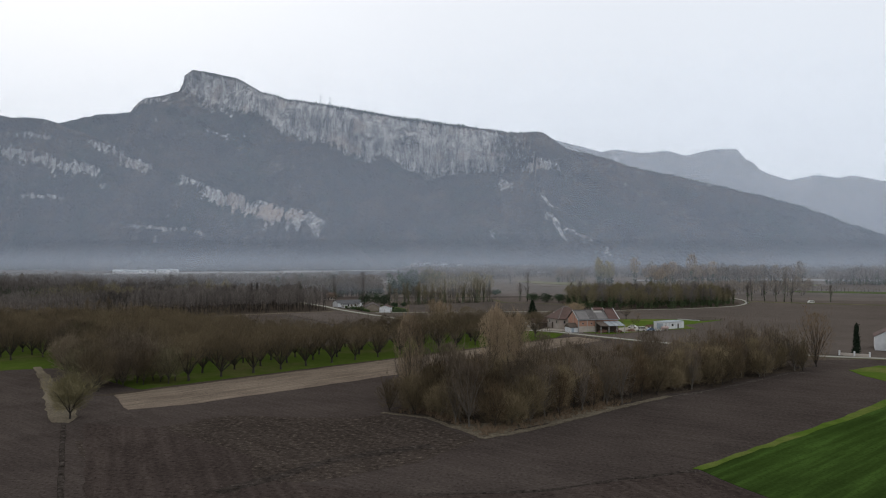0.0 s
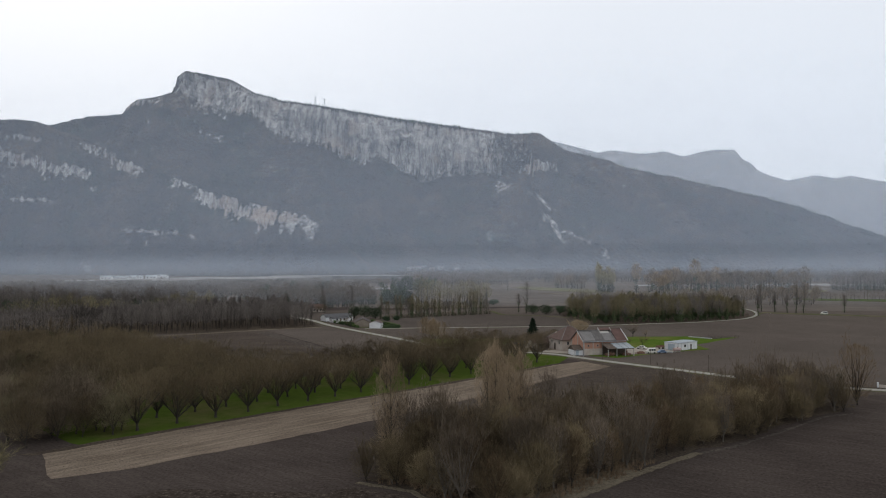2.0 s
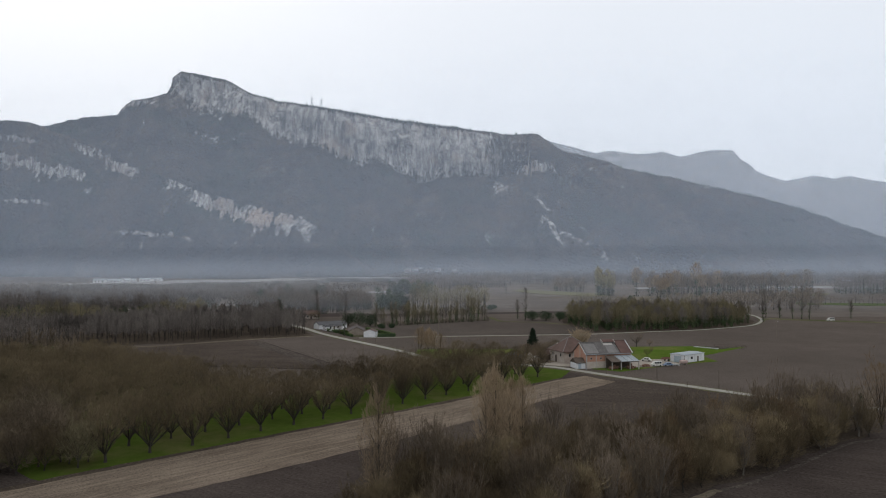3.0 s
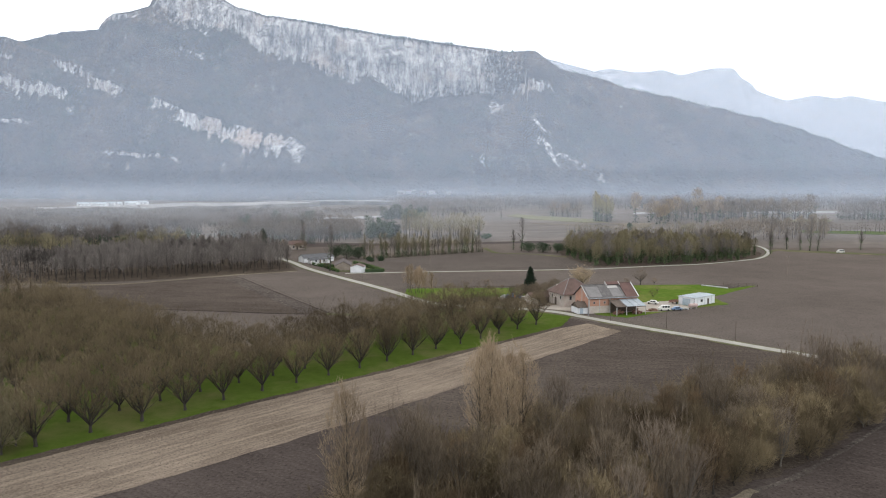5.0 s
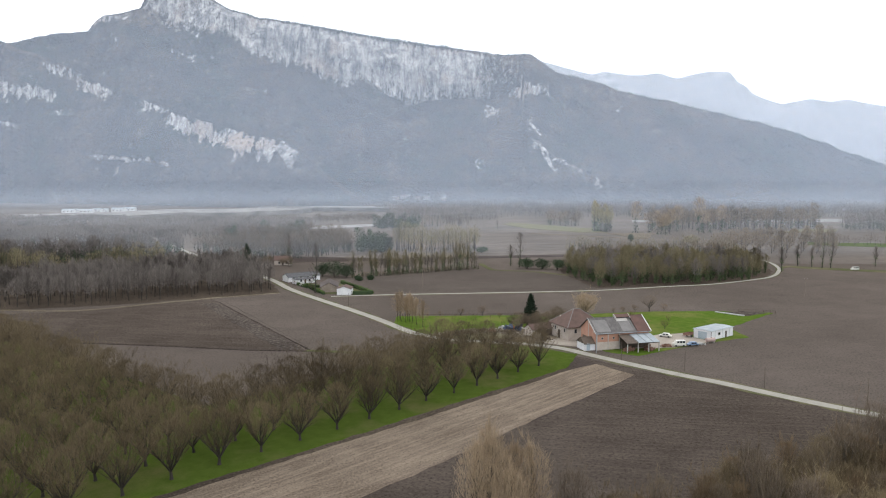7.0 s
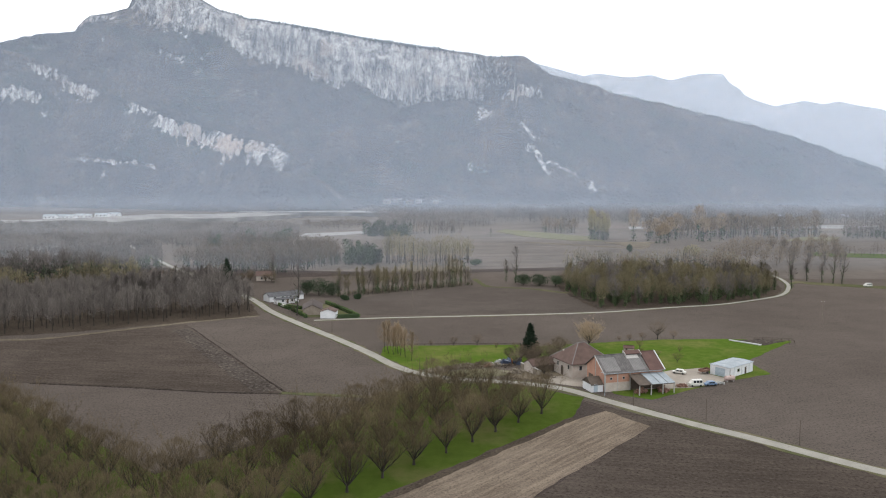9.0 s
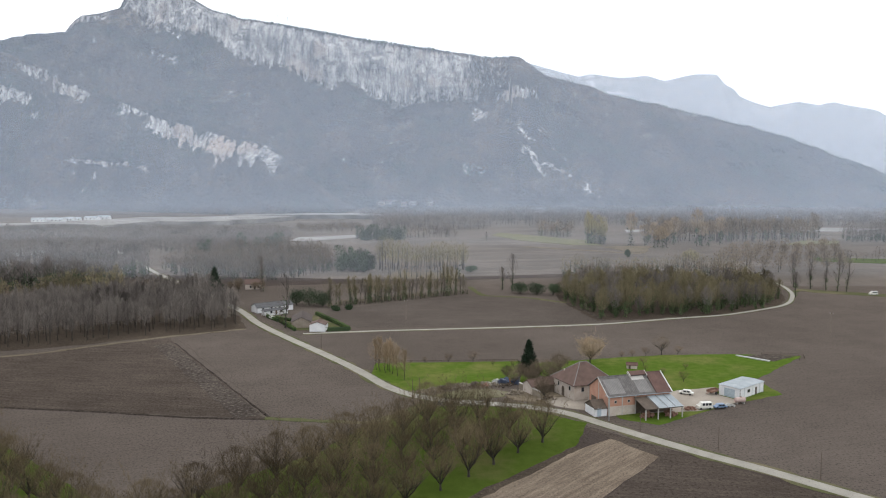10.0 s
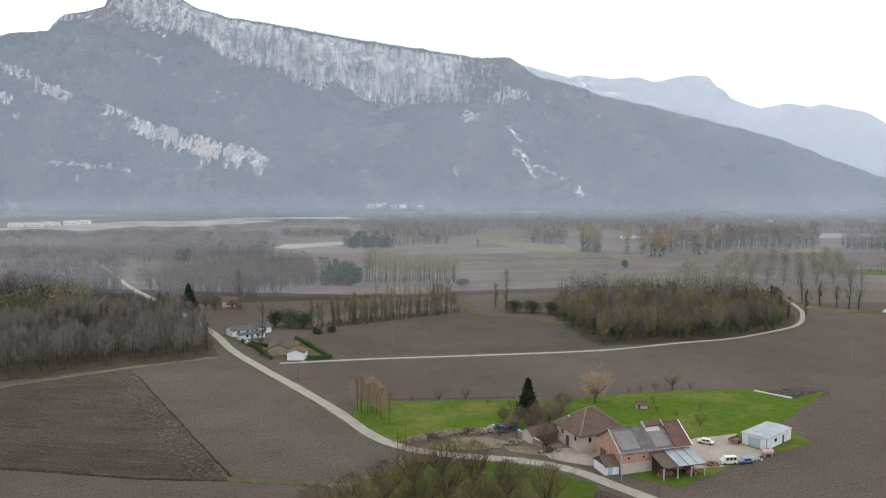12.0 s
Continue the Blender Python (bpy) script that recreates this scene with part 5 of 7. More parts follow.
mat_steel = plain("galvanised_sheet", (0.21, 0.24, 0.255), (0.30, 0.33, 0.345), 0.4, 0.6, 0.0, fine=4)
mat_render = plain("pale_render", (0.36, 0.31, 0.265), (0.46, 0.405, 0.355), 0.5, 0.9, fine=5)
mat_white = plain("white_paint", (0.55, 0.56, 0.57), (0.66, 0.66, 0.66), 0.5, 0.7, fine=5)


def box(bm, x0, x1, y0, y1, z0, z1):
    v = [bm.verts.new(p) for p in ((x0, y0, z0), (x1, y0, z0), (x1, y1, z0), (x0, y1, z0), (x0, y0, z1), (x1, y0, z1), (x1, y1, z1), (x0, y1, z1))]
    for f in ((3, 2, 1, 0), (4, 5, 6, 7), (0, 1, 5, 4), (1, 2, 6, 5), (2, 3, 7, 6), (3, 0, 4, 7)):
        bm.faces.new([v[i] for i in f])
    return v


mat_ochre = plain("weathered_render", (0.17, 0.14, 0.11), (0.25, 0.21, 0.17), 0.5, 0.9, fine=5)
mat_dark_wood = plain("dark_timber", (0.06, 0.045, 0.035), (0.10, 0.075, 0.055), 0.8, 0.9, fine=6)
mat_rust_tiles = plain("red_brown_tiles", (0.075, 0.040, 0.033), (0.11, 0.06, 0.048), 0.5, 0.9, fine=5)
mat_light_fibre = plain("pale_fibre_cement", (0.13, 0.122, 0.116), (0.18, 0.17, 0.162), 0.4, 0.85, fine=4)
mat_concrete = plain("pale_concrete", (0.32, 0.30, 0.275), (0.40, 0.38, 0.35), 0.5, 0.9, fine=5)
mat_glass = plain("window_glass", (0.02, 0.025, 0.03), (0.03, 0.035, 0.04), 0.5, 0.12, bump=0.02)
mat_door_blue = plain("grey_blue_door", (0.30, 0.36, 0.40), (0.36, 0.42, 0.46), 0.5, 0.6, fine=5)
mat_car_white = plain("white_car_paint", (0.52, 0.51, 0.46), (0.6, 0.59, 0.54), 0.5, 0.35, bump=0.03)
mat_car_blue = plain("blue_car_paint", (0.10, 0.16, 0.26), (0.13, 0.20, 0.30), 0.5, 0.35, bump=0.03)
mat_rust = plain("rusty_iron", (0.16, 0.085, 0.06), (0.24, 0.14, 0.10), 1.5, 0.8, 0.2, fine=9)
mat_rubber = plain("black_rubber", (0.02, 0.02, 0.02), (0.03, 0.03, 0.03), 2, 0.9)
mat_tank = plain("faded_pink_tank", (0.34, 0.25, 0.22), (0.40, 0.30, 0.27), 0.8, 0.6)
mat_rubble = plain("rubble_stone", (0.13, 0.106, 0.080), (0.27, 0.23, 0.18), 0.3, 0.95, bump=0.6, dist=0.1, fine=3)
mat_tarp = plain("blue_tarpaulin", (0.03, 0.04, 0.07), (0.06, 0.085, 0.14), 0.6, 0.5)
mat_orange = plain("orange_plastic", (0.45, 0.17, 0.06), (0.5, 0.2, 0.08), 0.6, 0.6)
mat_sheeting = plain("white_sheeting", (0.32, 0.32, 0.30), (0.4, 0.4, 0.38), 0.6, 0.7)


def slab(a, b, c, d, thick):
    """A plate with the given four corners and a thickness below."""
    bm = bmesh.new()
    n = (Vector(b) - Vector(a)).cross(Vector(d) - Vector(a)).normalized()
    if n.z < 0:
        n = -n
    top = [bm.verts.new(p) for p in (a, b, c, d)]
    low = [bm.verts.new(Vector(p) - n * thick) for p in (a, b, c, d)]
    bm.faces.new(top), bm.faces.new(low[::-1])
    for i in range(4):
        j = (i + 1) % 4
        bm.faces.new((top[i], low[i], low[j], top[j]))
    bmesh.ops.recalc_face_normals(bm, faces=bm.faces)
    return bm


def block(x0, x1, y0, y1, z0, z1, soft=0.0):
    bm = bmesh.new()
    box(bm, x0, x1, y0, y1, z0, z1)
    if soft:
        bmesh.ops.bevel(bm, geom=bm.edges[:], offset=soft, segments=2, affect="EDGES")
    return bm


def corrugated(a, b, d, pitch, depth, thick=0.05):
    """A ribbed sheet: corner a, along a to b, down the slope a to d."""
    a, b, d = Vector(a), Vector(b), Vector(d)
    u, v = b - a, d - a
    n = u.cross(v).normalized()
    if n.z < 0:
        n = -n
    k = max(2, int(u.length / pitch)) * 2
    verts, faces = [], []
    for i in range(k + 1):
        off = n * (depth if i % 2 else 0.0)
        p = a + u * (i / k)
        verts += [p + off, p + v + off, p + off - n * thick, p + v + off - n * thick]
        if i:
            q = 4 * i
            faces += [(q - 4, q, q + 1, q - 3), (q - 2, q - 1, q + 3, q + 2), (q - 4, q - 2, q + 2, q), (q - 3, q + 1, q + 3, q - 1)]
    faces += [(0, 1, 3, 2), (4 * k, 4 * k + 2, 4 * k + 3, 4 * k + 1)]
    bm = bmesh.new()
    vs = [bm.verts.new(p) for p in verts]
    for f in faces:
        bm.faces.new([vs[i] for i in f])
    bmesh.ops.recalc_face_normals(bm, faces=bm.faces)
    return bm


def window(parent, x, y, z, w, h, along="x", out=-1, frame_mat=None, name="window"):
    """A window proud of a wall by its frame: along x or y, the outside towards out."""
    fm = frame_mat or mat_concrete
    def put(n, a0, a1, z0, z1, o0, o1, m, par):
        lo, hi = sorted((o0 * out, o1 * out))
        bm = block(a0, a1, y + lo, y + hi, z0, z1) if along == "x" else block(x + lo, x + hi, a0, a1, z0, z1)
        return part(n, bm, m, par)
    c = x if along == "x" else y
    pane = put(name, c - w / 2, c + w / 2, z, z + h, 0.0, 0.03, mat_glass, parent)
    for a0, a1, z0, z1 in ((c - w / 2 - 0.1, c - w / 2, z - 0.1, z + h + 0.1), (c + w / 2, c + w / 2 + 0.1, z - 0.1, z + h + 0.1), (c - w / 2, c + w / 2, z + h, z + h + 0.1), (c - w / 2, c + w / 2, z - 0.12, z)):
        put("window_frame", a0, a1, z0, z1, -0.02, 0.08, fm, pane)
    return pane


def shell_walls(parent, length, width, eave, ridge, material, z0=-0.2, thick=0.35):
    """Four walls with real thickness, the gables rising to the ridge."""
    for x0, x1 in ((0, thick), (length - thick, length)):
        bm = bmesh.new()
        a = [bm.verts.new((x0, y, z)) for y, z in ((0, z0), (width, z0), (width, eave), (width / 2, ridge), (0, eave))]
        b = [bm.verts.new((x1, v.co.y, v.co.z)) for v in a]
        bm.faces.new(a), bm.faces.new(b)
        for i in range(5):
            bm.faces.new((a[i], a[(i + 1) % 5], b[(i + 1) % 5], b[i]))
        bmesh.ops.recalc_face_normals(bm, faces=bm.faces)
        part("gable_wall", bm, material, parent)
    for y0, y1 in ((0, thick), (width - thick, width)):
        part("side_wall", block(thick, length - thick, y0, y1, z0, eave), material, parent)


def roof_pair(parent, length, width, eave, ridge, over, materials, x0=0.0, x1=None, lift=0.12, name="roof"):
    """Both slopes of a gable roof between x0 and x1."""
    x1 = length if x1 is None else x1
    k = (ridge - eave) / (width / 2)
    lo = eave - over * k + lift
    out = []
    for m, y_lo, y_hi in ((materials[0], -over, width / 2), (materials[1], width + over, width / 2)):
        out.append(part(name, slab((x0, y_lo, lo), (x1, y_lo, lo), (x1, y_hi, ridge + lift), (x0, y_hi, ridge + lift), 0.12), m, parent))
    part("ridge_cap", block(x0, x1, width / 2 - 0.18, width / 2 + 0.18, ridge + lift - 0.08, ridge + lift + 0.08, 0.05), materials[1], parent)
    return out


def hip_roof(parent, length, width, eave, ridge, over, material, run):
    """Four slopes to a short ridge."""
    x0, x1, y0, y1 = -over, length + over, -over, width + over
    ra, rb, ym = run, length - run, width / 2
    for pts in (((x0, y0, eave), (x1, y0, eave), (rb, ym, ridge), (ra, ym, ridge)), ((x1, y1, eave), (x0, y1, eave), (ra, ym, ridge), (rb, ym, ridge)), ((x0, y1, eave), (x0, y0, eave), (ra, ym, ridge)), ((x1, y0, eave), (x1, y1, eave), (rb, ym, ridge))):
        bm = bmesh.new()
        top = [bm.verts.new(p) for p in pts]
        low = [bm.verts.new((p[0], p[1], p[2] - 0.18)) for p in pts]
        bm.faces.new(top), bm.faces.new(low[::-1])
        for i in range(len(pts)):
            j = (i + 1) % len(pts)
            bm.faces.new((top[i], low[i], low[j], top[j]))
        bmesh.ops.recalc_face_normals(bm, faces=bm.faces)
        part("roof", bm, material, parent)
    for a, b in (((x0, y0, eave), (ra, ym, ridge)), ((x0, y1, eave), (ra, ym, ridge)), ((x1, y0, eave), (rb, ym, ridge)), ((x1, y1, eave), (rb, ym, ridge)), ((ra, ym, ridge), (rb, ym, ridge))):
        v, f = [], []
        tube(v, f, Vector(a), Vector(b), 0.14, 0.14, 6)
        part("hip_cap", (v, f), mat_light_fibre, parent)


def build_barn():
    m = pose(41.2, 379.9, 0.1, 0, 0, math.degrees(math.atan2(5.6, 18.2)))
    L, W, E_, R_ = 19.0, 11.8, 5.5, 9.4
    ob = thing("barn", m, "pink brick barn with a patched grey and brown roof", "barn")
    shell_walls(ob, L, W, E_, R_, mat_brick)
    part("plinth_wall", block(-0.06, 8.4, -0.06, 0.02, -0.2, 2.6), mat_render, ob, "pale rendered lower wall")
    # dark panel over the wall stands in for the shade below the porch roof
    part("plinth_wall", block(8.4, L + 0.05, -0.05, 0.02, -0.2, 4.2), mat_dark_wood, ob, "dark panel standing in for the shade under the porch")
    for x in (0.1, 4.1, 8.2):
        part("pillar", block(x - 0.16, x + 0.16, -0.12, 0.0, -0.2, 5.4), mat_concrete, ob, "pale concrete pillar")
    for y in (0.15, W / 2, W - 0.15):
        part("pillar", block(-0.12, 0.0, y - 0.16, y + 0.16, -0.2, 5.4 if y != W / 2 else 9.0), mat_concrete, ob, "pale concrete pillar")
    for x in (2.0, 6.1):
        window(ob, x, 0, 3.5, 0.6, 0.6)
    part("door", block(-0.05, 0.0, 7.2, 10.2, 0, 3.3), mat_dark_wood, ob, "dark plank door")
    roof_pair(ob, L, W, E_, R_, 0.5, (mat_fibre, mat_fibre), -0.5, 14.6)
    k = (R_ - E_) / (W / 2)
    def on(y, up):
        return E_ + y * k + 0.12 + up
    # patched sheets on the front slope
    for x0, x1, y0, y1, mt, lb in ((0.4, 5.4, 0.3, 4.9, mat_light_fibre, "paler sheet patch"), (6.6, 9.2, -0.3, 5.7, mat_fibre, "grey sheet strip"), (9.6, 13.6, 0.2, 4.0, mat_light_fibre, "paler sheet patch"), (9.3, 13.4, 4.1, 5.3, mat_concrete, "whitish roof sheets")):
        part("roof_sheet", corrugated((x0, y0, on(y0, 0.03)), (x1, y0, on(y0, 0.03)), (x0, y1, on(y1, 0.03)), 0.5, 0.05), mt, ob, lb)
    roof_pair(ob, L, W, E_ + 0.25, R_ + 0.35, 0.5, (mat_rust_tiles, mat_rust_tiles), 14.6, L + 0.4)
    # raised roof piece near the ridge
    part("roof_light", slab((9.2, 4.9, on(4.9, 0.7)), (14.6, 4.9, on(4.9, 0.7)), (14.6, W / 2 + 0.4, R_ + 1.0), (9.2, W / 2 + 0.4, R_ + 1.0), 0.15), mat_rust_tiles, ob, "raised brown tiled roof piece")
    for x in (9.2, 14.5):
        part("roof_upstand", slab((x - 0.1, 4.6, on(4.6, 0.75)), (x + 0.1, 4.6, on(4.6, 0.75)), (x + 0.1, W / 2 + 0.4, R_ + 1.05), (x - 0.1, W / 2 + 0.4, R_ + 1.05), 0.7), mat_concrete, ob, "pale roof upstand")
    part("verge", slab((L + 0.4, -0.55, on(-0.5, 0.42)), (L + 0.65, -0.55, on(-0.5, 0.42)), (L + 0.65, W / 2, R_ + 0.62), (L + 0.4, W / 2, R_ + 0.62), 0.2), mat_white, ob, "white roof verge")
    for x in (-0.62, -0.5):
        part("verge", slab((x, -0.5, on(-0.5, 0.06)), (x + 0.14, -0.5, on(-0.5, 0.06)), (x + 0.14, W / 2, R_ + 0.18), (x, W / 2, R_ + 0.18), 0.15), mat_concrete, ob)
    v, f = [], []
    tube(v, f, Vector((-0.5, -0.6, E_ - 0.1)), Vector((L + 0.4, -0.6, E_ - 0.1)), 0.09, 0.09, 8)
    part("gutter", (v, f), mat_steel, ob, "grey metal gutter")
    # porch
    part("porch_roof", corrugated((7.6, -6.5, 3.1), (11.6, -6.5, 3.1), (7.6, 0.0, 4.7), 0.5, 0.06), mat_dark_wood, ob, "dark brown porch roof")
    part("porch_roof", corrugated((11.6, -6.5, 3.15), (19.3, -6.5, 3.15), (11.6, 0.0, 4.75), 0.45, 0.06), mat_steel, ob, "galvanised porch roof")
    for x in (11.6, 14.3, 16.8):
        part("porch_seam", slab((x - 0.06, -6.5, 3.3), (x + 0.06, -6.5, 3.3), (x + 0.06, 0, 4.9), (x - 0.06, 0, 4.9), 0.05), mat_fibre, ob)
    for x in (7.8, 11.6, 15.4, 19.1):
        part("post", block(x - 0.14, x + 0.14, -6.3, -6.02, -0.2, 3.1, 0.03), mat_concrete, ob, "pale porch post")
    part("beam", block(7.6, 19.3, -6.3, -6.0, 2.85, 3.05), mat_dark_wood, ob)
    return m


BARN = build_barn()


def heap(name, m, seed, count, spread, height, size, material, label, category):
    """A heap of broken pieces, each a bevelled lump."""
    r2 = random.Random(seed)
    bm = bmesh.new()
    for _ in range(count):
        u, w = r2.gauss(0, 0.45), r2.gauss(0, 0.45)
        h = max(0.0, height * (1 - min(1, math.hypot(u, w)))) * r2.random()
        s = size * r2.uniform(0.4, 1.3)
        mm = pose(u * spread[0], w * spread[1], h + s * 0.25, r2.uniform(0, 360), r2.uniform(0, 360), r2.uniform(0, 360))
        sx, sy, sz = s * r2.uniform(0.5, 1.3), s * r2.uniform(0.4, 1.0), s * r2.uniform(0.25, 0.7)
        vs = box(bm, -sx / 2, sx / 2, -sy / 2, sy / 2, -sz / 2, sz / 2)
        for v in vs:
            v.co = mm @ (v.co * r2.uniform(0.8, 1.2))
    bmesh.ops.recalc_face_normals(bm, faces=bm.faces)
    ob = part(name, bm, material)
    ob.matrix_basis = m
    return tagged(ob, label, category, kind="stuff")


def build_lean_to():
    ob = thing("lean_to", BARN, "small lean-to with a dark tiled roof and a white wall", "outbuilding")
    part("wall", block(-3.9, -0.15, 0.6, 0.9, -0.2, 2.0), mat_white, ob)
    part("wall", block(-4.0, -3.7, 0.6, 6.2, -0.2, 2.1), mat_white, ob)
    part("wall", block(-3.7, -0.15, 5.9, 6.2, -0.2, 2.1), mat_white, ob)
    part("roof", slab((-4.2, 0.3, 2.15), (-0.2, 0.3, 2.15), (-0.2, 3.4, 4.0), (-4.2, 3.4, 4.0), 0.15), mat_dark_wood, ob)
    part("roof", slab((-4.2, 6.5, 2.15), (-0.2, 6.5, 2.15), (-0.2, 3.4, 4.0), (-4.2, 3.4, 4.0), 0.15), mat_dark_wood, ob)
    bm = bmesh.new()
    bm.faces.new([bm.verts.new(p) for p in ((-3.98, 0.6, 2.0), (-3.98, 3.4, 3.85), (-3.98, 6.2, 2.0))])
    ext = bmesh.ops.extrude_face_region(bm, geom=bm.faces[:])
    bmesh.ops.translate(bm, vec=(0.2, 0, 0), verts=[g for g in ext["geom"] if isinstance(g, bmesh.types.BMVert)])
    bmesh.ops.recalc_face_normals(bm, faces=bm.faces)
    part("gable", bm, mat_dark_wood, ob, "dark timber gable")
    part("gate", block(-3.2, -2.0, 0.5, 0.6, 0.0, 2.3), mat_door_blue, ob, "pale metal gate")


build_lean_to()


def build_farmhouse():
    m = pose(33.9, 393.9, 0.1, 0, 0, 24)
    L, W, E_ = 13.5, 11.5, 4.7
    ob = thing("farmhouse", m, "pale rendered farmhouse with a hipped brown tile roof", "house")
    for x0, x1, y0, y1 in ((0, L, 0, 0.4), (0, L, W - 0.4, W), (0, 0.4, 0.4, W - 0.4), (L - 0.4, L, 0.4, W - 0.4)):
        part("wall", block(x0, x1, y0, y1, -0.2, E_), mat_render, ob)
    hip_roof(ob, L, W, E_, 9.9, 0.8, mat_tiles, 5.6)
    window(ob, 2.9, 0, 2.5, 0.9, 1.3)
    for y in (2.4, 8.6):
        window(ob, 0, y, 2.6, 0.8, 1.2, "y")
    part("door", block(-0.06, 0.0, 5.4, 6.8, 0.0, 2.3), mat_dark_wood, ob, "dark arched door")
    bm = bmesh.new()
    bmesh.ops.create_cone(bm, cap_ends=True, segments=14, radius1=0.7, radius2=0.7, depth=0.06, matrix=pose(-0.03, 6.1, 2.3, 0, 90, 0))
    part("door_arch", bm, mat_dark_wood, ob)
    part("chimney", block(1.9, 2.3, 8.6, 9.0, 6.3, 7.4), mat_render, ob, "small pale chimney")


build_farmhouse()


def build_outbuilding():
    ob = thing("outbuilding", pose(22.1, 399.8, 0.1, 0, 0, 28), "low old outbuilding with a brown tiled roof", "outbuilding")
    shell_walls(ob, 9.5, 5.0, 2.6, 4.0, mat_render, thick=0.3)
    roof_pair(ob, 9.5, 5.0, 2.6, 4.0, 0.4, (mat_tiles, mat_tiles), -0.3, 9.8)
    # no hole in the wall: a dark slab stands in for the shaded inside
    part("opening_panel", block(1.2, 8.2, -0.05, 0.0, 0.0, 2.2), mat_dark_wood, ob, "dark panel standing in for a shaded open front")
    wall = thing("garden_wall", pose(18.7, 406.4, 0.1, 0, 0, -62), "crumbling pale stone wall beside the farm", "wall")
    part("stonework", block(0, 12, 0, 0.5, -0.2, 1.9, 0.08), mat_rubble, wall)
    part("coping", block(-0.1, 12.1, -0.08, 0.58, 1.9, 2.05), mat_concrete, wall)


build_outbuilding()


def build_shed():
    m = pose(83.3, 396.4, 0.1, 0, 0, math.degrees(math.atan2(8.8, 10.5)))
    ob = thing("shed", m, "white metal shed with a pale low-pitched roof", "shed")
    L, W, E_, R_ = 13.8, 6.8, 3.1, 3.28
    shell_walls(ob, L, W, E_, R_, mat_white, thick=0.15)
    k = (R_ - E_) / (W / 2)
    for s in (0, 1):
        y0, y1 = ((-0.3, W / 2), (W + 0.3, W / 2))[s]
        part("roof", corrugated((-0.3, y0, E_ - 0.3 * k + 0.1), (L + 0.3, y0, E_ - 0.3 * k + 0.1), (-0.3, y1, R_ + 0.1), 0.6, 0.05), mat_steel, ob, "pale ribbed metal roof")
    part("roller_door", block(-0.06, 0.0, 1.6, 5.0, 0.0, 2.6), mat_door_blue, ob, "grey-blue roller door")
    for i in range(6):
        part("door_rib", block(-0.09, -0.06, 1.6, 5.0, 0.3 + 0.4 * i, 0.36 + 0.4 * i), mat_steel, ob)
    part("drainpipe", block(-0.02, 0.1, -0.12, 0.0, 0, 3.0), mat_dark_wood, ob, "dark downpipe")
    window(ob, 5.0, 0, 1.3, 1.3, 0.9)
    part("door", block(8.8, 9.8, -0.05, 0.0, 0, 2.2), mat_dark_wood, ob, "dark side door")
    for x in (2.5, 7.0, 11.5):
        part("wall_post", block(x - 0.05, x + 0.05, -0.04, 0.0, 0, 3.0), mat_steel, ob)


build_shed()


def car(name, m, length, width, height, paint, label, van=False):
    """A small car or van with wheels, glass and lamps."""
    ob = thing(name, m, label, "van" if van else "car")
    h0, h1 = 0.32, height * 0.55
    bm = block(0, length, -width / 2, width / 2, h0, h1, 0.1)
    part("body", bm, paint, ob)
    a, b = (0.18, 0.97) if van else (0.24, 0.86)
    bm = bmesh.new()
    lo = [(length * (a - 0.08), -1), (length * b + 0.05, -1), (length * b + 0.05, 1), (length * (a - 0.08), 1)]
    hi = [(length * (a + 0.06), -0.86), (length * (b - (0.01 if van else 0.08)), -0.86), (length * (b - (0.01 if van else 0.08)), 0.86), (length * (a + 0.06), 0.86)]
    vl = [bm.verts.new((x, y * width * 0.47, h1 - 0.03)) for x, y in lo]
    vh = [bm.verts.new((x, y * width * 0.47, height)) for x, y in hi]
    bm.faces.new(vh), bm.faces.new(vl[::-1])
    for i in range(4):
        bm.faces.new((vl[i], vl[(i + 1) % 4], vh[(i + 1) % 4], vh[i]))
    bmesh.ops.recalc_face_normals(bm, faces=bm.faces)
    bmesh.ops.bevel(bm, geom=bm.edges[:], offset=0.05, segments=2, affect="EDGES")
    part("cabin", bm, paint, ob)
    z0, z1 = h1 + 0.06, height - 0.16
    part("windscreen", slab((length * (a - 0.055), -0.4 * width, z0), (length * (a - 0.055), 0.4 * width, z0), (length * (a + 0.035), 0.38 * width, z1), (length * (a + 0.035), -0.38 * width, z1), 0.03), mat_glass, ob)
    for s in (-1, 1):
        for x0, x1 in (((0.28, 0.45), (0.5, 0.68), (0.72, 0.9)) if van else ((0.33, 0.52), (0.56, 0.76))):
            part("side_window", block(length * x0, length * x1, s * width * 0.455 - 0.03, s * width * 0.455 + 0.03, z0, z1), mat_glass, ob)
    for x in (0.18, 0.8):
        for s in (-1, 1):
            bm = bmesh.new()
            bmesh.ops.create_cone(bm, cap_ends=True, segments=16, radius1=0.31, radius2=0.31, depth=0.2, matrix=pose(length * x, s * (width / 2 - 0.05), 0.31, 90, 0, 0))
            part("wheel", bm, mat_rubber, ob)
    return ob


car("car", pose(67.2, 402.4, 0.15, 0, 0, -28), 4.2, 1.7, 1.42, mat_car_white, "white car parked on the gravel yard")
car("van", pose(67.6, 386.6, 0.15, 0, 0, 8), 4.3, 1.75, 2.0, mat_car_white, "old white van standing among scrap", True)
car("car", pose(72.5, 387.3, 0.15, 0, 0, 12), 3.9, 1.6, 1.35, mat_car_blue, "faded blue car standing beside the van")


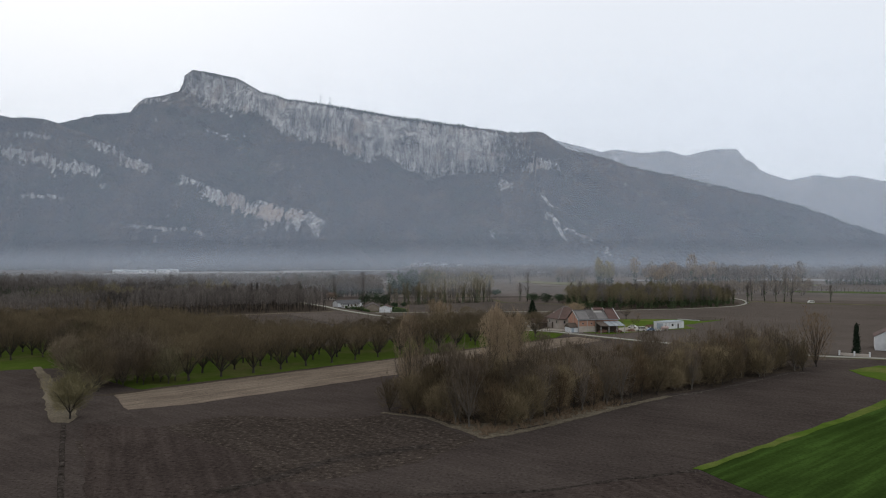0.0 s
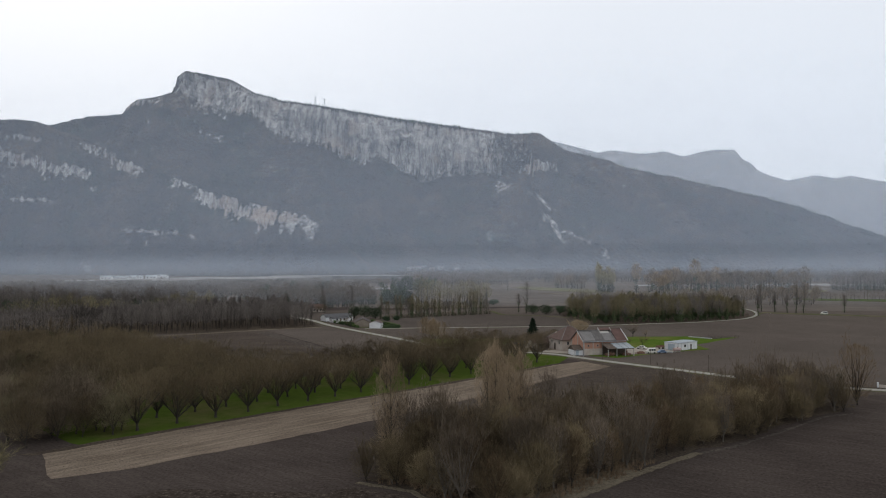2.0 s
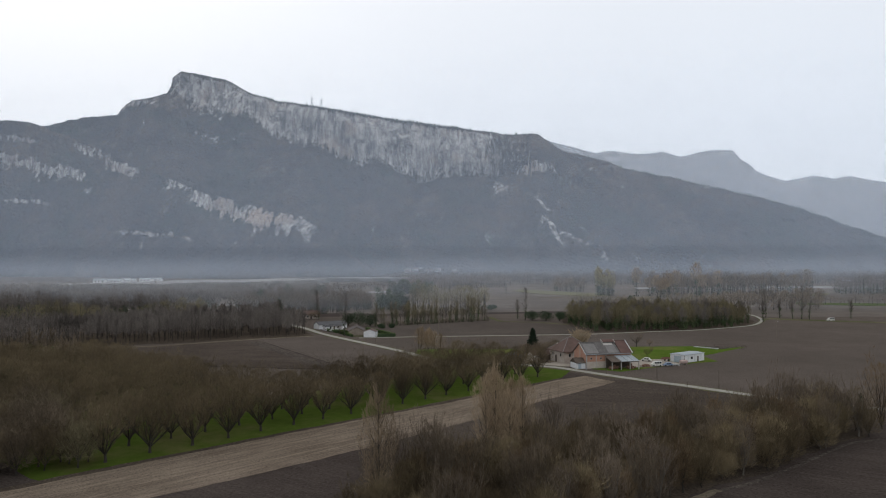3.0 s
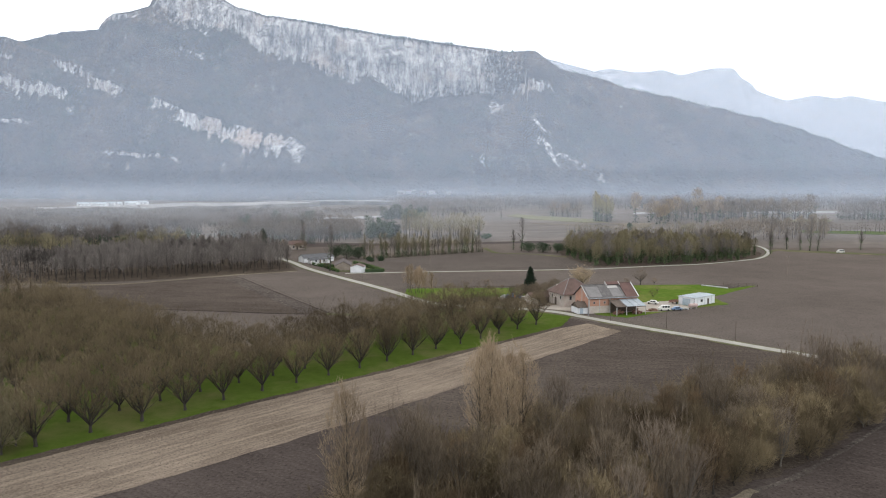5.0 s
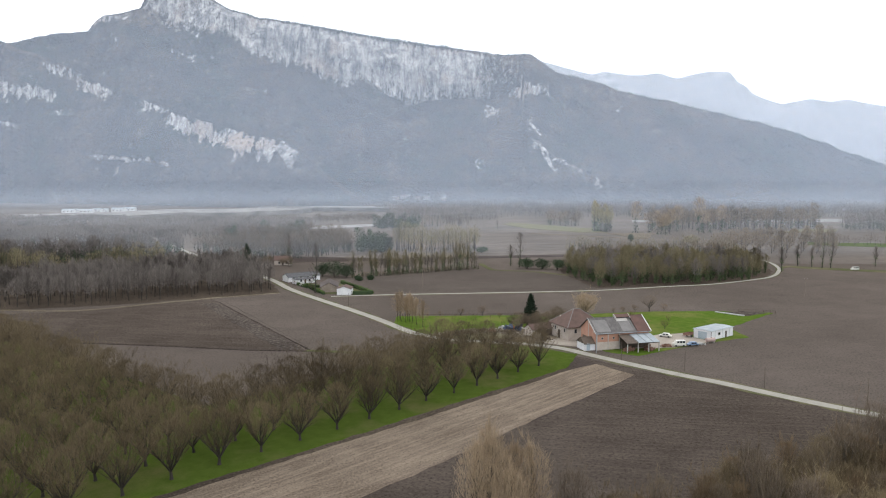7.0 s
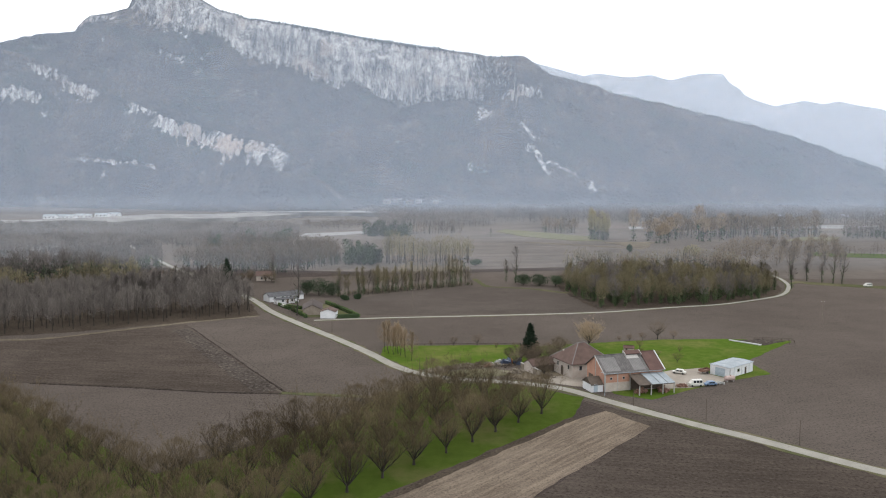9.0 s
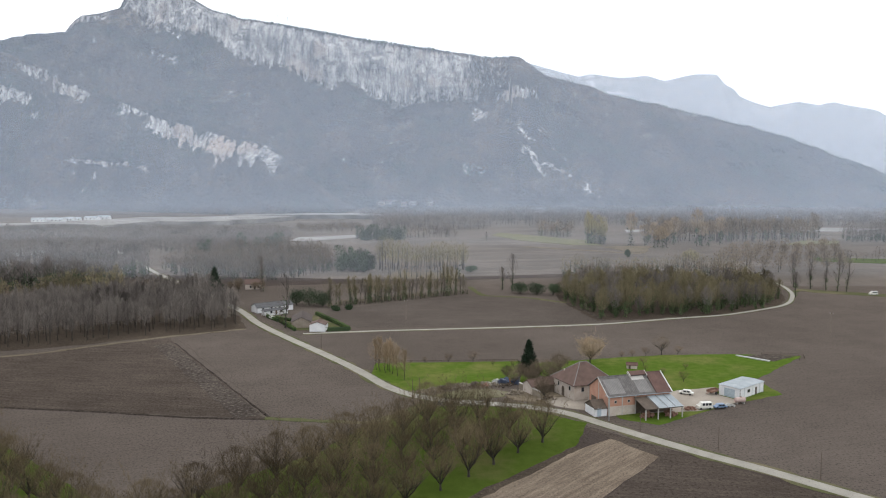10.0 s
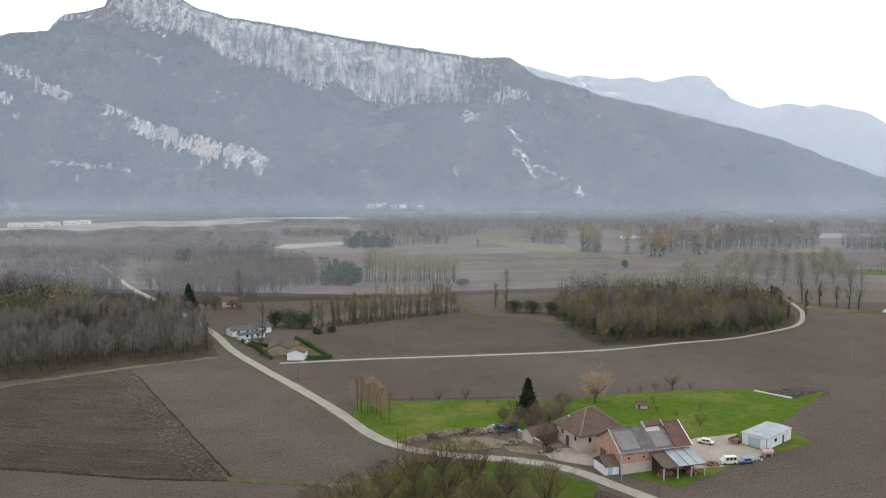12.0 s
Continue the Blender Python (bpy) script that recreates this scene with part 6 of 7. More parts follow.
def build_trailer():
    ob = thing("farm_trailer", pose(75.7, 400.7, 0.15, 0, 0, 35), "rusty farm trailer beside the shed", "trailer")
    part("bed", block(0, 4.2, -1.0, 1.0, 0.85, 1.0, 0.02), mat_rust, ob)
    for y in (-1.0, 0.95):
        part("side_board", block(0, 4.2, y, y + 0.06, 1.0, 1.5), mat_rust, ob)
    for x in (0.0, 4.14):
        part("end_board", block(x, x + 0.06, -0.94, 0.94, 1.0, 1.5), mat_rust, ob)
    part("drawbar", block(-1.5, 0, -0.08, 0.08, 0.7, 0.85), mat_rust, ob)
    for s in (-1, 1):
        bm = bmesh.new()
        bmesh.ops.create_cone(bm, cap_ends=True, segments=16, radius1=0.45, radius2=0.45, depth=0.25, matrix=pose(2.2, s * 0.95, 0.45, 90, 0, 0))
        part("wheel", bm, mat_rubber, ob)


build_trailer()


def build_tank():
    ob = thing("storage_tank", pose(81.9, 392.6, 0.15, 0, 0, 15), "faded pink cylindrical storage tank on cradles", "tank")
    bm = bmesh.new()
    bmesh.ops.create_cone(bm, cap_ends=True, segments=20, radius1=0.75, radius2=0.75, depth=3.4, matrix=pose(0, 0, 1.0, 0, 90, 0))
    bmesh.ops.bevel(bm, geom=[e for e in bm.edges if len(e.link_faces) == 2 and any(len(f.verts) > 4 for f in e.link_faces)], offset=0.2, segments=2, affect="EDGES")
    part("vessel", bm, mat_tank, ob)
    for x in (-1.1, 1.1):
        part("cradle", block(x - 0.12, x + 0.12, -0.6, 0.6, -0.1, 0.42), mat_concrete, ob)
    bm = bmesh.new()
    bmesh.ops.create_cone(bm, cap_ends=True, segments=12, radius1=0.2, radius2=0.2, depth=0.25, matrix=pose(0.3, 0, 1.82))
    part("hatch", bm, mat_rust, ob)


build_tank()
heap("scrap_heap", pose(65.1, 386, 0.15), 5, 40, (1.8, 1.0), 1.0, 0.7, mat_rust, "heap of rusty scrap beside the van", "scrap")
heap("scrap_heap", pose(77.3, 389.7, 0.15), 6, 30, (2.2, 0.8), 0.6, 0.6, mat_sheeting, "scattered pale scrap beside the cars", "scrap")
heap("scrap_heap", BARN @ pose(10.0, -3.4, 0.05), 7, 40, (2.2, 1.4), 1.2, 0.8, mat_rust, "rusty implements under the porch", "scrap")
heap("scrap_heap", BARN @ pose(17.2, -3.6, 0.05), 8, 40, (1.4, 1.4), 1.4, 0.8, mat_rust, "rusty implements stored under the porch", "scrap")
heap("firewood_pile", pose(26.1, 394.9, 0.15, 0, 0, 20), 9, 60, (3.0, 1.0), 1.4, 0.5, mat_dark_wood, "dark pile of firewood beside the outbuilding", "wood pile")
# the long rubble heap along the garden
r_heap = random.Random(21)
for i in range(9):
    t = i / 8
    x, y = -11.3 + 26.0 * t, 402.0 + 9.0 * math.sin(t * 1.9)
    heap("rubble_heap", pose(x, y, 0.1, 0, 0, r_heap.uniform(0, 90)), 30 + i, 90, (3.2, 2.0), 0.8, 0.55, (mat_rubble, mat_rubble, mat_dark_wood)[i % 3], "heap of pale rubble and stones in the garden", "rubble")
heap("tarpaulin_heap", pose(14.2, 411.7, 0.1), 51, 16, (1.8, 1.1), 1.8, 1.5, mat_tarp, "crumpled blue tarpaulin over junk", "junk")
heap("tarpaulin_heap", pose(18.6, 412.8, 0.1), 52, 12, (1.3, 1.0), 1.9, 1.5, mat_tarp, "dark blue junk covered with tarpaulin", "junk")
heap("junk_heap", pose(11.5, 411.5, 0.1), 53, 18, (1.4, 0.9), 1.5, 1.0, mat_sheeting, "white junk in the garden heap", "junk")
heap("junk_heap", pose(16.2, 413.9, 0.1), 54, 7, (0.5, 0.5), 2.2, 0.9, mat_orange, "orange plastic junk on the heap", "junk")
heap("junk_heap", pose(8.2, 409, 0.1), 55, 22, (1.6, 1.0), 1.0, 0.8, mat_rust, "rusty brown junk on the heap", "junk")
patch("mound", [(-8.3, 397.8), (-0.3, 404.6), (9.7, 406.2), (15.7, 403), (13.6, 397.3), (5.6, 395.2), (-3.4, 396)], 0.16, mat_far_meadow, "pale worn grass behind the lane", "grass", seed=41)
heap("rubble_heap", pose(17.1, 400.7, 0.1, 0, 0, 20), 47, 60, (3.0, 1.6), 1.5, 0.8, mat_rubble, "pale heap of stones by the old wall", "rubble")


def build_coop():
    ob = thing("hen_house", pose(58.2, 432.3, 0.1, 0, 0, -8), "small brown hen house on the lawn", "hut")
    shell_walls(ob, 3.4, 2.2, 1.3, 1.9, mat_render, thick=0.1)
    roof_pair(ob, 3.4, 2.2, 1.3, 1.9, 0.3, (mat_rust_tiles, mat_rust_tiles), -0.3, 3.7)
    part("door", block(0.5, 1.2, -0.04, 0.0, 0, 1.1), mat_dark_wood, ob)


build_coop()
patch("vegetable_plot", [(104, 451.8), (113, 444), (124.2, 451.2), (115, 454.9)], 0.16, mat_clod_band, "bare vegetable plot in the lawn", "plot", seed=42)
row_cover = part("row_cover", slab((102.8, 452, 0.45), (103.5, 452.6, 0.45), (112.3, 444.1, 0.45), (111.4, 443.3, 0.45), 0.3), mat_sheeting)
tagged(row_cover, "white fleece row cover along the vegetable plot", "row cover")


def rail_fence(points, label, height=1.1):
    """Posts with two rails between them."""
    ob = thing("fence", Matrix(), label, "fence")
    line = curve_through(points, 2.6)
    for i, c in enumerate(line):
        part("post", block(c.x - 0.07, c.x + 0.07, c.y - 0.07, c.y + 0.07, 0.0, height + 0.1), mat_dark_wood, ob)
        if i:
            for z in (0.5, height):
                v, f = [], []
                tube(v, f, Vector((line[i - 1].x, line[i - 1].y, z)), Vector((c.x, c.y, z)), 0.05, 0.05, 5)
                part("rail", (v, f), mat_dark_wood, ob)


rail_fence([(113.4, 454.3), (127.3, 450.8), (123.4, 445.7)], "weathered wooden rail fence round a plot")
rail_fence([(-27.3, 439), (-6.2, 440.7), (21.2, 442.6)], "dark rail fence along the garden's back edge", 0.7)


# ---------- farm trees ----------
def fir(m, height, wide, seed, label, name="conifer"):
    """A fir: a straight stem with whorls of drooping, needled boughs."""
    r2 = random.Random(seed)
    ob = thing(name, m, label, "tree")
    v, f = [], []
    tube(v, f, Vector((0, 0, -0.2)), Vector((0, 0, height * 0.97)), 0.025 * height, 0.03, 7)
    part("trunk", (v, f), mat_bark, ob)
    v, f = [], []
    z = height * 0.06
    while z < height * 0.98:
        reach = wide * (1 - z / height) ** 0.85 + 0.15
        for _ in range(8):
            a = r2.uniform(0, 6.283)
            rr = reach * r2.uniform(0.55, 1.2)
            d = Vector((math.cos(a), math.sin(a), r2.uniform(-0.32, -0.05)))
            for k in range(int(4 + rr * 5)):
                p = Vector((0, 0, z)) + d * (rr * r2.random() ** 0.7)
                leaf_clump(v, f, r2, p, 0.16 + 0.012 * height, 2)
        z += height * 0.035
    part("needles", (v, f), mat_needles, ob)
    return ob


fir(pose(23.5, 425.2, 0.05), 11.4, 4.3, 61, "dark green fir in the farm garden")
fir(pose(-142.3, 607.2, 0.05), 15, 5.6, 62, "broad dark green conifer beside the far lane")
fir(pose(126.9, 309.8, 0.05), 10.5, 1.0, 63, "slim dark cypress beside the lane", "cypress")
fir(pose(102.5, 294.3, 0.05), 6.0, 0.8, 64, "small dark cypress behind the copse", "cypress")

GARDEN = "small leafless fruit tree in the farm garden"
fruit = [bare_tree("fruit_tree", 800 + i, "round", 5.6, 1.2, 6, 0.7, 0.12, GARDEN, "tree", "garden fruit trees", mat_twig_umber, width=0.016, fill=300, wide=2.4) for i in range(3)]
plant(fruit, [(-3.6, 440), (5.2, 440.8), (82.3, 454.5), (60.1, 449.5), (64.2, 450.1), (69.4, 451.2), (-12.2, 440), (12, 435.5), (63.7, 429.1), (68.7, 425.3), (72.5, 415.7), (35.2, 430.3), (38.4, 436.2), (30.2, 432.1), (19, 429.9), (27.2, 440.8), (-79.4, 507.8), (-73.4, 513), (-69.2, 504.1), (-87.9, 530.7), (-91.9, 524.5), (-63.2, 516.4), (-83.8, 525.8), (64.9, 436.9), (78, 431.4)], rng, 0.6, 1.0)
plant([bare_tree("garden_tree", 810, "round", 7.6, 1.6, 7, 0.7, 0.2, "dark leafless tree at the edge of the lawn", "tree", "", mat_twig_brown, width=0.015, fill=600, wide=3.2)], [(75.9, 453.8)], rng, 1, 1)
plant([bare_tree("garden_tree", 811, "round", 10.0, 1.8, 8, 0.65, 0.25, "tan leafless tree behind the farmhouse", "tree", "", mat_twig_tan, width=0.026, fill=2400, wide=4.4)], [(46.5, 438.4)], rng, 1, 1)
plant([bare_tree("garden_tree", 812 + i, "round", 8.5, 1.8, 7, 0.7, 0.22, "leafless tree in the farm garden", "tree", "farm garden trees", mat_twig_brown, width=0.021, fill=1500, wide=3.4) for i in range(2)], [(25.1, 394.7), (34.2, 428.3), (15.8, 418.3), (28.9, 415.7), (19.8, 416.5), (25.9, 420.4), (30.8, 411), (22.8, 408.9), (17.8, 411.6), (34.9, 410.1), (23.8, 414.6), (32, 419.6), (-128.9, 608.9), (-120.8, 614.6), (-131.3, 619.4), (-115.5, 608.5), (-135.3, 613.9), (-123.2, 626.2)], rng, 0.7, 1.0)
plant([bare_tree("young_poplar", 820 + i, "pole", 11.5, 1.5, 16, 0.4, 0.11, "slim tan leafless poplar beside the lane", "tree", "young poplars by the lane", mat_twig_tan, width=0.018, fill=800, wide=2.7, peak=0.6) for i in range(2)], [(-28.3, 428.8), (-23.3, 426), (-26.8, 426.9), (-24.3, 428.9), (-22.3, 423.6), (-20.3, 420.8), (-17.8, 416.1), (-24.8, 425)], rng, 0.85, 1.05)


# ---------- poles ----------
def power_pole(m, height, label, material, arm=True, name="utility_pole"):
    ob = thing(name, m, label, "pole")
    v, f = [], []
    tube(v, f, Vector((0, 0, -0.3)), Vector((0, 0, height)), 0.1, 0.07, 8)
    part("mast", (v, f), material, ob)
    if arm:
        part("crossarm", block(-0.8, 0.8, -0.06, 0.06, height - 0.7, height - 0.55), material, ob)
        for x in (-0.7, 0, 0.7):
            bm = bmesh.new()
            bmesh.ops.create_cone(bm, cap_ends=True, segments=8, radius1=0.06, radius2=0.04, depth=0.22, matrix=pose(x, 0, height - 0.44))
            part("insulator", bm, mat_white, ob)


for x, y in ((-11.8, 397.2), (-13.8, 395), (-27.8, 431.7), (-53, 460.6), (62.2, 354.1), (78.3, 337.1), (46.5, 366.4), (96, 319.6)):
    power_pole(pose(x, y, 0, 0, 0, 40), 6.0, "dark wooden power pole beside the lane", mat_dark_wood, False)
for x, y in ((-24.4, 522.3), (158.3, 493.3), (255.3, 514.9)):
    power_pole(pose(x, y, 0, 0, 0, 10), 9.5, "pale concrete power pole standing in a field", mat_rubble)


def street_lamp(m):
    ob = thing("street_lamp", m, "slim grey street lamp beside the barn", "street lamp")
    v, f = [], []
    tube(v, f, Vector((0, 0, -0.2)), Vector((0, 0, 6.5)), 0.09, 0.06, 8), tube(v, f, Vector((0, 0, 6.5)), Vector((0.9, 0, 6.9)), 0.05, 0.05, 6)
    part("mast", (v, f), mat_steel, ob)
    part("lamp_head", block(0.8, 1.4, -0.12, 0.12, 6.84, 6.96, 0.03), mat_steel, ob)


street_lamp(pose(40.5, 376.1, 0.1, 0, 0, 200))


# ---------- hamlet by the junction ----------
def small_house(name, m, L, W, E_, R_, walls, roof, label, windows=2, over=0.4):
    ob = thing(name, m, label, "house")
    shell_walls(ob, L, W, E_, R_, walls, thick=0.3)
    roof_pair(ob, L, W, E_, R_, over, (roof, roof), -0.3, L + 0.3)
    for i in range(windows):
        x = L * (i + 0.7) / (windows + 0.4)
        window(ob, x, 0, 0.9, 1.0, 1.3)
    part("door", block(L * 0.5 - 0.5, L * 0.5 + 0.5, -0.05, 0.0, 0.0, 2.1), mat_dark_wood, ob)
    return ob


def build_garage():
    ob = thing("garage", pose(-57.3, 493.5, 0.1, 0, 0, 90), "small white garage with its gable to the lane", "garage")
    shell_walls(ob, 7.0, 6.8, 2.9, 4.1, mat_white, thick=0.2)
    roof_pair(ob, 7.0, 6.8, 2.9, 4.1, 0.35, (mat_tiles, mat_tiles), -0.3, 7.3)


build_garage()
small_house("house", pose(-65.1, 502.2, 0.1, 0, 0, 100), 17, 8.5, 2.6, 4.6, mat_ochre, mat_dark_tiles, "low house with a brown tiled roof behind a hedge", 3)
small_house("house", pose(-98.3, 536.9, 0.1, 0, 0, 38), 19, 7.5, 2.6, 4.2, mat_white, mat_dark_fibre, "long white house with a grey roof by the lane", 4)
small_house("house", pose(-93, 530, 0.1, 0, 0, 38), 12, 3.5, 2.2, 2.8, mat_white, mat_dark_fibre, "low white annexe with a grey roof", 2)
small_house("house", pose(-127.1, 616.4, 0.1, 0, 0, 15), 11, 8, 3.2, 5.5, mat_render, mat_tiles, "pale house among trees beside the far lane", 2)
small_house("house", pose(148.1, 319.4, 0.1, 0, 0, 65), 12, 9, 5.0, 7.5, mat_white, mat_tiles, "white house beside the lane behind trees", 2)
part_wall = thing("garden_wall", pose(120.3, 307.9, 0.1, 0, 0, -30), "pale low garden wall with gate posts by the lane", "wall")
part("stonework", block(0, 9, 0, 0.3, 0, 0.9), mat_render, part_wall)
for x in (0.0, 4.5, 9.0):
    part("gate_post", block(x - 0.25, x + 0.25, -0.1, 0.4, 0, 1.6), mat_white, part_wall)


def hedge(points, width, height, label, seed):
    """A clipped hedge: leaves set close over a rounded bar."""
    r2 = random.Random(seed)
    v, f = [], []
    line = curve_through(points, 0.55)
    for i, c in enumerate(line):
        d = (line[min(i + 1, len(line) - 1)] - line[max(i - 1, 0)]).normalized()
        s = Vector((-d.y, d.x, 0))
        for _ in range(26):
            a = r2.uniform(0, math.pi)
            p = c + s * (math.cos(a) * width / 2) + Vector((0, 0, height * (0.12 + 0.88 * abs(math.sin(a)) ** 0.5) * r2.uniform(0.75, 1.02)))
            p += d * r2.uniform(-0.4, 0.4)
            leaf_clump(v, f, r2, p, 0.2, 1)
    cv, cf = [], []
    for i, c in enumerate(line):
        d = (line[min(i + 1, len(line) - 1)] - line[max(i - 1, 0)]).normalized()
        s = Vector((-d.y, d.x, 0)) * (width * 0.4)
        cv += [c - s, c - s + Vector((0, 0, height * 0.88)), c + s + Vector((0, 0, height * 0.88)), c + s]
        if i:
            q = 4 * i
            cf += [(q - 4 + k, q + k, q + k + 1, q - 3 + k) for k in range(3)]
    cf += [(0, 1, 2, 3), (len(cv) - 1, len(cv) - 2, len(cv) - 3, len(cv) - 4)]
    ob = thing("hedge", Matrix(), label, "hedge")
    part("leaves", (v, f), mat_hedge, ob)
    part("core", (cv, cf), mat_evergreen, ob)


hedge([(-47.4, 496), (-56.5, 494.3)], 1.4, 1.9, "clipped green hedge beside the white garage", 71)
hedge([(-47.4, 496.6), (-54, 508.6), (-68.6, 533.4)], 1.4, 1.8, "long clipped green hedge round the house garden", 72)
hedge([(-70.6, 494.6), (-76.3, 504.9), (-81.5, 513.7)], 1.3, 1.5, "clipped green hedge along the lane", 73)
hedge([(-83.1, 515.7), (-90.9, 526.5)], 1.3, 1.6, "green hedge beside the long white house", 74)
hedge([(-77.5, 516.9), (-85.8, 523.7)], 1.2, 1.4, "short green hedge in the house garden", 75)
patch("lawn", [(-48.8, 497.8), (-68.6, 532.4), (-81.6, 517.8), (-71.1, 496), (-56.9, 496.5)], 0.1, mat_verge, "worn lawn round the low house", "grass", seed=43)


def bush(m, radius, height, seed, material, label, name="bush"):
    """An evergreen bush: forked stems and several lobes of leaves."""
    r2 = random.Random(seed)
    ob = thing(name, m, label, "bush")
    v, f = [], []
    lobes = []
    for _ in range(7):
        a = r2.uniform(0, 6.283)
        c = Vector((math.cos(a) * radius * 0.55 * r2.random(), math.sin(a) * radius * 0.55 * r2.random(), height * r2.uniform(0.35, 0.7)))
        tube(v, f, Vector((0, 0, -0.1)), c, 0.12, 0.04, 5)
        lobes.append((c, radius * r2.uniform(0.4, 0.62)))
    part("trunk", (v, f), mat_bark, ob)
    v, f = [], []
    for c, rr in lobes:
        for _ in range(240):
            d = Vector((r2.gauss(0, 1), r2.gauss(0, 1), r2.gauss(0, 1))).normalized() * rr * r2.uniform(0.7, 1.05)
            p = c + Vector((d.x, d.y, d.z * height / (2 * radius) * 1.2))
            if p.z > 0.1:
                leaf_clump(v, f, r2, p, 0.28, 1)
    part("leaves", (v, f), material, ob)
    return ob


for i, (x, y, rad, h) in enumerate(((-77.2, 558.8, 8.5, 9.5), (-70, 558, 7.5, 8), (-84.4, 561.6, 6.5, 8), (36.1, 603.6, 6.5, 7), (45.6, 601.8, 7, 8), (54.1, 599, 6, 7), (62.5, 591.9, 4, 5), (9.3, 705.9, 6.0, 5.0), (145.8, 316.3, 4.5, 9), (-61.5, 545, 2.5, 2.5), (-55.4, 549.3, 2.5, 2.2))):
    bush(pose(x, y, 0.0, 0, 0, 37 * i), rad, h, 80 + i, mat_evergreen, "dark evergreen bush at a field's edge")
bush(pose(144.6, 809.3, 0, 0, 0, 0), 4, 8, 95, mat_evergreen, "dark ivy-covered tree standing in the far fields", "ivy_tree")
plant([bare_tree("tall_tree", 830 + i, "pole", 25 - 11 * i, 4, 15, 0.55, 0.3, "tall sparse leafless tree standing alone by a field", "tree", "lone field trees", mat_twig_grey, width=0.026, lean=0.7, ivy=30, fill=620, wide=4.2 - i, peak=0.65, waist=0.4) for i in range(2)], [(31.9, 612), (26.7, 620.4), (213.8, 629), (220.1, 622.7), (224.2, 617.4), (228.5, 615.4), (206.5, 635.3), (189.5, 595.1), (262.1, 626.3), (-76.2, 500.9), (-114.4, 609.6), (-120, 624.2), (31.7, 985.4)], rng, 0.8, 1.05)
car("van", pose(235.4, 603.6, 0.15, 0, 0, 5), 4.6, 1.8, 2.1, mat_car_white, "white van parked beyond the field", True)
car("car", pose(-86.2, 520.1, 0.2, 0, 0, 125), 4.1, 1.7, 1.45, mat_car_white, "white car standing on the lane by the hedge")


# ---------- far buildings ----------
def far_building(x, y, L, W, h, turn, walls, roof, label, z=0.0):
    ob = thing("far_building", pose(x, y, z, 0, 0, turn), label, "building", "far buildings")
    shell_walls(ob, L, W, h, h + W * 0.22, walls, thick=0.4)
    roof_pair(ob, L, W, h, h + W * 0.22, 0.5, (roof, roof), -0.4, L + 0.4)
    for i in range(3):
        window(ob, L * (0.2 + 0.3 * i), 0, h * 0.35, L * 0.1, h * 0.3)


r_far = random.Random(77)
far_building(-385, 1900, 36, 16, 15, 5, mat_render, mat_light_fibre, "large pale building at the mountain's foot", 8)
for i in range(9):
    far_building(-190 + 21 * i + r_far.uniform(-6, 6), 1925 + r_far.uniform(-20, 30), r_far.uniform(12, 24), 11, r_far.uniform(5, 8), r_far.uniform(-15, 15), mat_white if i % 3 else mat_render, mat_tiles if i % 2 else mat_light_fibre, "pale hazy house at the mountain's foot", 6 + r_far.uniform(0, 6))
for i in range(9):
    far_building(20 + 19 * i + r_far.uniform(-6, 6), 1700 + r_far.uniform(-60, 40), r_far.uniform(10, 20), 9, r_far.uniform(4, 6), r_far.uniform(-15, 15), mat_white if i % 2 else mat_render, mat_light_fibre if i % 3 else mat_tiles, "small pale house in the hazy valley")
far_building(158, 1760, 60, 14, 6, 3, mat_white, mat_steel, "long white works hall in the hazy valley")
for i in range(7):
    far_building(-604 + 9 * i, 1206 + 12 * i + r_far.uniform(0, 24), r_far.uniform(13, 24), 11, r_far.uniform(2.6, 3.4), r_far.uniform(-10, 20), mat_white, mat_steel, "pale works building beyond the woods", 7.0)
for i in range(6):
    far_building(560 + 90 * i + r_far.uniform(-30, 30), 1500 + r_far.uniform(-60, 60), 14, 10, 5, r_far.uniform(-15, 15), mat_white, mat_tiles, "small hazy house far across the valley")


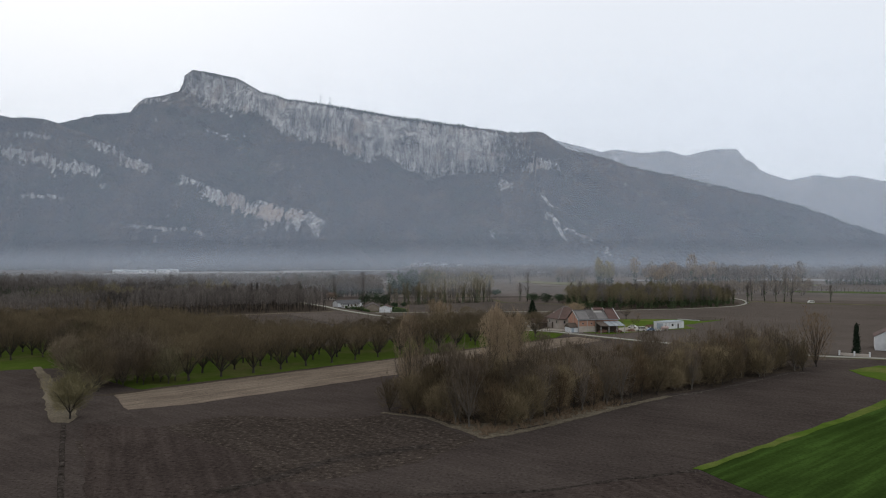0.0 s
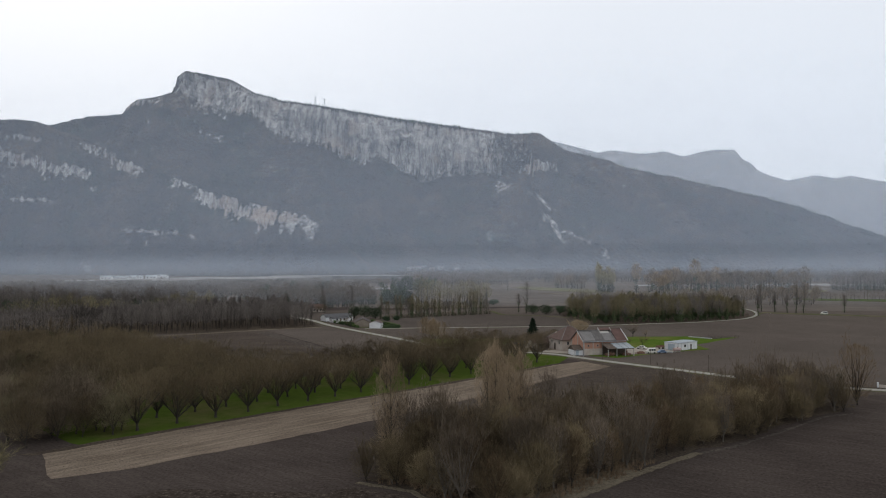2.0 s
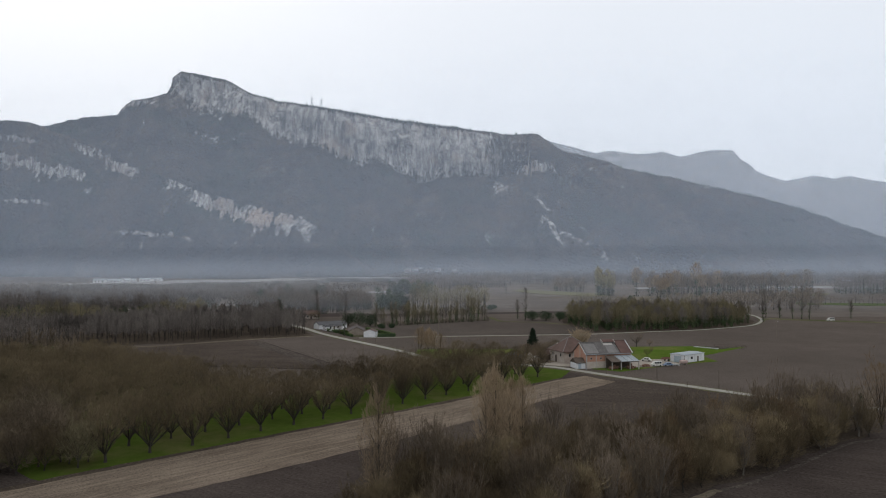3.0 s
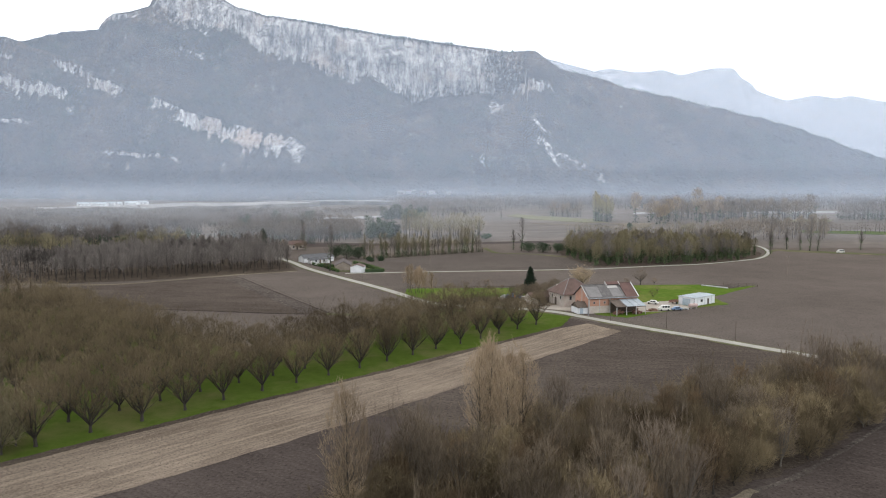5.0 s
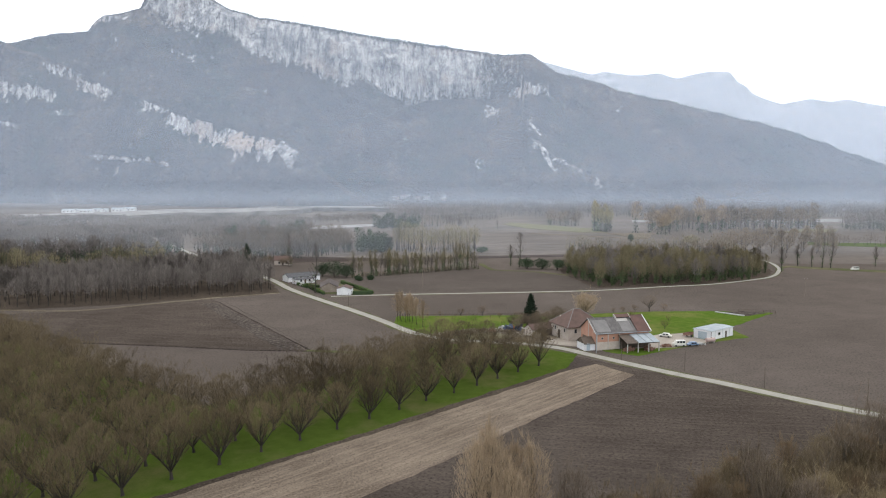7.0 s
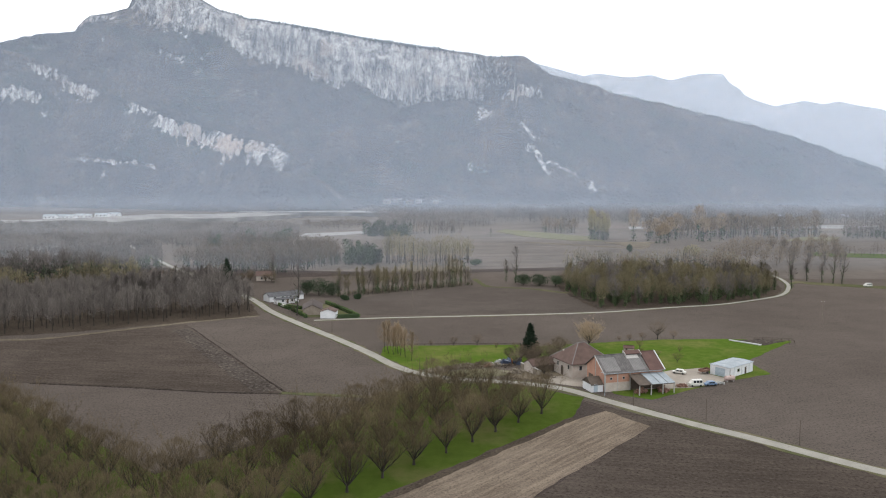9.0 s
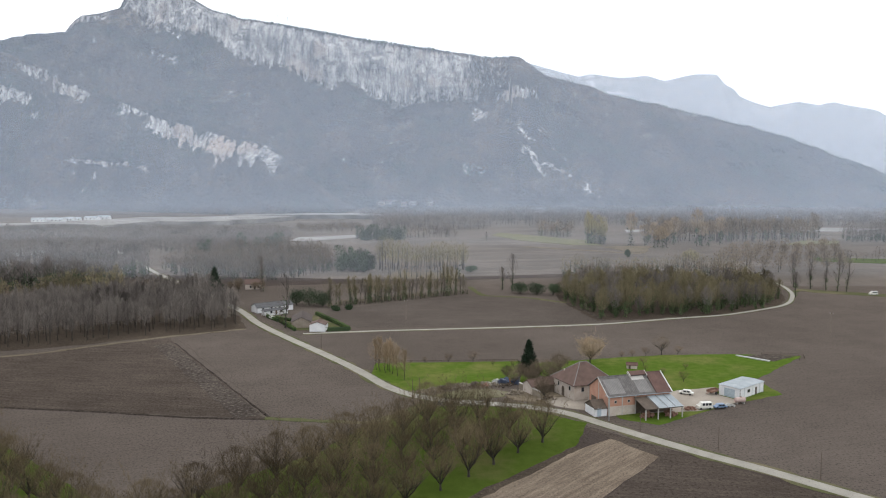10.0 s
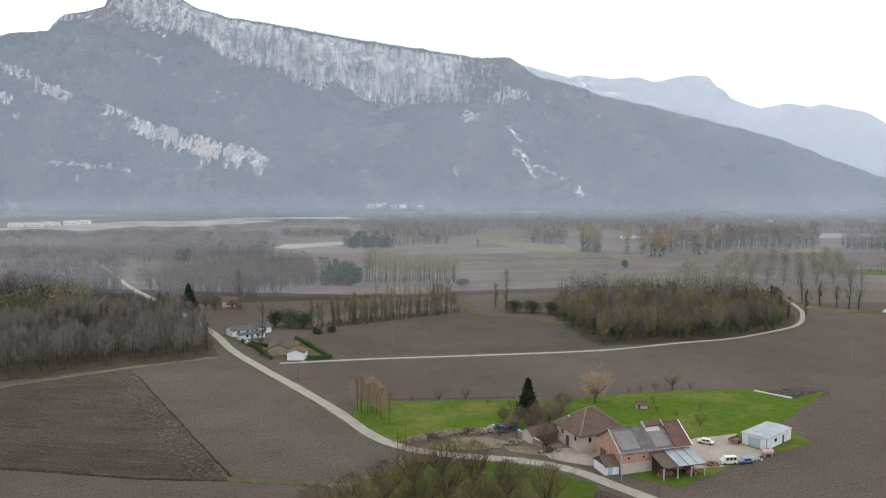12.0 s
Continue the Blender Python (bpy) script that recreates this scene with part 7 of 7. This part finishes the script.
def pylon(x, y, z, h, seed):
    """A lattice mast on the crest."""
    ob = thing("pylon", pose(x, y, z), "thin lattice mast on the mountain's crest", "pylon", "crest masts")
    for sx, sy in ((-1, -1), (1, -1), (1, 1), (-1, 1)):
        v, f = [], []
        tube(v, f, Vector((sx * 2.4, sy * 2.4, -4)), Vector((sx * 0.4, sy * 0.4, h)), 0.35, 0.25, 4)
        part("leg", (v, f), mat_steel, ob)
    for k in range(5):
        z0, w0, w1 = h * k / 5, 2.4 - 2.0 * k / 5, 2.4 - 2.0 * (k + 1) / 5
        v, f = [], []
        for s in (-1, 1):
            tube(v, f, Vector((-w0, s * w0, z0)), Vector((w1, s * w1, z0 + h / 5)), 0.16, 0.16, 3)
            tube(v, f, Vector((s * w0, w0, z0)), Vector((s * w1, -w1, z0 + h / 5)), 0.16, 0.16, 3)
        part("brace", (v, f), mat_steel, ob)
    part("crossarm", block(-6, 6, -0.25, 0.25, h * 0.82, h * 0.85), mat_steel, ob)


pylon(-517, 2352, crest_at(-517) - 2, 29, 1)
pylon(-488, 2354, crest_at(-488) - 2, 29, 2)


def crest_trees():
    """Small trees along the crest line and on the slopes' edge, uncountable."""
    r2 = random.Random(90)
    v, f = [], []
    x = -1500.0
    while x < 1150:
        h = r2.uniform(2, 7) if x < -1110 or -700 < x else r2.uniform(0.5, 3)
        base = Vector((x, 2350 + r2.uniform(-4, 14), crest_at(x) - 4))
        for _ in range(5):
            k = len(v)
            p = base + Vector((r2.uniform(-3, 3), r2.uniform(-3, 3), 0))
            w = h * r2.uniform(0.15, 0.3)
            v += [p + Vector((-w, 0, 0)), p + Vector((w, -w, 0)), p + Vector((0, w, 0)), p + Vector((0, 0, h * r2.uniform(0.8, 1.3) + 3))]
            f += [(k, k + 1, k + 3), (k + 1, k + 2, k + 3), (k + 2, k, k + 3)]
        x += r2.uniform(2, 6)
    tagged(part("crest_trees", (v, f), mat_evergreen), "ragged line of trees along the mountain's crest", "woodland", kind="stuff")


crest_trees()

patch("yard", [(13.6, 400.1), (17.7, 404.9), (25.7, 405.1), (31.7, 399.5), (33.6, 393.9), (25.5, 391.8), (15.6, 394.5)], 0.13, mat_track_soil, "worn earth between the house and the lane", "yard", seed=44)
